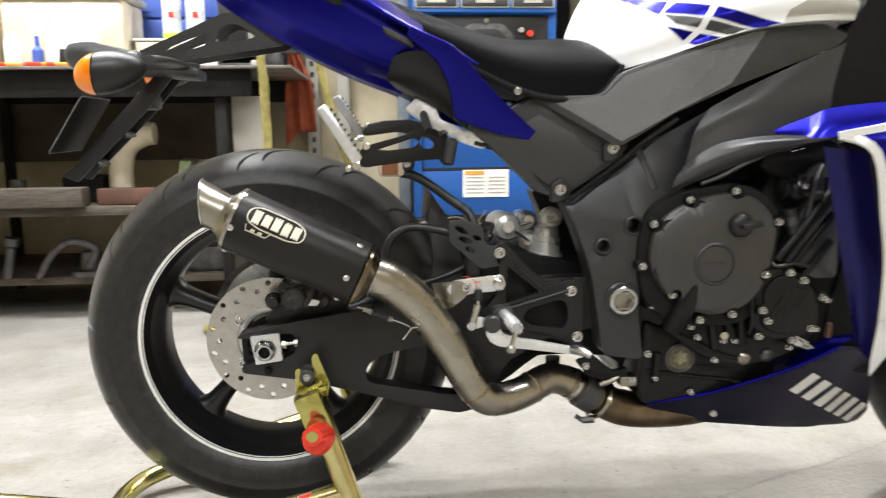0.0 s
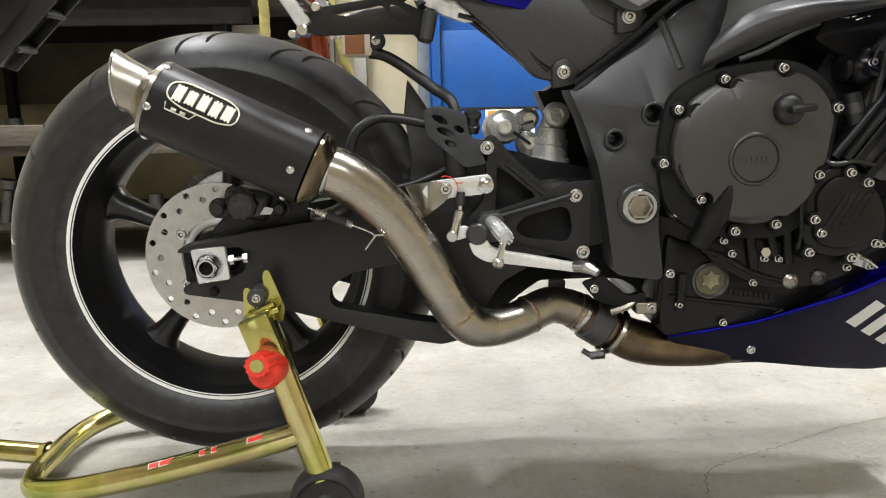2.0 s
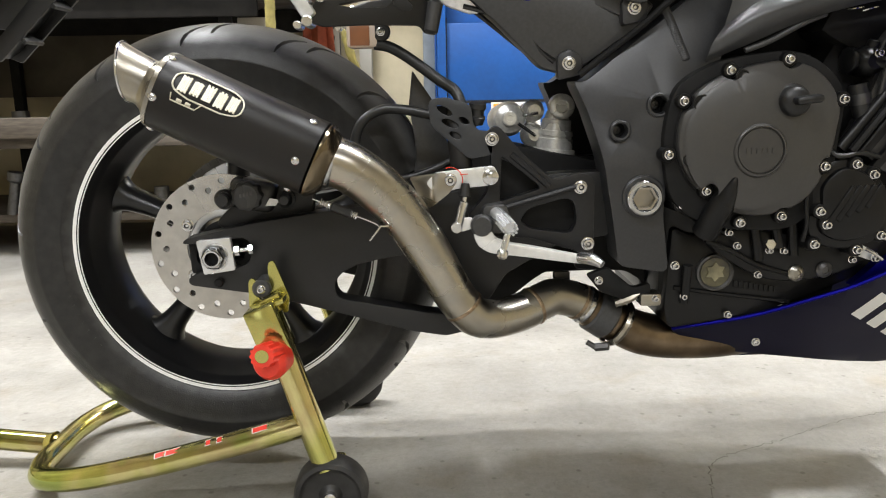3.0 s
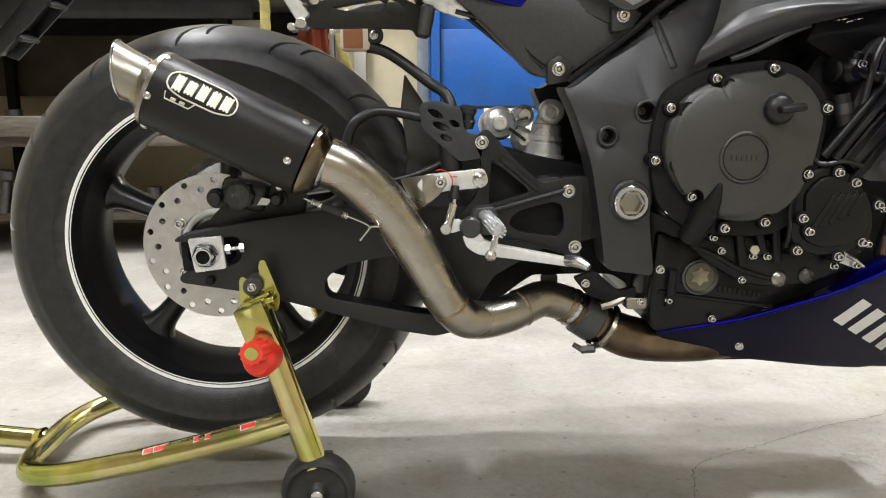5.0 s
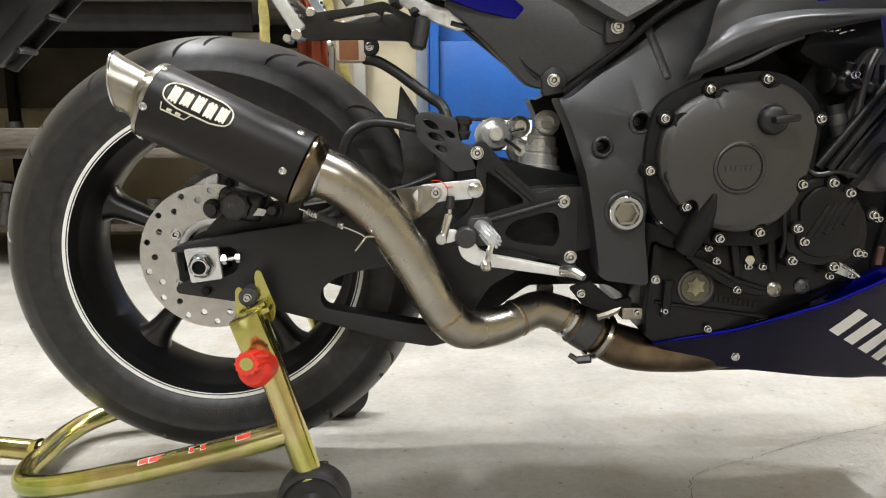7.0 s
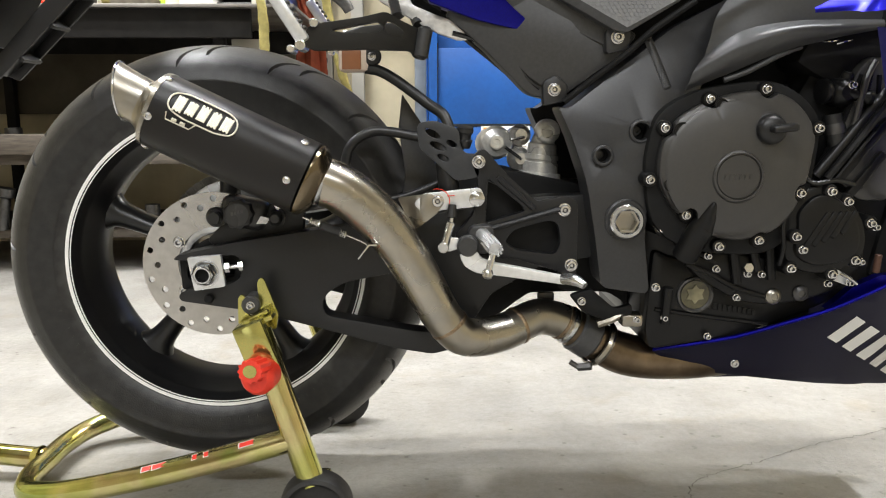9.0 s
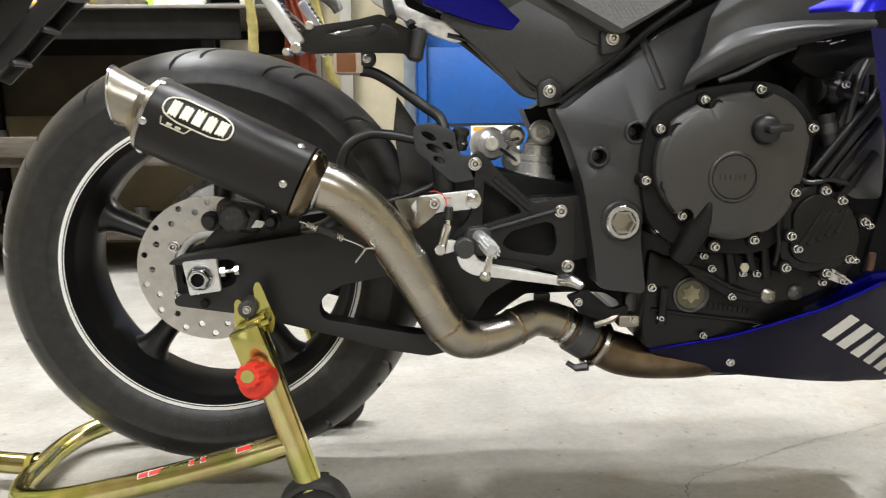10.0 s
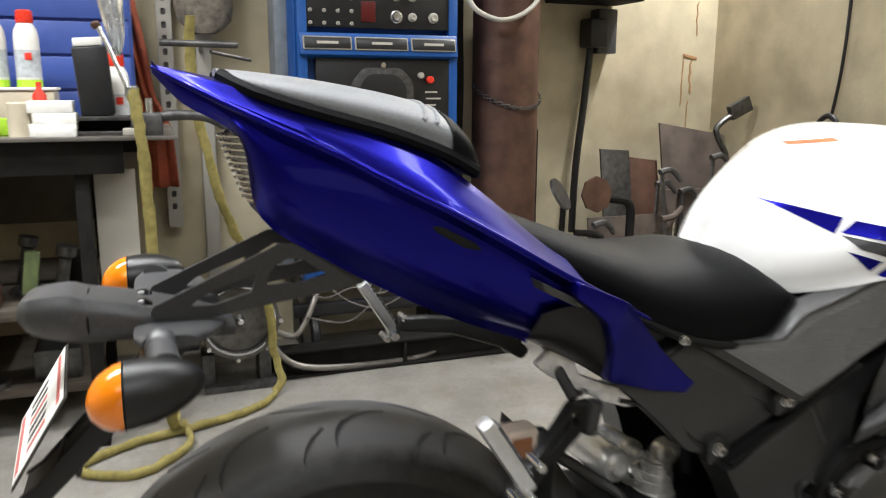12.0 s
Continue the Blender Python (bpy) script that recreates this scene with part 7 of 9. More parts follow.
fw = part("front_wheel", lathe(B(), (1.428, 0, 0.30), (0, 1, 0), [(-0.05, 0.222), (-0.05, 0.205), (-0.02, 0.17), (0.02, 0.17), (0.05, 0.205), (0.05, 0.222)], 64, closed=True), WHEEL_BLACK, bike, "black front wheel")
tyre("front_tyre", 1.428, 0.30, 0.300, 0.060, 0.2225, 0.050, fw, False, RUBBER, 90)
part("fork_leg", cyl(B(), (1.428, -0.10, 0.30), (1.20, -0.10, 0.92), 0.027), STEEL_DARK, bike)
part("fork_leg", cyl(B(), (1.428, 0.10, 0.30), (1.20, 0.10, 0.92), 0.027), STEEL_DARK, bike)
part("front_axle", cyl(B(), (1.428, -0.12, 0.30), (1.428, 0.12, 0.30), 0.012), STEEL_DARK, bike)
part("brake_fluid_cup", lathe(B(), (0.965, -0.10, 1.085), (0, 0, 1), [(0, 0), (0, 0.024), (0.03, 0.027), (0.034, 0.029), (0.042, 0.028), (0.042, 0)], 28), FLUID_IN, bike, "round brake fluid cup above the tank")
part("cup_stem", tube(B(), [(0.965, -0.10, 1.086), (0.99, -0.13, 1.0), (1.05, -0.15, 0.93)], 0.010, 10), PLASTIC_BLACK, bike)
part("handlebar", cyl(B(), (1.05, -0.12, 0.93), (1.0, -0.33, 0.90), 0.011), PLASTIC_BLACK, bike)

# number-plate hanger and turn signals
bk = [round_outline(o, 0.003) for o in ([(-0.158, 0.8525), (-0.146, 0.862), (-0.118, 0.873), (-0.086, 0.884), (-0.092, 0.863), (-0.134, 0.8515)], [(-0.076, 0.869), (-0.070, 0.888), (-0.052, 0.898), (-0.036, 0.896), (-0.008, 0.877), (-0.034, 0.870)])]
for s in (-1, 1):
    hb = part("tail_bracket", plate(B(), round_outline([(-0.199, 0.846), (-0.196, 0.855), (-0.060, 0.915), (-0.035, 0.914), (0.045, 0.872), (0.032, 0.862), (-0.110, 0.842), (-0.165, 0.832)], 0.004), s * 0.050, s * 0.045, bk, 0.0), PLASTIC_BLACK, bike, "black folded tail bracket with cut-outs")
lightbar = part("tail_arm", loft(B(), [mirrored([(x, 0, zt), (x, -w * 0.8, zt), (x, -w, (zt + zb) / 2), (x, -w * 0.7, zb), (x, 0, zb)]) for x, w, zt, zb in ((-0.328, 0.02, 0.858, 0.842), (-0.315, 0.036, 0.868, 0.830), (-0.28, 0.042, 0.871, 0.820), (-0.262, 0.042, 0.866, 0.817), (-0.21, 0.046, 0.855, 0.817), (-0.14, 0.05, 0.835, 0.811), (-0.11, 0.04, 0.825, 0.809))], sub_u=3, sub_v=2), PLASTIC_GREY, bike, "dark grey plate light housing")
for x, y in ((-0.205, -0.022), (-0.205, 0.022), (-0.165, -0.035)):
    part("pan_screw", lathe(B(), (x, y, 0.850 if x < -0.2 else 0.839), (0, 0, 1), [(0, 0.0105), (0.004, 0.0095), (0.008, 0.005), (0.0088, 0)], 20), GLOSS_BLACK, lightbar)


seam = [Vector((-0.262 + 0.002, 0.0425 * math.cos(q), 0.8415 + 0.0255 * math.sin(q))) for q in (2 * math.pi * k / 28 for k in range(29))]
part("housing_seam", tube(B(), seam, 0.0012, 6, 1, cap=False), DEEP_BLACK, lightbar)


def signal(s):
    c = Vector((-0.214, s * 0.182, 0.823 + 0.012 * s))
    dome = lambda rows: loft(B(), [[c + Vector((x, r * math.cos(q) * 0.95, r * math.sin(q) + 0.12 * x)) for q in (2 * math.pi * k / 24 for k in range(24))] for x, r in rows], sub_u=3, sub_v=1)
    sg = part("turn_signal", dome(((-0.010, 0.0312), (-0.004, 0.0315), (0.014, 0.0305), (0.034, 0.0255), (0.052, 0.0155), (0.061, 0.004))), SIGNAL_BLACK, bike, "black turn signal with amber lens", angle=60)
    part("amber_lens", dome(((-0.010, 0.0314), (-0.019, 0.0300), (-0.030, 0.0245), (-0.039, 0.015), (-0.043, 0.003))), ORANGE, sg, "bright amber lens", angle=60)
    part("lens_seam", tube(B(), [c + Vector((-0.010, 0.0316 * math.cos(q) * 0.95, 0.0316 * math.sin(q) - 0.0012)) for q in (2 * math.pi * k / 24 for k in range(25))], 0.0009, 6, 1, cap=False), DEEP_BLACK, sg)
    part("signal_neck", lathe(B(), (-0.190, s * 0.108, 0.842 + 0.008 * s), (0.04, s, -0.22), [(0, 0.0), (0, 0.0165), (0.014, 0.0160), (0.016, 0.0145), (0.030, 0.0150), (0.052, 0.0175), (0.052, 0)], 22), PLASTIC_GREY, sg)
    wing_ = []
    for yy, xc, hw, z in ((0.035, -0.168, 0.048, 0.832), (0.060, -0.170, 0.046, 0.836), (0.085, -0.174, 0.042, 0.840), (0.105, -0.178, 0.036, 0.843), (0.118, -0.182, 0.026, 0.844)):
        z += 0.012 * s * (yy / 0.18)
        wing_.append([Vector((xc + hw * math.copysign(abs(math.cos(q)) ** 0.6, math.cos(q)), s * yy, z + 0.007 * math.copysign(abs(math.sin(q)) ** 0.6, math.sin(q)))) for q in (2 * math.pi * (k + 0.5) / 16 for k in range(16))])
    part("signal_stalk", loft(B(), wing_, sub_u=3, sub_v=1), PLASTIC_GREY, sg, angle=50)


signal(-1)
signal(1)
arm = part("plate_arm", plate(B(), round_outline([(-0.165, 0.832), (-0.135, 0.832), (-0.20, 0.755), (-0.318, 0.640), (-0.345, 0.652), (-0.325, 0.665), (-0.235, 0.760)], 0.004), -0.034, -0.029, (), 0.0015), SIGNAL_BLACK, bike, "black plate hanger arm")
part("arm_rail", plate(B(), round_outline([(-0.165, 0.832), (-0.135, 0.832), (-0.20, 0.755), (-0.318, 0.640), (-0.345, 0.652), (-0.325, 0.665), (-0.235, 0.760)], 0.004), 0.029, 0.034, (), 0.0015), SIGNAL_BLACK, arm)
part("arm_web", loft(B(), [[(x, -0.03, z), (x, 0.03, z), (x + 0.004, 0.03, z - 0.005), (x + 0.004, -0.03, z - 0.005)] for x, z in ((-0.165, 0.826), (-0.232, 0.756), (-0.322, 0.663), (-0.340, 0.652))], sub_u=1, sub_v=1), SIGNAL_BLACK, arm)
for x, z in ((-0.200, 0.775), (-0.245, 0.726), (-0.292, 0.678)):
    part("arm_rib", box(B(), (x, 0, z), (0.006, 0.058, 0.030), 0.001, Matrix.Rotation(radians(-42), 4, "Y")), SIGNAL_BLACK, arm)
part("plate_light", box(B(), (-0.20, 0, 0.775), (0.03, 0.06, 0.03), 0.006), PLASTIC_BLACK, bike)
rot = Matrix.Rotation(radians(4), 4, "Z") @ Matrix.Rotation(radians(32), 4, "Y")
NPC = Vector((-0.316, 0, 0.736))
npl = part("number_plate", box(B(), NPC, (0.0025, 0.178, 0.104), 0.001, rot), DEEP_BLACK, bike, "white number plate with red band")
part("plate_face", box(B(), NPC + rot.to_3x3() @ Vector((-0.0017, 0, 0)), (0.0008, 0.174, 0.100), 0, rot), PAPER, npl)
for k in range(6):
    part("plate_bar", box(B(), NPC + rot.to_3x3() @ Vector((-0.0024, -0.060 + 0.024 * k, -0.004)), (0.0008, 0.009, 0.036), 0, rot), STEEL_DARK if k % 3 else PLATE_RED, npl)
for z in (0.040, -0.042):
    part("plate_band", box(B(), NPC + rot.to_3x3() @ Vector((-0.0024, 0, z)), (0.0008, 0.150, 0.006), 0, rot), PLATE_RED, npl)
corners = [NPC + rot.to_3x3() @ Vector((0, u * 0.0895, v * 0.0525)) for u, v in ((-1, -1), (-1, 1), (1, 1), (1, -1), (-1, -1))]
part("plate_rim", tube(B(), corners, 0.0012, 6, 1), STEEL_DARK, npl)


# ---- paddock stand ----
stand = thing("paddock_stand", (-0.1, 0, 0), "yellow zinc-plated paddock stand with red knobs under the rear wheel", "paddock stand")
TR = 0.0172
near = [(0.118, -0.205, 0.146), (0.03, -0.20, 0.120), (-0.10, -0.185, 0.083), (-0.215, -0.160, 0.052), (-0.285, -0.125, 0.036), (-0.312, -0.070, 0.030), (-0.315, 0.0, 0.030)]
base = part("base_tube", tube(B(), near[:-1] + [near[-1]] + [(x, -y, z) for x, y, z in reversed(near[:-1])], TR, 24, 8), ZINC, stand, "bent zinc-plated base tube", angle=60)
part("handle_tube", tube(B(), [(-0.318, 0.0, 0.032), (-0.50, 0.02, 0.045), (-0.75, 0.03, 0.075)], TR, 24, 4), ZINC, stand)
part("weld_collar", lathe(B(), (-0.325, 0.0, 0.0325), (-1, 0.06, 0.05), [(0, TR + 0.004), (0.006, TR + 0.002), (0.012, TR)], 24), PLATE_ZINC, stand)
for s in (-1, 1):
    up = part("upright", tube(B(), [(0.146, s * 0.212, 0.085), (0.107, s * 0.203, 0.205), (0.076, s * 0.195, 0.300)], 0.0185, 24, 3), ZINC, stand, angle=60)
    part("sleeve", box(B(), (0.076, s * 0.196, 0.281), (0.042, 0.041, 0.066), 0.003, Matrix.Rotation(radians(-20), 4, "Y")), PLATE_ZINC, up, "folded zinc-plated slider")
    fork = [(0.044, 0.300), (0.045, 0.338), (0.049, 0.343), (0.054, 0.341), (0.057, 0.327), (0.059, 0.312), (0.071, 0.312), (0.075, 0.324), (0.072, 0.358), (0.075, 0.366), (0.081, 0.366), (0.100, 0.314), (0.096, 0.293)]
    part("lifting_fork", plate(B(), round_outline(fork, 0.003, 2), s * 0.166, s * 0.160, (), 0.0), PLATE_ZINC, up, "forked zinc-plated lifting plate")
    part("fork_foot", box(B(), (0.071, s * 0.180, 0.309), (0.055, 0.036, 0.006), 0.001, Matrix.Rotation(radians(-20), 4, "Y")), PLATE_ZINC, up)
    part("wing_weld", box(B(), (0.076, s * 0.178, 0.318), (0.030, 0.020, 0.006), 0.002, Matrix.Rotation(radians(-25), 4, "Y")), PLATE_ZINC, up)
    kc = Vector((0.090, s * 0.226, 0.260))
    part("knob_skirt", lathe(B(), kc + Vector((-0.006, 0, -0.014)), (-0.25, s, 0.05), [(-0.016, 0.0), (-0.016, 0.0225), (0, 0.0235), (0.010, 0.0238), (0.014, 0.0225), (0.020, 0.0175), (0.021, 0.0)], 36), RED, up, "red plastic washer")
    bm = B()
    star = []
    for k in range(48):
        a = 2 * math.pi * k / 48
        r = 0.0152 + 0.0013 * math.cos(12 * a)
        star.append((r * math.cos(a), r * math.sin(a)))
    lo = [bm.verts.new(kc + Vector((x * 1.05 - 0.004, s * 0.012, z * 1.05))) for x, z in star]
    hi = [bm.verts.new(kc + Vector((x - 0.013, s * 0.034, z + 0.003))) for x, z in star]
    for k in range(48):
        bm.faces.new((lo[k - 1], lo[k], hi[k], hi[k - 1]))
    bm.faces.new(hi)
    knob = part("knob", bm, RED, up, "ribbed red plastic knob", angle=50)
    part("knob_cap", lathe(B(), kc + Vector((-0.013, s * 0.034, 0.003)), (0, s, 0), [(-0.001, 0.0088), (0.001, 0.0088), (0.001, 0)], 24), PLATE_ZINC, knob)
    wh = part("stand_wheel", lathe(B(), (0.151, s * 0.196, 0.0505), (0, s, 0), [(0, 0.0), (0, 0.033), (0.002, 0.045), (0.006, 0.0505), (0.030, 0.0505), (0.036, 0.0475), (0.038, 0.042), (0.034, 0.039), (0.031, 0.034), (0.031, 0.016), (0.036, 0.012), (0.038, 0.010), (0.038, 0)], 56), WHEEL_PLASTIC, up, "black plastic stand wheel")
    part("axle_end", lathe(B(), (0.151, s * 0.234, 0.0505), (0, s, 0), [(0, 0.008), (0.005, 0.008), (0.007, 0.005), (0.007, 0)], 20), CHROME, wh)
    part("wheel_lug", box(B(), (0.156, s * 0.196, 0.070), (0.03, 0.012, 0.055), 0.004), ZINC, up)
    if s < 0:
        for t, w in ((0.27, 0.020), (0.44, 0.006), (0.475, 0.006), (0.595, 0.020), (0.645, 0.018)):
            run = smooth_path(near, 8)
            i = int(t * 24)
            c, d = run[i].copy(), (run[i + 1] - run[i]).normalized()
            c.z += 0.0152
            c.y -= 0.0082
            rot = Matrix.Rotation(-math.atan2(d.z, d.x) if d.x > 0 else -math.atan2(-d.z, -d.x), 4, "Y")
            part("tube_sticker", box(B(), c, (w + 0.003, 0.0095, 0.0006), 0, rot @ Matrix.Rotation(radians(28), 4, "X")), PAPER, base)
            part("tube_sticker", box(B(), c + Vector((0, -0.0004, 0.0004)), (w, 0.0075, 0.0006), 0, rot @ Matrix.Rotation(radians(28), 4, "X")), RED, base, "red printed sticker")


# ---- bench along the wall ----
bench = thing("workbench", (-0.9, 1.95, 0), "steel-topped workbench with dark frame and shelves", "workbench")
BX0, BX1, BY0, BY1, BZ = -2.6, -0.104, 1.51, 2.38, 0.944
part("bench_top", box(B(), ((BX0 + BX1) / 2, (BY0 + BY1) / 2, BZ - 0.006), (BX1 - BX0, BY1 - BY0, 0.012), 0.002), BENCH_STEEL, bench, "scuffed steel bench top")
part("bench_apron", box(B(), ((BX0 + BX1) / 2 - 0.05, BY0 + 0.04, BZ - 0.060), (BX1 - BX0 - 0.2, 0.02, 0.095), 0.002), BENCH_DARK, bench)
part("bench_apron", box(B(), ((BX0 + BX1) / 2, BY1 - 0.03, BZ - 0.060), (BX1 - BX0 - 0.1, 0.02, 0.095), 0.002), BENCH_DARK, bench)
for x in (-2.5, -1.45, -0.37):
    for y in (BY0 + 0.07, BY1 - 0.06):
        part("leg", box(B(), (x, y, (BZ - 0.012) / 2), (0.04, 0.04, BZ - 0.012), 0.004), BENCH_DARK, bench)
part("shelf", box(B(), ((BX0 - 0.40) / 2, (BY0 + BY1) / 2 + 0.04, 0.425), (-0.36 - BX0, BY1 - BY0 - 0.10, 0.035), 0.003), TIMBER, bench, "dirty timber shelf")
part("shelf", box(B(), ((BX0 - 0.40) / 2, (BY0 + BY1) / 2 + 0.10, 0.14), (-0.36 - BX0, BY1 - BY0 - 0.25, 0.03), 0.003), TIMBER, bench)
part("side_panel", box(B(), (-0.285, 1.64, 0.60), (0.115, 0.012, 0.48), 0.002), PANEL_GREY, bench, "pale painted panel under the bench end")
# added sheet that darkens the wall behind the shelves
part("shade_board", box(B(), (-1.4, 2.36, 0.72), (2.2, 0.01, 0.28), 0), UNDER_BENCH, bench)

# things on the shelf and under the bench
def scrap(x, y, z, kind, sx=1.0):
    if kind == "box":
        return box(B(), (x, y, z + 0.05), (0.2 * sx, 0.14, 0.1), 0.006)
    if kind == "flange":
        return lathe(B(), (x, y, z), (0, 0, 1), [(0, 0.0), (0, 0.07 * sx), (0.02, 0.07 * sx), (0.022, 0.035 * sx), (0.09, 0.03 * sx), (0.09, 0)], 24)
    if kind == "bar":
        return box(B(), (x, y, z + 0.03), (0.34 * sx, 0.06, 0.06), 0.004)
    return lathe(B(), (x, y, z), (0.2, 0, 1), [(0, 0.0), (0, 0.02), (0.12, 0.018), (0.13, 0.03), (0.16, 0.03), (0.16, 0)], 14)


SZ = 0.4425
solid("steel_box", scrap(-0.735, 1.66, SZ + 0.002, "bar", 0.68), RUST, "rust-brown steel block on the shelf", "scrap steel")
solid("timber_offcut", box(B(), (-1.06, 1.60, SZ + 0.036), (0.36, 0.09, 0.07), 0.005), TIMBER, "timber offcut on the shelf", "timber")
for x, y, k, sx in ((-0.56, 1.80, "flange", 0.8), (-0.47, 1.74, "post", 1), (-0.60, 1.95, "post", 1), (-0.95, 1.85, "box", 0.8), (-1.2, 1.8, "flange", 1.0), (-1.4, 1.7, "post", 1), (-1.55, 1.85, "box", 1.1), (-1.8, 1.8, "flange", 1.0), (-0.42, 1.9, "box", 0.5)):
    solid("steel_offcut", scrap(x, y, SZ, k, sx), STEEL_DARK if k != "box" else BENCH_DARK, "dark steel offcut lying on the shelf", "scrap steel", "offcuts on the shelf")
solid("paint_tin", box(B(), (-0.535, 1.66, SZ + 0.095), (0.04, 0.03, 0.13), 0.004, Matrix.Rotation(radians(8), 4, "Y")), GREEN_TIN, "green and white carton on the shelf", "carton")
solid("pipe_elbow", tube(B(), [(-0.80, 1.78, SZ), (-0.80, 1.78, 0.58), (-0.775, 1.78, 0.66), (-0.71, 1.78, 0.70), (-0.665, 1.78, 0.705)], [0.045, 0.045, 0.047, 0.045, 0.043], 22, 6), CLEAR_TUB, "pale plastic pipe elbow standing on the shelf", "pipe elbow")
for x, y, k, sx in ((-1.25, 1.75, "post", 1.2), (-0.95, 1.80, "flange", 1.2), (-0.70, 1.78, "flange", 0.9), (-0.50, 1.85, "box", 0.7), (-1.55, 1.9, "box", 1.2)):
    solid("steel_offcut", scrap(x, y, 0.155, k, sx), STEEL_DARK, "dark steel offcut on the lower shelf", "scrap steel", "offcuts on the lower shelf")
solid("cast_hook", tube(B(), [(-1.12, 1.72, 0.16), (-1.05, 1.70, 0.26), (-0.98, 1.70, 0.30), (-0.90, 1.71, 0.27), (-0.93, 1.72, 0.20)], 0.015, 10), STEEL_DARK, "dark curved steel hook under the bench", "hook")

# on the bench top
blue_bin = thing("storage_bin", (-0.52, 2.27, BZ), "blue plastic storage cabinet on the bench", "storage bin")
part("bin_body", box(B(), (-0.52, 2.27, BZ + 0.24), (0.62, 0.20, 0.48), 0.01), BLUE_BIN, blue_bin)
for k in range(4):
    part("drawer", box(B(), (-0.52, 2.164, BZ + 0.065 + 0.118 * k), (0.60, 0.014, 0.108), 0.004), BLUE_BIN, blue_bin)


def spray_can(x, y, z0, label_colour):
    c = thing("spray_bottle", (x, y, z0), "white plastic bottle with a red cap and lime base", "bottle", "red-capped bottles")
    part("bottle_body", lathe(B(), (x, y, z0), (0, 0, 1), [(0, 0), (0, 0.035), (0.004, 0.037), (0.150, 0.037), (0.178, 0.033), (0.198, 0.022), (0.198, 0)], 28), PAPER, c)
    part("cap", lathe(B(), (x, y, z0 + 0.198), (0, 0, 1), [(0, 0.024), (0.004, 0.026), (0.036, 0.024), (0.040, 0.018), (0.040, 0)], 24), RED, c, "red cap")
    part("bottle_label", lathe(B(), (x, y, z0 + 0.03), (0, 0, 1), [(0, 0.0373), (0.085, 0.0373)], 28), LABEL_PALE, c, "pale printed label")
    part("label_patch", box(B(), (x + 0.006, y - 0.0375, z0 + 0.095), (0.020, 0.004, 0.022), 0.001), label_colour, c)
    part("bottle_base", lathe(B(), (x, y, z0 + 0.001), (0, 0, 1), [(0, 0.0375), (0.022, 0.0375)], 28), LIME, c)
    return c


riser = thing("parts_box", (-0.60, 1.98, BZ), "cloudy plastic parts box on the bench", "parts box")
part("box_tray", box(B(), (-0.60, 1.98, BZ + 0.062), (0.30, 0.16, 0.124), 0.008), CLEAR_TUB, riser)
part("box_lid", box(B(), (-0.60, 1.98, BZ + 0.129), (0.31, 0.17, 0.010), 0.003), PAPER, riser)
spray_can(-0.618, 1.97, BZ + 0.134, RED)
spray_can(-0.524, 1.97, BZ + 0.134, RED)
spray_can(-0.262, 1.76, BZ, RED)
solid("lime_box", box(B(), (-0.59, 1.66, BZ + 0.024), (0.10, 0.07, 0.048), 0.004), LIME, "small lime green box on the bench", "box")
solid("red_bottle", lathe(B(), (-0.487, 1.84, BZ), (0, 0, 1), [(0, 0), (0, 0.02), (0.11, 0.02), (0.13, 0.008), (0.15, 0.008), (0.15, 0)], 18), RED, "small red bottle on the bench", "bottle")
tb = thing("steel_block", (-0.30, 1.62, BZ), "black tool holder on a hollow steel block on the bench", "tool holder")
for dx, dz, w, h in ((0, 0.006, 0.17, 0.012), (0, 0.048, 0.17, 0.012), (-0.079, 0.027, 0.012, 0.032), (0.079, 0.027, 0.012, 0.032)):
    part("block_wall", box(B(), (-0.30 + dx, 1.63, BZ + dz), (w, 0.12, h), 0.0015), STEEL_DARK, tb)
# black sheet painted in as the dark of the hollow tube
part("hollow_shade", box(B(), (-0.30, 1.68, BZ + 0.027), (0.146, 0.008, 0.032)), DEEP_BLACK, tb)
part("holder_body", box(B(), (-0.318, 1.63, BZ + 0.152), (0.092, 0.075, 0.196), 0.008, Matrix.Rotation(radians(-4), 4, "Y")), PANEL_BLACK, tb, "black plastic tool holder")
part("holder_top", box(B(), (-0.328, 1.63, BZ + 0.262), (0.076, 0.060, 0.024), 0.003, Matrix.Rotation(radians(-4), 4, "Y")), PAPER, tb)
for k, (dx, w, h) in enumerate(((0.0, 0.12, 0.035), (0.006, 0.11, 0.030), (-0.004, 0.115, 0.033))):
    solid("carton", box(B(), (-0.43 + dx, 1.60, BZ + (0.0175, 0.050, 0.0815)[k]), (w, 0.10, h), 0.002), PAPER, "white carton stacked on the bench", "carton", "cartons on the bench")
solid("glass_jar", lathe(B(), (-0.515, 1.58, BZ), (0, 0, 1), [(0, 0), (0, 0.03), (0.09, 0.03), (0.095, 0.026), (0.095, 0)], 24), CLEAR_TUB, "cloudy jar on the bench", "jar")
solid("note_pad", box(B(), (-0.42, 1.545, BZ + 0.012), (0.10, 0.06, 0.024), 0.002), PAPER, "white note pad on the bench", "note pad")
solid("small_tray", box(B(), (-0.205, 1.58, BZ + 0.010), (0.09, 0.07, 0.02), 0.003), PANEL_GREY, "small grey tray on the bench end", "tray")
solid("rag", lathe(B(), (-0.66, 1.60, BZ), (0, 0, 1), [(0, 0.085), (0.02, 0.09), (0.045, 0.06), (0.06, 0.02), (0.06, 0)], 14), CLOTH, "crumpled grey rag on the bench", "rag")
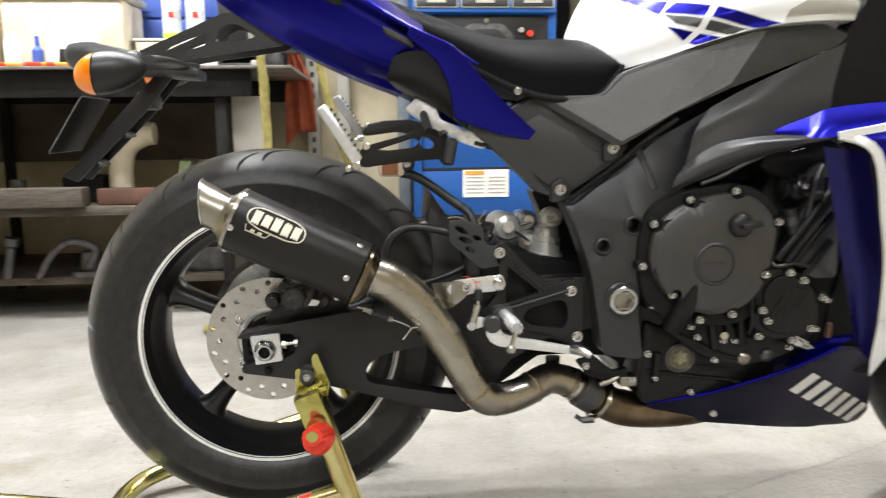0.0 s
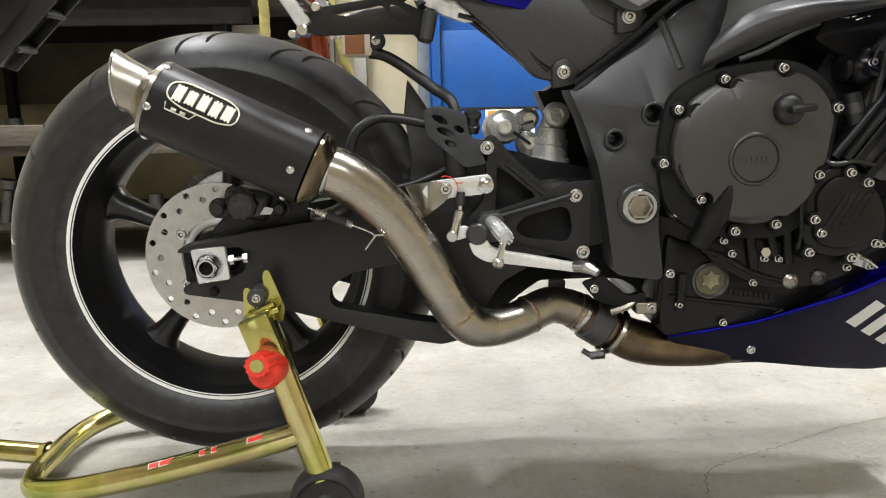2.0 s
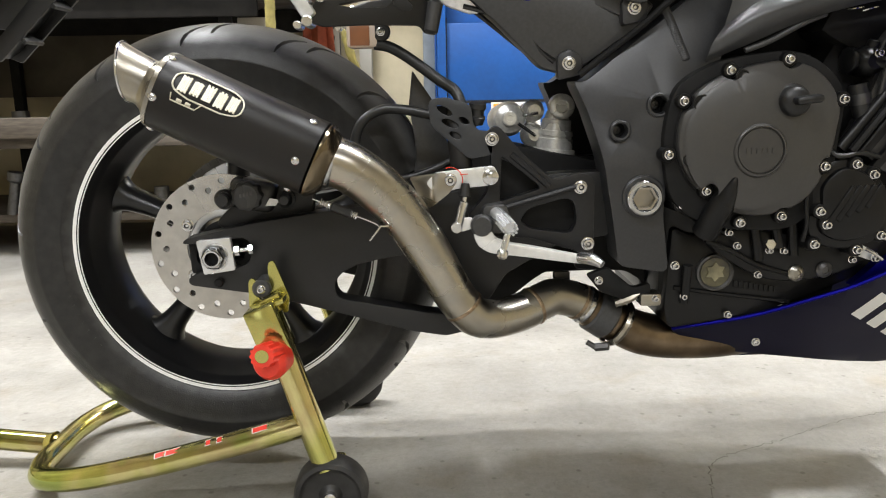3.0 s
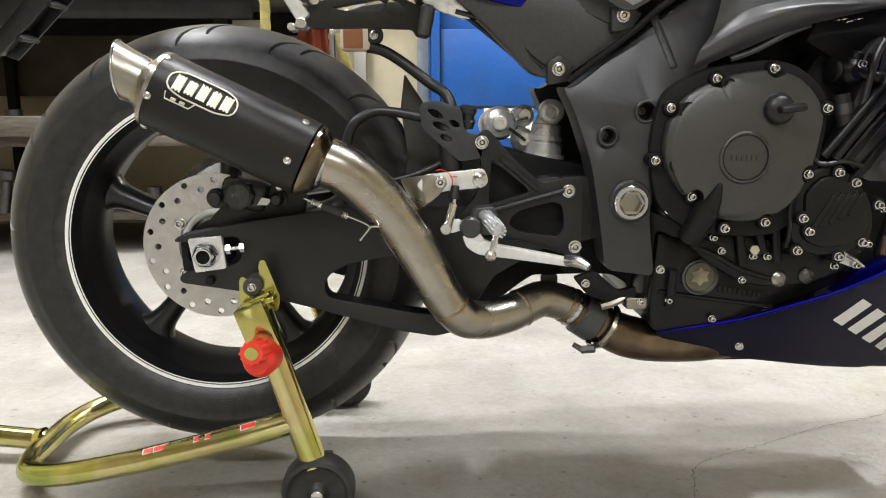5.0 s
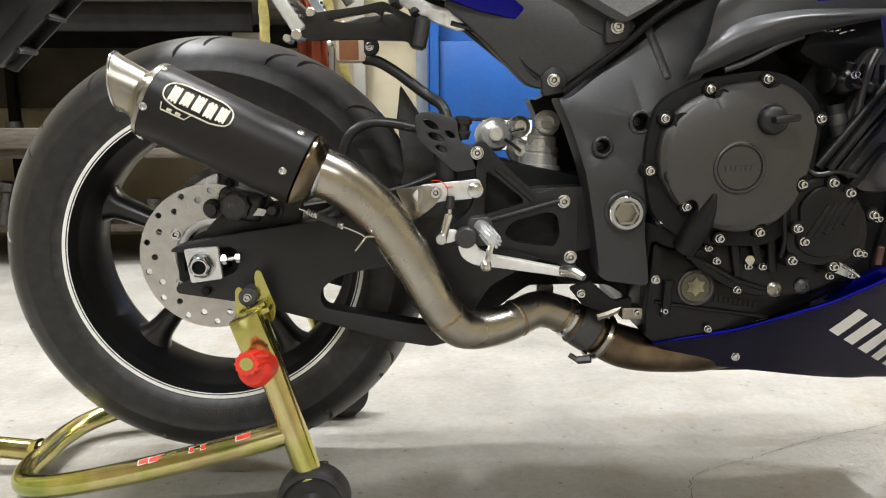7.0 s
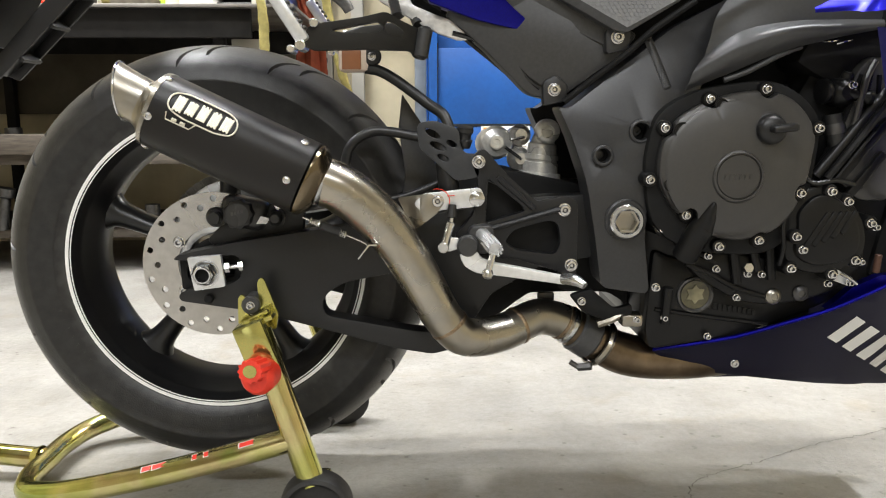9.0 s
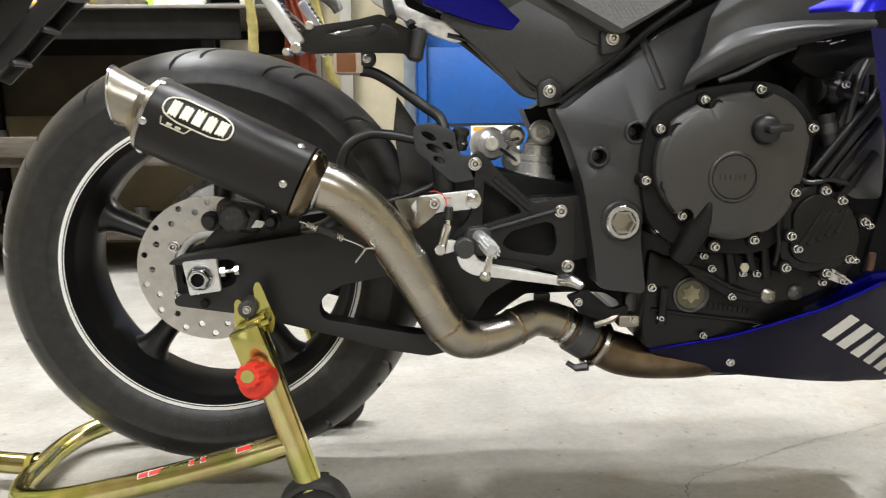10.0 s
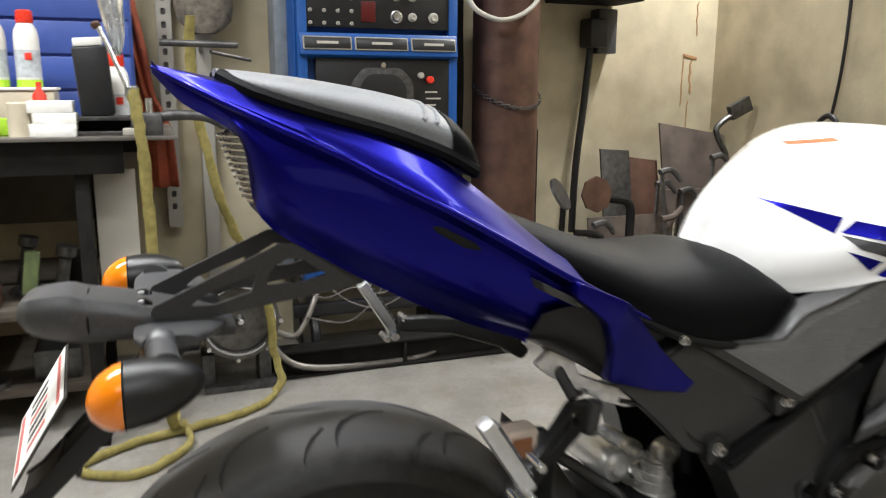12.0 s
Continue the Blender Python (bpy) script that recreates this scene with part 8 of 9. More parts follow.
solid("glove", box(B(), (-0.69, 1.56, BZ + 0.022), (0.12, 0.06, 0.04), 0.015), STRAP, "yellow work glove on the bench", "glove")
tub = thing("storage_tub", (-1.0, 1.95, BZ), "cloudy plastic tub of parts on the bench", "storage tub")
part("tub_body", box(B(), (-1.0, 1.98, BZ + 0.14), (0.46, 0.28, 0.28), 0.02), CLEAR_TUB, tub)
part("tub_lid", box(B(), (-1.0, 1.98, BZ + 0.29), (0.49, 0.31, 0.03), 0.01), PANEL_GREY, tub)
solid("cardboard_box", box(B(), (-1.42, 1.92, BZ + 0.10), (0.34, 0.3, 0.20), 0.004), CARDBOARD, "open cardboard box on the bench", "cardboard box")
solid("cardboard_box", box(B(), (-1.45, 1.96, BZ + 0.28), (0.30, 0.26, 0.155), 0.004), CARDBOARD, "cardboard box on another box", "cardboard box")
solid("paper_bag", loft(B(), [[(-0.93 + w * math.cos(q), 1.74 + d * math.sin(q), BZ + z) for q in (2 * math.pi * k / 12 for k in range(12))] for w, d, z in ((0.09, 0.05, 0.0), (0.10, 0.055, 0.06), (0.085, 0.045, 0.14), (0.05, 0.025, 0.20))], sub_u=2, sub_v=1), PAPER, "pale paper bag on the bench", "bag")
solid("blue_bottle", lathe(B(), (-1.005, 1.60, BZ), (0, 0, 1), [(0, 0), (0, 0.02), (0.06, 0.02), (0.075, 0.008), (0.11, 0.008), (0.11, 0)], 18), BLUE_BIN, "small blue bottle on the bench", "bottle")
solid("white_bottle", lathe(B(), (-1.09, 1.60, BZ), (0, 0, 1), [(0, 0), (0, 0.028), (0.09, 0.028), (0.12, 0.012), (0.13, 0)], 18), PAPER, "white squeeze bottle on the bench", "bottle")
solid("tool_case", box(B(), (-0.85, 1.58, BZ + 0.03), (0.13, 0.07, 0.055), 0.005, Matrix.Rotation(radians(5), 4, "Y")), PANEL_BLACK, "black tool case on the bench", "tool case")
for k in range(6):
    x = -1.14 + 0.055 * k
    solid("hand_tool", box(B(), (x, 1.53 + 0.01 * (k % 3), BZ + 0.008), (0.10, 0.018, 0.014), 0.005, Matrix.Rotation(radians(20 * math.sin(k * 2.1)), 4, "Z")), (RED, ORANGE_PRINT, STEEL_BRIGHT)[k % 3], "hand tool with coloured grip on the bench", "hand tool", "tools on the bench edge")

# clamp, apron, straps and strut by the bench end
clampt = thing("bar_clamp", (-0.03, 1.60, 1.2), "black bar clamp with steel handle hanging by straps", "bar clamp")
part("clamp_bar", cyl(B(), (-0.135, 1.60, 1.208), (0.088, 1.60, 1.205), 0.010, bev=0.002), STEEL_DARK, clampt)
part("clamp_rod", cyl(B(), (0.01, 1.62, 1.185), (0.135, 1.70, 1.165), 0.006), STEEL_DARK, clampt)
part("clamp_stem", cyl(B(), (-0.02, 1.60, 1.207), (0.035, 2.402, 1.215), 0.008), STEEL_DARK, clampt)
vise = thing("bench_vise", (-0.12, 1.56, 0.95), "grey steel hose fitting clamped on the bench end", "vise")
part("vise_arm", tube(B(), [(-0.20, 1.56, 0.98), (-0.12, 1.55, 1.00), (-0.02, 1.56, 0.995), (0.05, 1.58, 0.965), (0.075, 1.59, 0.93)], [0.012, 0.016, 0.014, 0.022, 0.018], 12), STEEL_DARK, vise)
part("vise_jaw", box(B(), (-0.17, 1.56, 0.972), (0.06, 0.07, 0.075), 0.01), STEEL_DARK, vise)
part("vise_screw", cyl(B(), (-0.175, 1.54, 1.0), (-0.175, 1.54, 1.05), 0.01), CHROME, vise)
bm = B()
loft(bm, [[(cx - w + 2 * w * k / 8, 2.325 + 0.016 * math.sin(k * 1.7 + z * 5), z - (0.07 * max(0, 3 - k) / 3 if z < 0.75 else 0)) for k in range(9)] for cx, w, z in ((-0.240, 0.034, 1.55), (-0.235, 0.036, 1.40), (-0.205, 0.036, 1.22), (-0.178, 0.028, 1.06), (-0.160, 0.034, 1.0), (-0.152, 0.058, 0.92), (-0.150, 0.066, 0.82), (-0.148, 0.070, 0.70))], closed=False, sub_u=3, sub_v=3)
ap = solid("leather_apron", bm, APRON, "red-brown leather apron hanging behind the bench end", "apron")
sol = ap.modifiers.new("thick", "SOLIDIFY")
sol.thickness = 0.004
def sleeve(pts, w, flat, seed):
    """A limp fabric sleeve: a flattened tube with creases."""
    bm = tube(B(), pts, w, 12, 12, flat=flat)
    for v in bm.verts:
        p = v.co * 26 + Vector((seed, 0, 0))
        v.co += 0.30 * w * Vector((noise.noise(p), noise.noise(p + Vector((9, 0, 0))) * flat, noise.noise(p + Vector((0, 9, 0)))))
        v.co += 0.16 * w * noise.noise(v.co * 85) * Vector((1, 0.4, 1))
        v.co.z = max(v.co.z, 0.002)
    return bm


solid("yellow_strap", sleeve([(-0.215, 1.462, 1.075), (-0.205, 1.455, 0.97), (-0.197, 1.460, 0.85), (-0.193, 1.462, 0.65), (-0.185, 1.47, 0.45), (-0.19, 1.50, 0.25), (-0.165, 1.54, 0.05), (-0.14, 1.60, 0.014), (-0.16, 1.66, 0.02), (-0.13, 1.72, 0.14)], 0.0165, 0.35, 1), STRAP, "worn yellow lashing strap hanging from the bench", "strap", "yellow straps", angle=60)
solid("yellow_strap", sleeve([(-0.035, 1.78, 1.30), (-0.04, 1.80, 1.18), (-0.033, 1.80, 1.03), (0.0, 1.80, 0.86), (0.03, 1.80, 0.72), (0.085, 1.82, 0.57), (0.15, 1.84, 0.43), (0.185, 1.84, 0.28), (0.19, 1.83, 0.16), (0.21, 1.81, 0.06), (0.19, 1.80, 0.014)], 0.0155, 0.35, 4), STRAP, "worn yellow lashing strap hanging beside the bench", "strap", "yellow straps", angle=60)
loop = [(0.185, 1.79, 0.014), (0.13, 1.70, 0.016), (0.02, 1.63, 0.016), (-0.13, 1.57, 0.018), (-0.27, 1.53, 0.016), (-0.38, 1.46, 0.016), (-0.43, 1.41, 0.016), (-0.39, 1.345, 0.016), (-0.27, 1.31, 0.016), (-0.16, 1.40, 0.018), (-0.12, 1.48, 0.022), (-0.135, 1.60, 0.028)]
solid("yellow_strap", sleeve(loop, 0.0140, 0.75, 7), STRAP, "worn yellow strap lying in a loop on the floor", "strap", "yellow straps", angle=60)
hook = thing("strap_hook", (-0.22, 1.462, 1.07), "bright steel strap hook with a crumpled foil wrapper", "strap hook")
part("hook_rod", tube(B(), [(-0.292, 1.50, 1.243), (-0.270, 1.487, 1.190), (-0.245, 1.472, 1.125), (-0.222, 1.463, 1.062)], [0.0075, 0.0065, 0.006, 0.008], 12), CHROME, hook)
part("hook_knob", lathe(B(), (-0.294, 1.501, 1.236), (-0.3, 0.1, 1), [(0, 0.0), (0, 0.009), (0.006, 0.013), (0.014, 0.013), (0.020, 0.008), (0.020, 0)], 16), RUST, hook)
part("hook_plate", box(B(), (-0.218, 1.462, 1.070), (0.034, 0.010, 0.030), 0.003), STEEL_BRIGHT, hook)
bm = loft(B(), [[(cx + w * (k / 8 - 0.5), 1.515 + 0.012 * math.sin(2.3 * k + 31 * z), z + 0.004 * math.sin(1.9 * k)) for k in range(9)] for cx, w, z in ((-0.247, 0.020, 1.165), (-0.246, 0.036, 1.20), (-0.250, 0.052, 1.24), (-0.256, 0.064, 1.30), (-0.258, 0.070, 1.36))], closed=False, sub_u=3, sub_v=3)
bmesh.ops.solidify(bm, geom=list(bm.faces), thickness=0.002)
part("foil_wrapper", bm, WRAPPER, hook, "crumpled silver foil", angle=20)
strut = thing("slotted_strut", (-0.095, 2.40, 0), "grey slotted steel strut fixed on the wall", "strut")
hol = [round_outline([(-0.106, 0.60 + 0.05 * k), (-0.088, 0.60 + 0.05 * k), (-0.088, 0.625 + 0.05 * k), (-0.106, 0.625 + 0.05 * k)], 0.006, 2) for k in range(24)]
part("strut_face", plate(B(), [(-0.123, 0.53), (-0.068, 0.53), (-0.068, 1.9), (-0.123, 1.9)], 2.395, 2.40, hol), PANEL_GREY, strut)
part("strut_back", box(B(), (-0.095, 2.425, 1.215), (0.055, 0.045, 1.37), 0.002), STEEL_DARK, strut)
solid("wall_post", box(B(), (0.045, 2.425, 1.5), (0.055, 0.05, 2.98), 0.004), PANEL_GREY, "pale painted post on the wall", "post")
solid("hanging_bag", loft(B(), [[(0.05 + w * math.cos(q), 2.34 + 0.04 * math.sin(q), z) for q in (2 * math.pi * k / 14 for k in range(14))] for w, z in ((0.04, 1.28), (0.10, 1.33), (0.11, 1.45), (0.105, 1.6), (0.08, 1.7))], sub_u=2, sub_v=1), CLOTH, "dark grey bag hanging on the wall", "bag")


# ---- welding machine ----
MX0, MX1, MY0, MY1, MZ0, MZ1 = 0.355, 0.985, 2.08, 2.42, 0.32, 1.55
wm = thing("welding_machine", ((MX0 + MX1) / 2, 2.25, 0), "tall blue welding machine with black control panels", "welding machine")
part("body", box(B(), ((MX0 + MX1) / 2, 2.275, (MZ0 + MZ1) / 2), (MX1 - MX0 - 0.02, 0.29, MZ1 - MZ0), 0.004), WELDER_BLUE, wm)
part("door_seam", box(B(), (0.3935, 2.113, 0.70), (0.004, 0.06, 0.33)), DEEP_BLACK, wm)
part("door_seam", box(B(), (0.66, 2.1295, 0.547), (0.54, 0.004, 0.005)), DEEP_BLACK, wm)
for x in (MX0 + 0.018, MX1 - 0.018):
    part("frame_post", box(B(), (x, 2.115, (MZ0 + MZ1) / 2), (0.036, 0.07, MZ1 - MZ0), 0.004), WELDER_BLUE, wm)
part("side_panel", box(B(), (MX0 - 0.004, 2.26, 1.0), (0.006, 0.29, 1.0), 0.002), WELDER_BLUE, wm)
part("side_casing", box(B(), (0.324, 2.335, 0.93), (0.050, 0.155, 1.22), 0.004), SIDE_BLUE, wm, "dull grey-blue side casing")
part("nameplate_rail", box(B(), (0.67, 2.098, 1.232), (0.62, 0.07, 0.085), 0.006, Matrix.Rotation(radians(-14), 4, "X")), WELDER_BLUE, wm)
for k in range(3):
    part("nameplate", box(B(), (0.462 + 0.208 * k, 2.058, 1.243), (0.175 if k != 1 else 0.20, 0.006, 0.042), 0.004, Matrix.Rotation(radians(-14), 4, "X")), PANEL_BLACK, wm)
    part("nameplate_rim", box(B(), (0.462 + 0.208 * k, 2.0605, 1.2425), (0.183 if k != 1 else 0.208, 0.006, 0.050), 0.004, Matrix.Rotation(radians(-14), 4, "X")), PANEL_GREY, wm)
    part("nameplate_bar", box(B(), (0.462 + 0.208 * k, 2.0545, 1.244), (0.08, 0.003, 0.010), 0, Matrix.Rotation(radians(-14), 4, "X")), PANEL_GREY, wm)
cp = part("control_panel", box(B(), (0.67, 2.10, 1.40), (0.56, 0.03, 0.20), 0.004), PANEL_BLACK, wm, "black control panel with knobs and switches")
for x, z, r in ((0.735, 1.345, 0.024), (0.800, 1.345, 0.017), (0.885, 1.345, 0.020), (0.735, 1.42, 0.018), (0.80, 1.42, 0.018)):
    part("dial", lathe(B(), (x, 2.085, z), (0, -1, 0), [(0, r), (0.004, r), (0.006, r * 0.8), (0.018, r * 0.62), (0.018, r * 0.3), (0.014, 0)], 24), CHROME if r > 0.022 else PANEL_GREY, cp)
for i in range(4):
    for j in range(3):
        part("switch", lathe(B(), (0.405 + 0.052 * i, 2.085, 1.315 + 0.045 * j), (0, -1, 0.3), [(0, 0.008), (0.003, 0.007), (0.004, 0.004), (0.014, 0.003), (0.014, 0)], 10), PANEL_GREY, cp)
part("meter_window", box(B(), (0.625, 2.083, 1.36), (0.055, 0.006, 0.075), 0.002), mat("dark_red_glass", (0.10, 0.006, 0.006), 0.3, scale=40), cp)
bay = part("cable_bay", box(B(), (0.69, 2.10, 1.07), (0.54, 0.035, 0.24), 0.004), PANEL_BLACK, wm, "black recess with gauge and printed label")
part("gauge_plate", plate(B(), round_outline([(0.545, 1.00), (0.555, 1.10), (0.60, 1.155), (0.75, 1.155), (0.80, 1.10), (0.80, 1.00)], 0.02), 2.070, 2.085, (), 0.003), STEEL_DARK, bay)
part("gauge_face", plate(B(), round_outline([(0.575, 1.00), (0.585, 1.09), (0.62, 1.132), (0.73, 1.132), (0.77, 1.09), (0.77, 1.00)], 0.02), 2.066, 2.072, (), 0.001), PANEL_BLACK, bay)
part("gauge_bolt", cyl(B(), (0.675, 2.07, 1.165), (0.675, 2.055, 1.165), 0.010), CHROME, bay)
part("red_button", cyl(B(), (0.868, 2.082, 1.112), (0.868, 2.060, 1.112), 0.014, bev=0.003), RED, bay)
part("socket", cyl(B(), (0.83, 2.082, 1.128), (0.83, 2.064, 1.128), 0.012, bev=0.002), PANEL_GREY, bay)
for k in range(5):
    part("print_bar", box(B(), (0.875 + 0.01 * (k % 2), 2.081, 0.965 + 0.025 * k), (0.06 - 0.01 * (k % 3), 0.003, 0.006)), PANEL_GREY, bay)
part("sticker", box(B(), (0.875, 2.078, 0.837), (0.125, 0.003, 0.085)), CARDBOARD, wm, "cream printed sticker")
part("lower_door", box(B(), (0.685, 2.105, 0.69), (0.60, 0.02, 0.31), 0.003), WELDER_BLUE, wm)
part("door_edge", box(B(), (0.381, 2.096, 0.69), (0.014, 0.026, 0.31)), PANEL_BLACK, wm)
part("door_gap", box(B(), (0.67, 2.096, 0.532), (0.60, 0.006, 0.010)), PANEL_BLACK, wm)
wl = part("warning_label", box(B(), (0.676, 2.0925, 0.466), (0.205, 0.004, 0.122)), PAPER, wm, "white warning label with orange band")
part("label_band", box(B(), (0.626, 2.0895, 0.514), (0.085, 0.003, 0.016)), ORANGE_PRINT, wl)
for i in range(2):
    for j in range(5):
        part("print_bar", box(B(), (0.628 + 0.098 * i, 2.0895, 0.494 - 0.017 * j), (0.078, 0.003, 0.004)), PANEL_GREY, wl)
part("lower_panel", box(B(), (0.685, 2.105, 0.425), (0.60, 0.02, 0.20), 0.003), WELDER_BLUE, wm)
for x in (MX0 + 0.03, MX1 - 0.03):
    part("running_gear", box(B(), (x, 2.25, 0.265), (0.05, 0.34, 0.11), 0.005), PANEL_BLACK, wm)
part("running_gear_bar", box(B(), ((MX0 + MX1) / 2, 2.10, 0.22), (0.72, 0.05, 0.05), 0.004), PANEL_BLACK, wm)
for x in (MX0 + 0.03, MX1 - 0.03):
    for y in (2.13, 2.38):
        part("castor", cyl(B(), (x - 0.02, y, 0.105), (x + 0.02, y, 0.105), 0.105, bev=0.01, seg=28), PANEL_BLACK, wm)
solid("welding_cable", tube(B(), [(0.40, 2.06, 0.30), (0.30, 1.98, 0.16), (0.18, 1.96, 0.20), (0.28, 1.93, 0.06), (0.55, 1.95, 0.02), (0.85, 1.98, 0.03), (1.0, 2.02, 0.16)], 0.012, 10), BENCH_STEEL, "grey welding cable slung below the machine", "cable")
skid = thing("steel_skid", (0.72, 1.98, 0), "dark steel rail on the floor before the machine", "rail")
part("rail_web", box(B(), (0.72, 1.985, 0.06), (1.05, 0.03, 0.092), 0.002), BENCH_DARK, skid)
for z in (0.007, 0.104):
    part("rail_flange", box(B(), (0.72, 1.98, z), (1.05, 0.09, 0.012), 0.003), BENCH_DARK, skid)
for x in (0.24, 0.72, 1.20):
    part("rail_gusset", box(B(), (x, 1.955, 0.0555), (0.012, 0.034, 0.084), 0.001), BENCH_DARK, skid)

# flanged motor on the floor between bench and machine
mo = thing("pump_motor", (0.1, 1.98, 0), "dirty steel pump with round dark flange on the floor", "pump")
PC = (0.082, 0.262)
ears = []
for k in range(96):
    q = 2 * math.pi * k / 96
    r = 0.142 + 0.014 * max(0.0, math.cos(8 * q + 0.6)) ** 3
    ears.append((PC[0] + r * math.cos(q), PC[1] + r * math.sin(q)))
part("flange", plate(B(), ears, 1.885, 1.915, [ring_pts(PC[0], PC[1], 0.119, 48)], 0.002), STEEL_PUMP, mo, "machined flange ring with bolt ears")
part("flange_lip", lathe(B(), (PC[0], 1.888, PC[1]), (0, -1, 0), [(0, 0.119), (0, 0.129), (0.006, 0.128), (0.006, 0.121)], 48, closed=True), STEEL_BRIGHT, mo)
part("bowl", lathe(B(), (PC[0], 1.905, PC[1]), (0, 1, 0), [(-0.004, 0.1195), (0.03, 0.112), (0.06, 0.09), (0.06, 0.0)], 40), PANEL_BLACK, mo)
part("rotor", lathe(B(), (PC[0], 1.955, PC[1]), (0, -1, 0), [(0, 0), (0, 0.075), (0.012, 0.074), (0.016, 0.050), (0.022, 0.044), (0.026, 0.022), (0.050, 0.020), (0.052, 0.017), (0.052, 0)], 36), STEEL_DARK, mo)
part("shaft", cyl(B(), (PC[0], 1.910, PC[1]), (PC[0] + 0.004, 1.868, PC[1]), 0.011, seg=16, bev=0.002), CHROME, mo)
for k in range(8):
    q = (2 * math.pi * k - 0.6) / 8
    part("stud", cyl(B(), (PC[0] + 0.145 * math.cos(q), 1.888, PC[1] + 0.145 * math.sin(q)), (PC[0] + 0.145 * math.cos(q), 1.877, PC[1] + 0.145 * math.sin(q)), 0.008, seg=8), CHROME, mo)
for k in range(5):
    q = 0.5 + 2 * math.pi * k / 5
    part("rotor_vane", box(B(), (PC[0] + 0.092 * math.cos(q), 1.935, PC[1] + 0.092 * math.sin(q)), (0.036, 0.02, 0.012), 0.003, Matrix.Rotation(-q, 4, "Y")), STEEL_PUMP, mo)
part("casing", lathe(B(), (PC[0], 2.16, PC[1] - 0.01), (0, -1, 0.02), [(0, 0), (0, 0.10), (0.10, 0.125), (0.245, 0.135), (0.245, 0)], 32), STEEL_PUMP, mo)
for k in range(7):
    part("cooling_fin", box(B(), (-0.115, 1.97, 0.165 + 0.030 * k), (0.11, 0.17, 0.010), 0.002), STEEL_PUMP, mo)
part("fin_core", box(B(), (-0.100, 1.98, 0.255), (0.09, 0.14, 0.22), 0.004), STEEL_DARK, mo)
for x in (-0.03, 0.17):
    part("foot", box(B(), (x, 1.97, 0.078), (0.045, 0.10, 0.115), 0.006), STEEL_DARK, mo)
part("base_plate", box(B(), (0.08, 2.02, 0.012), (0.26, 0.28, 0.024), 0.004), STEEL_DARK, mo)

# ---- gas cylinder post, wall box and leaning steel ----
gp = thing("steel_pipe", (1.2, 2.26, 0), "tall rust-brown steel pipe standing by the wall", "steel pipe")
part("pipe_wall", lathe(B(), (1.268, 2.24, 0), (0, 0, 1), [(0, 0.128), (0.005, 0.141), (2.2, 0.141), (2.2, 0.129), (0.1, 0.129)], 48), RUST, gp)
bm = B()
for k in range(30):
    t = k / 29
    a = math.pi * (1.02 + 0.96 * t)
    z = 1.09 - 0.10 * math.sin(math.pi * t) * 0.75 - 0.03 * t
    c = Vector((1.268 + 0.151 * math.cos(a), 2.24 + 0.151 * math.sin(a), z))
    d = Vector((-math.sin(a), math.cos(a), 0))
    ring = []
    up = Vector((0, 0, 1)) if k % 2 else Vector((math.cos(a), math.sin(a), 0))
    for j in range(9):
        q = 2 * math.pi * j / 8
        ring.append(c + d * 0.012 * math.cos(q) + up * 0.007 * math.sin(q))
    tube(bm, ring, 0.0022, 5, 1, cap=False)
part("safety_chain", bm, STEEL_DARK, gp, "steel chain round the pipe")
solid("grey_hose", tube(B(), [(1.04, 2.10, 1.42), (1.07, 2.07, 1.375), (1.16, 2.05, 1.345), (1.27, 2.06, 1.38), (1.35, 2.09, 1.46), (1.39, 2.15, 1.60)], 0.010, 10), PANEL_GREY, "grey hose looped over the steel pipe", "hose")
solid("hanging_chain_hoist", tube(B(), [(1.06, 2.30, 1.8), (1.055, 2.30, 1.35), (1.06, 2.30, 1.1), (1.055, 2.30, 0.8), (1.07, 2.30, 0.5)], 0.042, 8), BENCH_DARK, "dark cable hanging beside the pipe", "cable")
solid("dark_panel", box(B(), (1.455, 2.40, 0.45), (0.11, 0.04, 0.90), 0.012), BENCH_DARK, "dark upright strip by the wall behind the pipe", "plate")
eb = thing("junction_box", (1.78, 2.42, 1.3), "grey steel electrical box with conduit on the wall", "junction box")
part("box_body", box(B(), (1.735, 2.32, 1.62), (0.37, 0.25, 0.32), 0.006), BENCH_DARK, eb)
part("box_body", box(B(), (1.845, 2.41, 1.34), (0.10, 0.08, 0.20), 0.006), PLASTIC_GREY, eb)
part("plug", box(B(), (1.775, 2.38, 1.33), (0.09, 0.11, 0.13), 0.012), PANEL_BLACK, eb)
part("conduit", tube(B(), [(1.775, 2.40, 1.28), (1.755, 2.41, 1.0), (1.725, 2.41, 0.72), (1.715, 2.41, 0.40)], 0.017, 10), PANEL_BLACK, eb)


def leaning(name, x0, x1, z1, y, mat_, lean=0.12, z0=0.0, slope=0.0, label="dark mill-scale steel plate leaning on the wall"):
    bm = B()
    plate(bm, [(x0, z0), (x1, z0), (x1, z1 + slope), (x0, z1)], 0, 0.012, (), 0.001)
    for v in bm.verts:
        v.co.y += y + lean * (v.co.z - z1) * -1 * -1
    return solid(name, bm, mat_, label, "steel plate", "steel plates by the wall")


leaning("steel_plate", 2.13, 2.50, 0.92, 2.33, RUST_PLATE, 0.20, slope=-0.06)
leaning("steel_plate", 1.79, 1.945, 0.805, 2.30, STEEL_DARK, 0.18, slope=-0.01)
leaning("steel_plate", 1.90, 2.13, 0.77, 2.34, RUST, 0.18, slope=-0.03)
leaning("steel_plate", 1.62, 2.02, 0.52, 2.10, RUST_PLATE, 0.14)
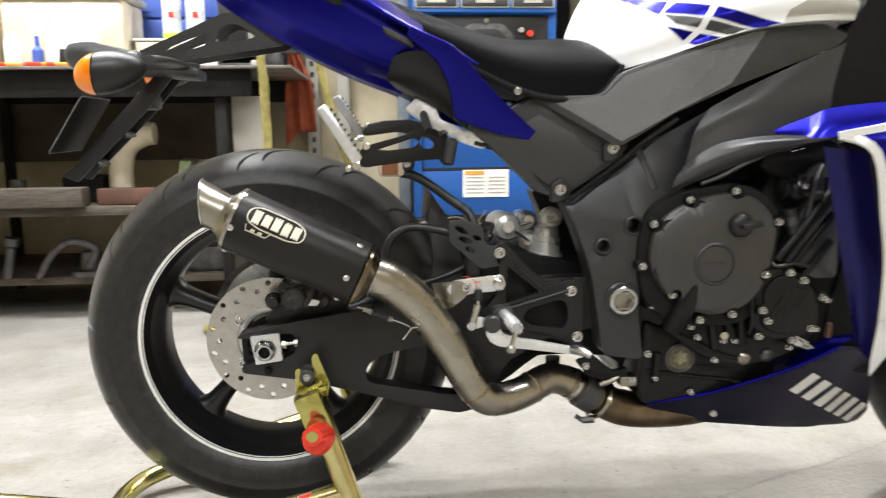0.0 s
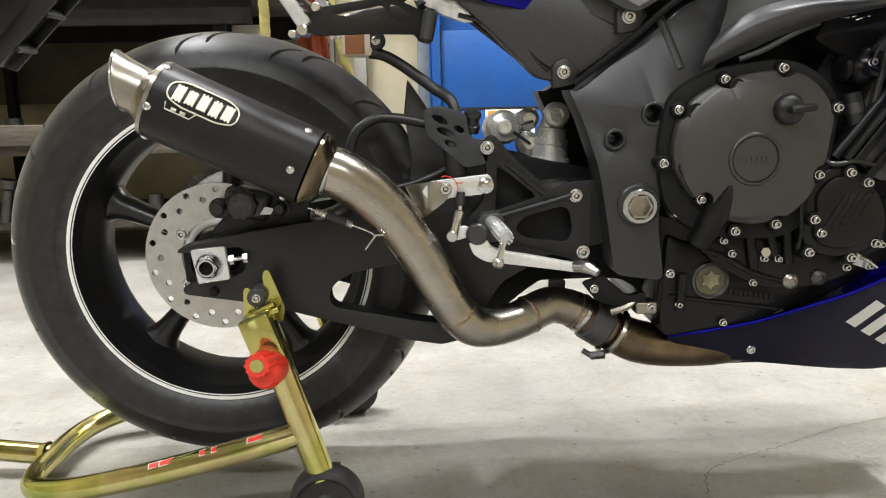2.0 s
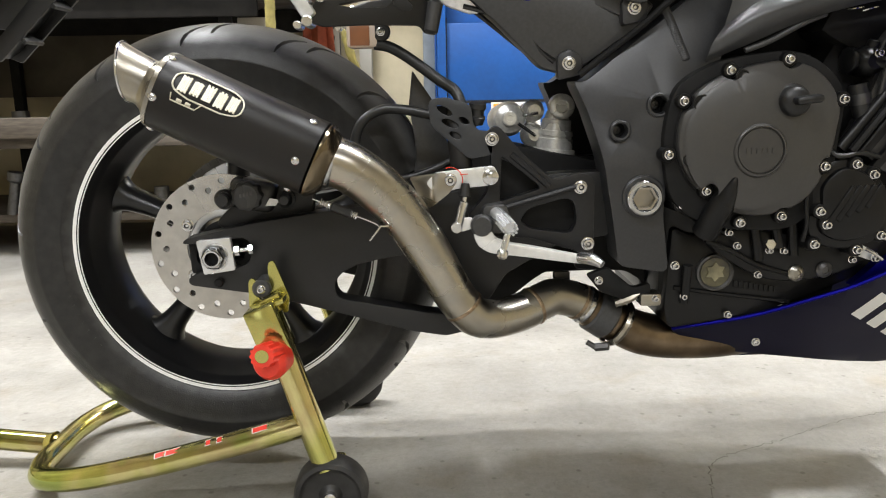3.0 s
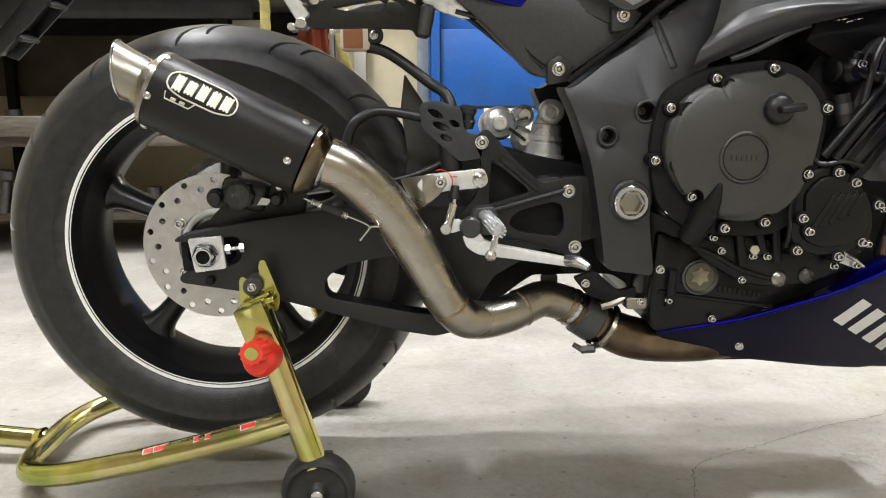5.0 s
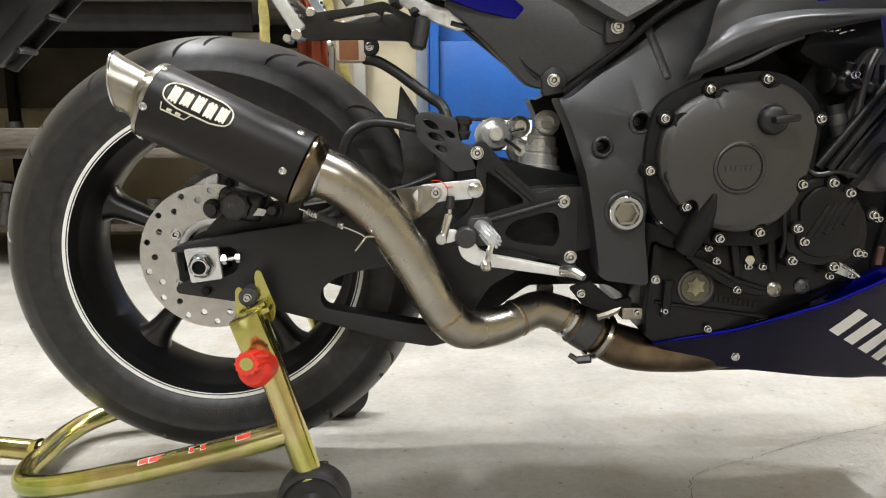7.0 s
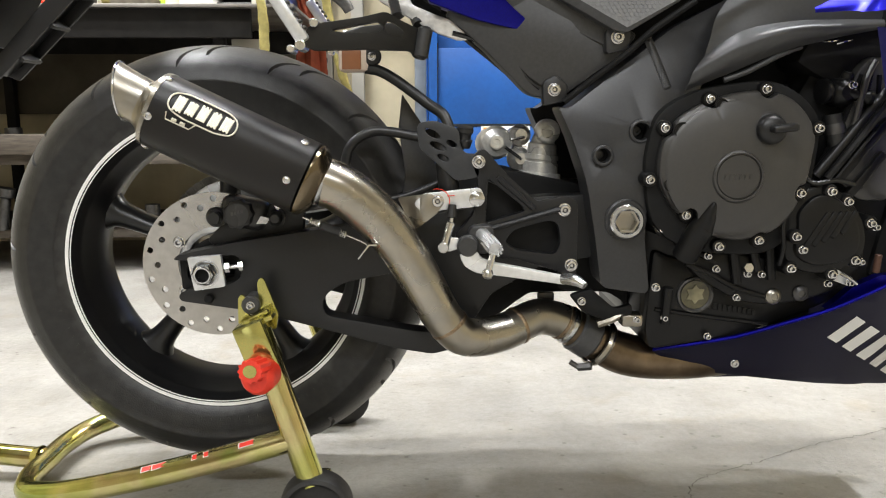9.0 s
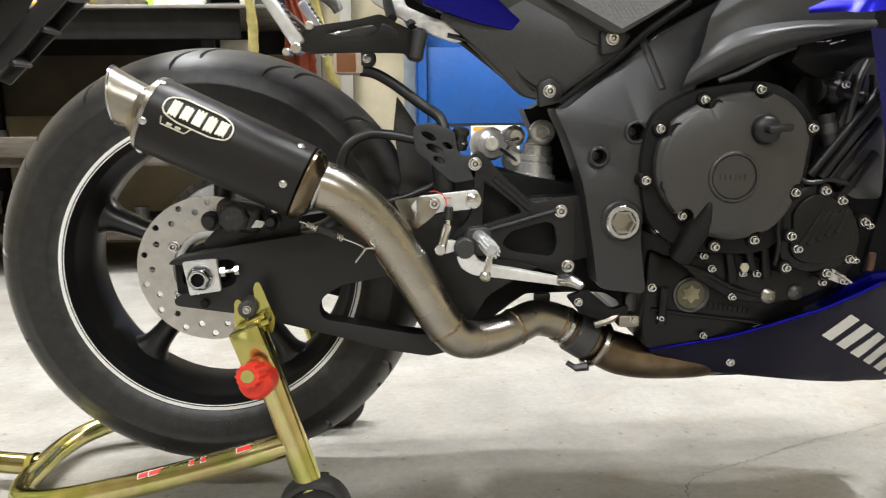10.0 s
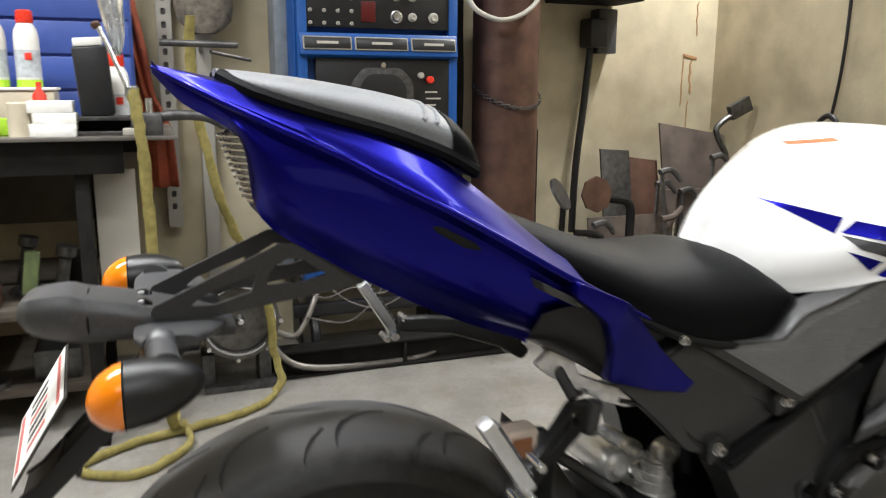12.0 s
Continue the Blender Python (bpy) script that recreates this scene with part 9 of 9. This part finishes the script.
leaning("steel_plate", 2.02, 2.40, 0.62, 2.16, RUST_PLATE, 0.14)
gate = thing("steel_bracket", (1.55, 1.95, 0), "rusty steel stand with round plate and bent arm", "bracket")
part("disc_plate", lathe(B(), (1.36, 1.90, 0.66), (0.6, -0.6, 0.5), [(0, 0), (0, 0.07), (0.012, 0.07), (0.012, 0)], 28), STEEL_DARK, gate)
part("hex_plate", lathe(B(), (1.53, 1.90, 0.655), (0.1, -1, 0.1), [(0, 0), (0, 0.075), (0.012, 0.075), (0.012, 0)], 8), RUST, gate)
bm = B()
tube(bm, [(1.50, 1.93, 0.66), (1.62, 1.93, 0.63), (1.715, 1.93, 0.60), (1.722, 1.93, 0.45), (1.722, 1.93, 0.0)], 0.019, 10, 3)
tube(bm, [(1.40, 1.93, 0.64), (1.39, 1.93, 0.4), (1.38, 1.93, 0.0)], 0.012, 10, 3)
tube(bm, [(1.44, 1.90, 0.50), (1.52, 1.90, 0.49), (1.57, 1.90, 0.47)], 0.014, 10, 3)
part("stand_arm", bm, BENCH_DARK, gate)
rod = thing("bent_rod", (2.3, 2.1, 0), "bent steel rod with a small plate at its end", "rod")
part("rod_bar", tube(B(), [(2.40, 2.16, 0.0), (2.38, 2.14, 0.50), (2.37, 2.12, 0.74), (2.29, 2.10, 0.86), (2.28, 2.10, 0.91), (2.36, 2.10, 0.965)], 0.014, 10, 3), STEEL_DARK, rod)
part("rod_plate", box(B(), (2.40, 2.10, 0.995), (0.12, 0.03, 0.07), 0.004, Matrix.Rotation(radians(-25), 4, "Y")), STEEL_DARK, rod)
solid("wall_cable", tube(B(), [(2.50, 1.62, 3.0), (2.50, 1.62, 1.6), (2.50, 1.63, 1.2), (2.50, 1.66, 0.98)], 0.007, 8), HOSE, "dark cable hanging on the wall", "cable")
solid("wall_cable", tube(B(), [(2.48, 1.75, 0.80), (2.48, 1.72, 0.92), (2.48, 1.66, 0.975), (2.48, 1.60, 0.93), (2.48, 1.57, 0.82)], 0.012, 8), HOSE, "dark cable loop on the wall", "cable")
def clamp_tool(x, y, h, turn):
    """A sliding-jaw clamp standing against the plates."""
    c = thing("steel_clamp", (x, y, 0), "dark steel sliding clamp leaning among the plates", "clamp", "clamps by the wall")
    lean = lambda z, dx=0.0, dy=0.0: Vector((x + dx + turn * z, y + dy + 0.10 * z, z))
    part("clamp_bar", tube(B(), [lean(0.002), lean(h)], 0.012, 6, 1, flat=0.5), STEEL_DARK, c)
    part("fixed_jaw", tube(B(), [lean(h - 0.01, -0.01), lean(h, 0.05), lean(h - 0.05, 0.10)], [0.016, 0.014, 0.010], 8, 4), STEEL_DARK, c)
    part("sliding_jaw", tube(B(), [lean(h - 0.22, -0.02), lean(h - 0.21, 0.05), lean(h - 0.17, 0.10)], [0.018, 0.015, 0.012], 8, 4), RUST_PLATE, c)
    part("clamp_screw", cyl(B(), lean(h - 0.28, 0.10), lean(h - 0.12, 0.10), 0.007, seg=10), CHROME if turn > 0 else STEEL_DARK, c)
    part("clamp_handle", cyl(B(), lean(h - 0.275, 0.06, -0.02), lean(h - 0.272, 0.14, 0.01), 0.005, seg=8), STEEL_DARK, c)


for cx_, cy_, ch_, ct_ in ((1.93, 2.06, 0.66, 0.10), (2.03, 2.02, 0.72, -0.06), (2.11, 2.08, 0.62, 0.05), (2.19, 2.00, 0.78, 0.08), (1.58, 2.02, 0.50, 0.12)):
    clamp_tool(cx_, cy_, ch_, ct_)

# thin pale leads over the dark base of the machine
for pts in ([(0.30, 1.99, 0.36), (0.40, 1.96, 0.30), (0.52, 1.95, 0.335), (0.62, 1.96, 0.30), (0.72, 1.95, 0.33)], [(0.42, 1.97, 0.34), (0.50, 1.95, 0.28), (0.60, 1.94, 0.25), (0.70, 1.95, 0.28), (0.80, 1.97, 0.35)], [(0.34, 2.0, 0.22), (0.48, 1.95, 0.20), (0.58, 1.95, 0.26), (0.66, 1.97, 0.36)]):
    solid("lead", tube(B(), pts, 0.003, 6), BENCH_STEEL, "thin pale lead slung below the machine", "cable", "leads under the machine")
